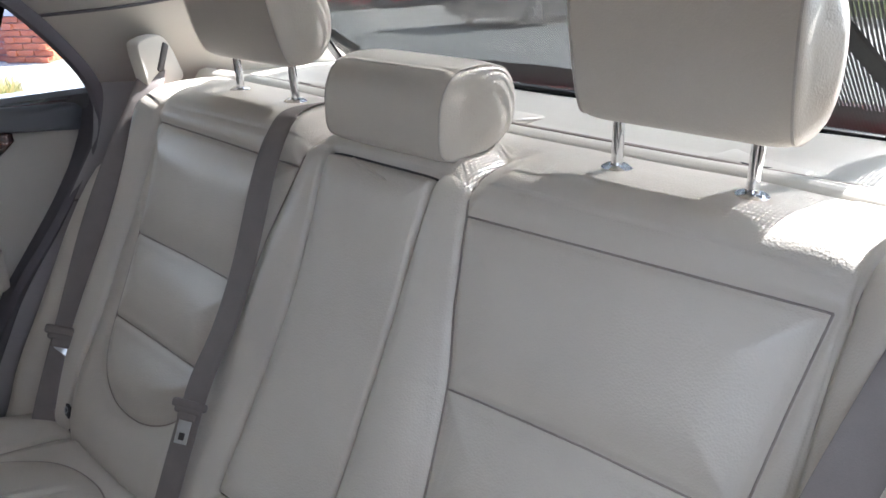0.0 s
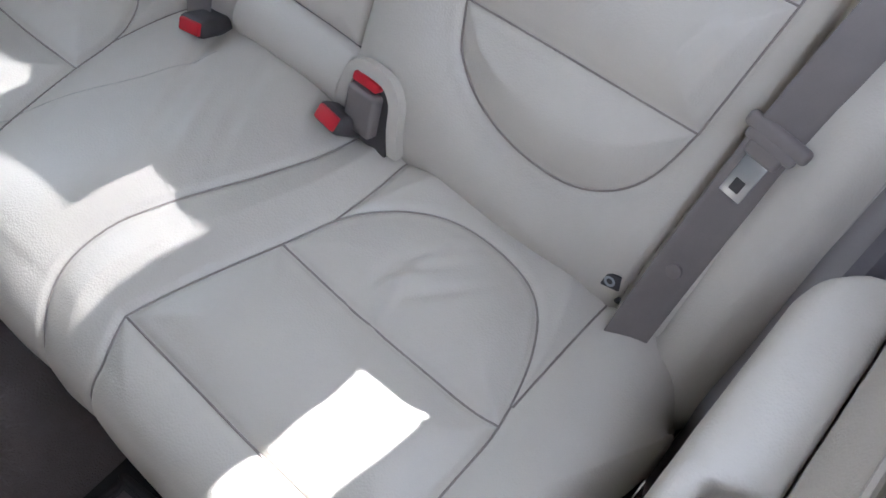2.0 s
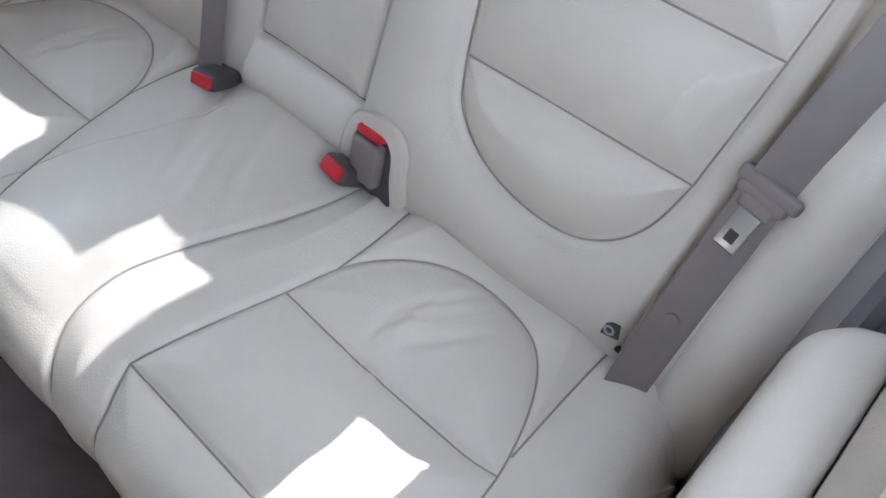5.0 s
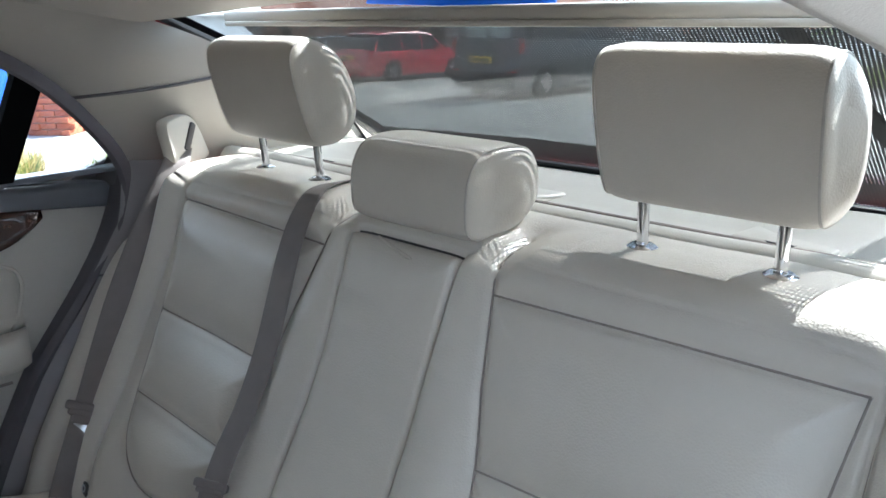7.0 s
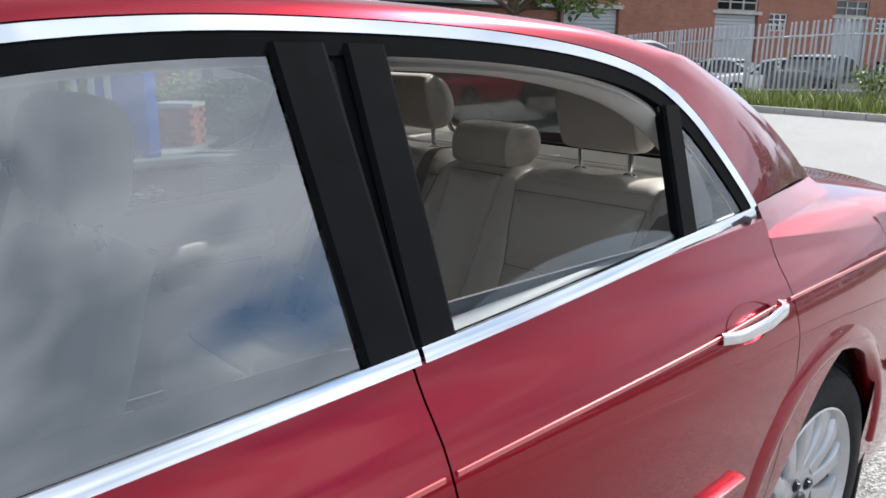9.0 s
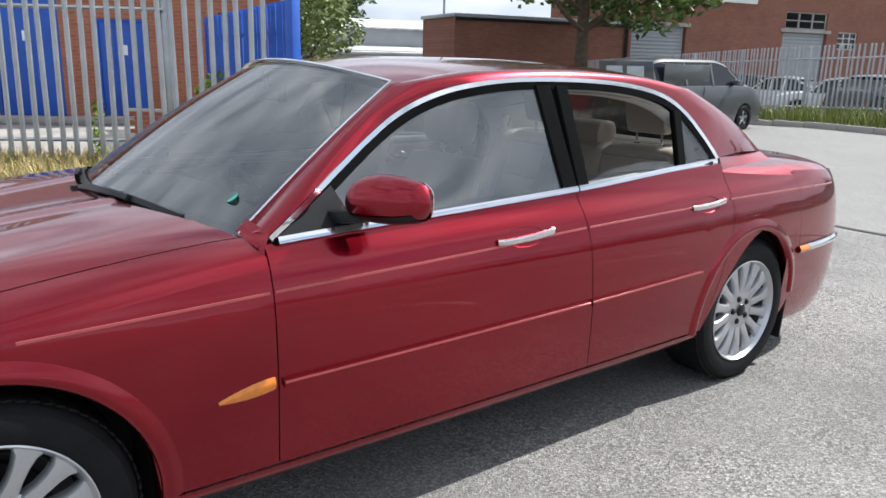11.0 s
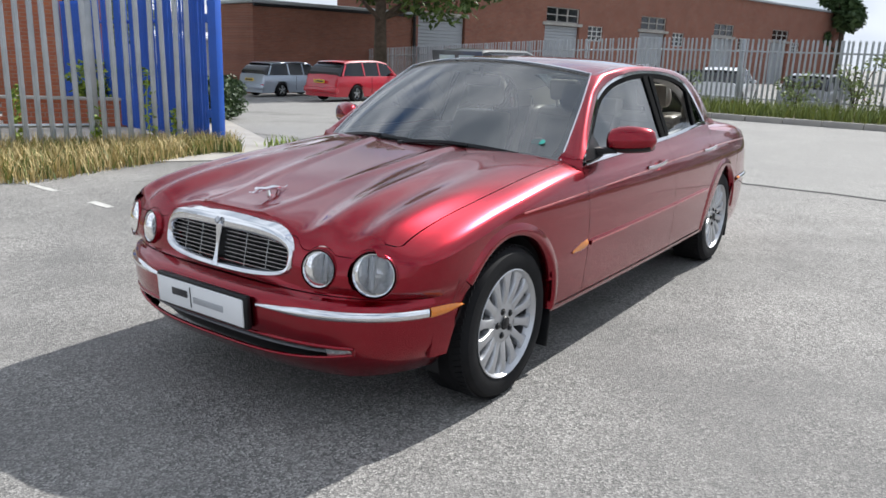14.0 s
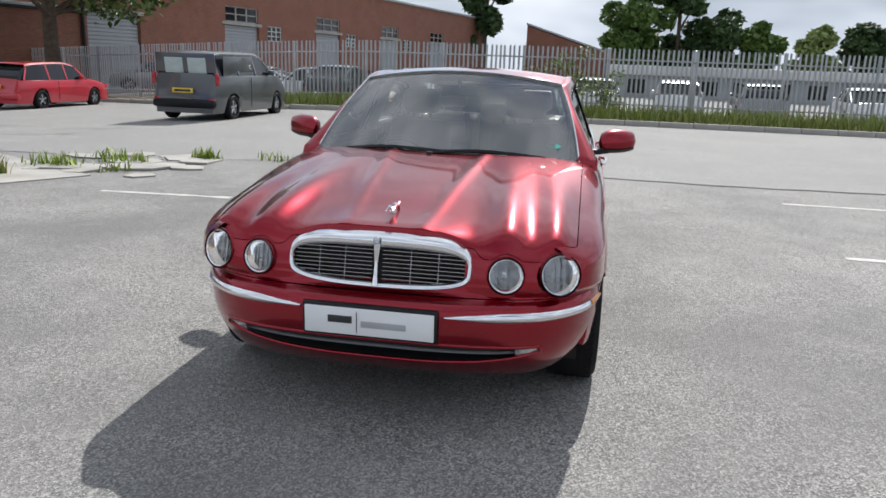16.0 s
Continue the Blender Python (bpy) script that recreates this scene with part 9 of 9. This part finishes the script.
    part("well_rim", Build().tube([(s * x, y, 0.716) for x, y in well], 0.0035, 6, closed=True).mesh("well_rim", CREAM_TRIM), arm)
    sw = part("switch_panel", Build().box((0.044, 0.112, 0.014), pose(s * 0.709, -0.604, 0.757, 0, 0, s * 5), 0.010, 4).mesh("switch_panel", GLOSSBLACK), arm, "gloss black window switch")
    part("switch_rim", Build().tube([(s * 0.709 + 0.0240 * math.copysign(abs(math.cos(t)) ** 0.5, math.cos(t)), -0.604 + 0.060 * math.copysign(abs(math.sin(t)) ** 0.4, math.sin(t)), 0.757) for t in steps(0, 6.2, 40)], 0.0022, 6, closed=True).mesh("switch_rim", SLAT), sw)
    part("switch_key", Build().box((0.018, 0.045, 0.008), pose(s * 0.709, -0.604, 0.764, 6, 0, s * 5), 0.003).mesh("switch_key", GREYTRIM), sw)
    # inner handle in a chrome cup on the wood
    hm = Matrix.Translation((s * (trim_x(0.925) - 0.024), -0.650, 0.925)) @ Matrix.Rotation(radians(-s * 68), 4, "Y") @ Matrix.Rotation(radians(90), 4, "Z")
    b = Build().lathe([(0.001, -0.008), (0.7, -0.006), (0.93, 0.002), (1.0, 0.005), (1.05, 0.0), (1.05, -0.012)], 36, hm @ Matrix.Diagonal((0.062, 0.026, 1, 1)))
    cup = part("handle_cup", b.mesh("handle_cup", CHROME), door, "chrome inner door handle cup")
    lever = []
    for i in range(13):
        u = i / 12
        w = 0.014 * (0.55 + 0.45 * math.sin(math.pi * min(1.0, u * 0.75 + 0.15))) * min(1.0, (1 - u) * 5 + 0.25)
        for k in range(10):
            a = 2 * math.pi * k / 10
            lever.append(hm @ Vector((lerp(-0.050, 0.030, u), w * math.cos(a), 0.006 + 0.009 * math.sin(math.pi * u * 0.8) + 0.005 * math.sin(a))))
    part("inner_handle", Build().grid(lever, 13, 10, wrap_v=True).mesh("inner_handle", CHROME, 60), cup, "chrome release lever")
    # lower pocket line
    b = Build().tube([(s * (trim_x(0.66) - 0.006), y, 0.675 - 0.02 * max(0, (-y - 0.8))) for y in steps(-0.44, -1.02, 20)], 0.003, 6)
    part("trim_line", b.mesh("trim_line", SEAM), door)
    # front door trim, plain
    b = Build()
    pts = []
    for y in steps(0.80, -0.36, 20):
        for z in steps(0.30, 0.955, 10):
            pts.append((s * trim_x(z), y, z))
    b.grid(pts, 21, 11, flip=s < 0)
    part("front_door_trim", b.mesh("front_door_trim", CREAM_TRIM, 60), saloon)
    part("front_capping", Build().tube([(s * 0.765, y, 0.955) for y in steps(0.80, -0.36, 16)], 0.05, 8, flat=(0.045, 0.018), up=(1, 0, 0)).mesh("front_capping", GREYTRIM), saloon)
    part("front_wood", Build().tube([(s * 0.742, y, 0.90) for y in steps(0.70, -0.34, 16)], 0.05, 8, flat=(0.032, 0.012), up=(0, 0, 1)).mesh("front_wood", WOOD), saloon)

# ---- front seats, facia, wheel ----
def front_seat(xc, slide):
    prof = [(-0.10, 0.52), (-0.20, 0.60), (-0.27, 0.75), (-0.33, 0.92), (-0.365, 1.04), (-0.385, 1.075)]
    b = Build()
    pts = []
    n = 24
    for i in range(n + 1):
        t = 2 * i / n - 1
        for j in range(25):
            a = 2 * math.pi * j / 24
            v = (1 - math.cos(a)) / 2
            k = v * (len(prof) - 1)
            q = min(int(k), len(prof) - 2)
            y, z = [lerp(prof[q][c], prof[q + 1][c], k - q) for c in (0, 1)]
            w = 0.255 * (1 - 0.18 * v) * (1 - 0.06 * abs(2 * v - 1) ** 4)
            th = 0.065 * (1 - abs(t) ** 4) ** 0.5 * (1 if abs(math.sin(a)) > 0 else 0) * min(1, abs(math.sin(a)) * 2.5)
            sgn = 1 if a < math.pi else -1
            wing = 0.035 * abs(t) ** 3
            pts.append((xc + t * w, y + slide + sgn * th + wing, z))
    b.grid(pts, n + 1, 25)
    st = part("front_seat", b.mesh("front_seat", CREAM, 70), saloon, "cream leather front seat")
    b = Build().box((0.50, 0.50, 0.16), pose(xc, 0.12 + slide, 0.47, 6, 0, 0), 0.06, 3)
    part("seat_cushion", b.mesh("seat_cushion", CREAM), st)
    b = Build().box((0.27, 0.10, 0.17), pose(xc, -0.375 + slide, 1.20, 8, 0, 0), 0.05, 4)
    part("seat_headrest", b.mesh("seat_headrest", CREAM), st)
    for dx in (-0.06, 0.06):
        part("seat_post", Build().tube([(xc + dx, -0.385 + slide, 1.06), (xc + dx, -0.378 + slide, 1.14)], 0.007, 8).mesh("seat_post", CHROME), st)
    part("seat_plinth", Build().box((0.42, 0.42, 0.12), pose(xc, 0.10 + slide, 0.33), 0.02).mesh("seat_plinth", CARPET), st)


front_seat(0.37, 0.16)
front_seat(-0.37, 0.22)
b = Build()
pts = []
for x in steps(-0.74, 0.74, 40):
    for y, z in ((0.56, 0.62), (0.52, 0.74), (0.53, 0.84), (0.57, 0.905), (0.66, 0.93), (0.80, 0.94), (0.95, 0.935), (1.05, 0.93)):
        hood = 0.025 * math.exp(-((x - 0.37) / 0.20) ** 4) * (1 if z > 0.88 and y < 0.75 else 0)
        y2 = min(y, cowl_y(x) - 0.02)
        pts.append((x, y2, z + hood - 0.02 * (x / 0.74) ** 2))
b.grid(pts, 41, 8, flip=True)
facia = part("facia", b.mesh("facia", CREAM_TRIM, 60), saloon, "pale cream facia with a wood band")
part("facia_wood", Build().tube([(x, 0.525, 0.79) for x in steps(-0.72, 0.72, 20)], 0.05, 8, flat=(0.035, 0.014), up=(0, 0, 1)).mesh("facia_wood", WOOD), facia)
part("console", Build().box((0.22, 0.95, 0.24), pose(0, 0.10, 0.46), 0.03).mesh("console", CREAM_TRIM), saloon)
wm = Matrix.Translation((0.37, 0.36, 0.83)) @ Matrix.Rotation(radians(62), 4, "X")
b = Build().tube([wm @ Vector((0.185 * math.cos(t), 0.185 * math.sin(t), 0)) for t in steps(0, 6.13, 40)], 0.014, 10, closed=True)
for a in (0.1, math.pi - 0.1, -math.pi / 2):
    b.tube([wm @ Vector((0.05 * math.cos(a), 0.05 * math.sin(a), -0.01)), wm @ Vector((0.18 * math.cos(a), 0.18 * math.sin(a), 0))], 0.018, 8)
b.lathe([(0.001, 0.02), (0.07, 0.01), (0.075, -0.03)], 24, wm)
part("steering_wheel", b.mesh("steering_wheel", GREYTRIM), saloon, "dark steering wheel")
part("rear_view_mirror", Build().box((0.24, 0.03, 0.065), pose(0, 0.42, 1.30, 8, 0, 0), 0.02, 3).tube([(0, 0.43, 1.32), (0, 0.44, 1.375)], 0.012, 8).mesh("rear_view_mirror", BLACK), saloon)
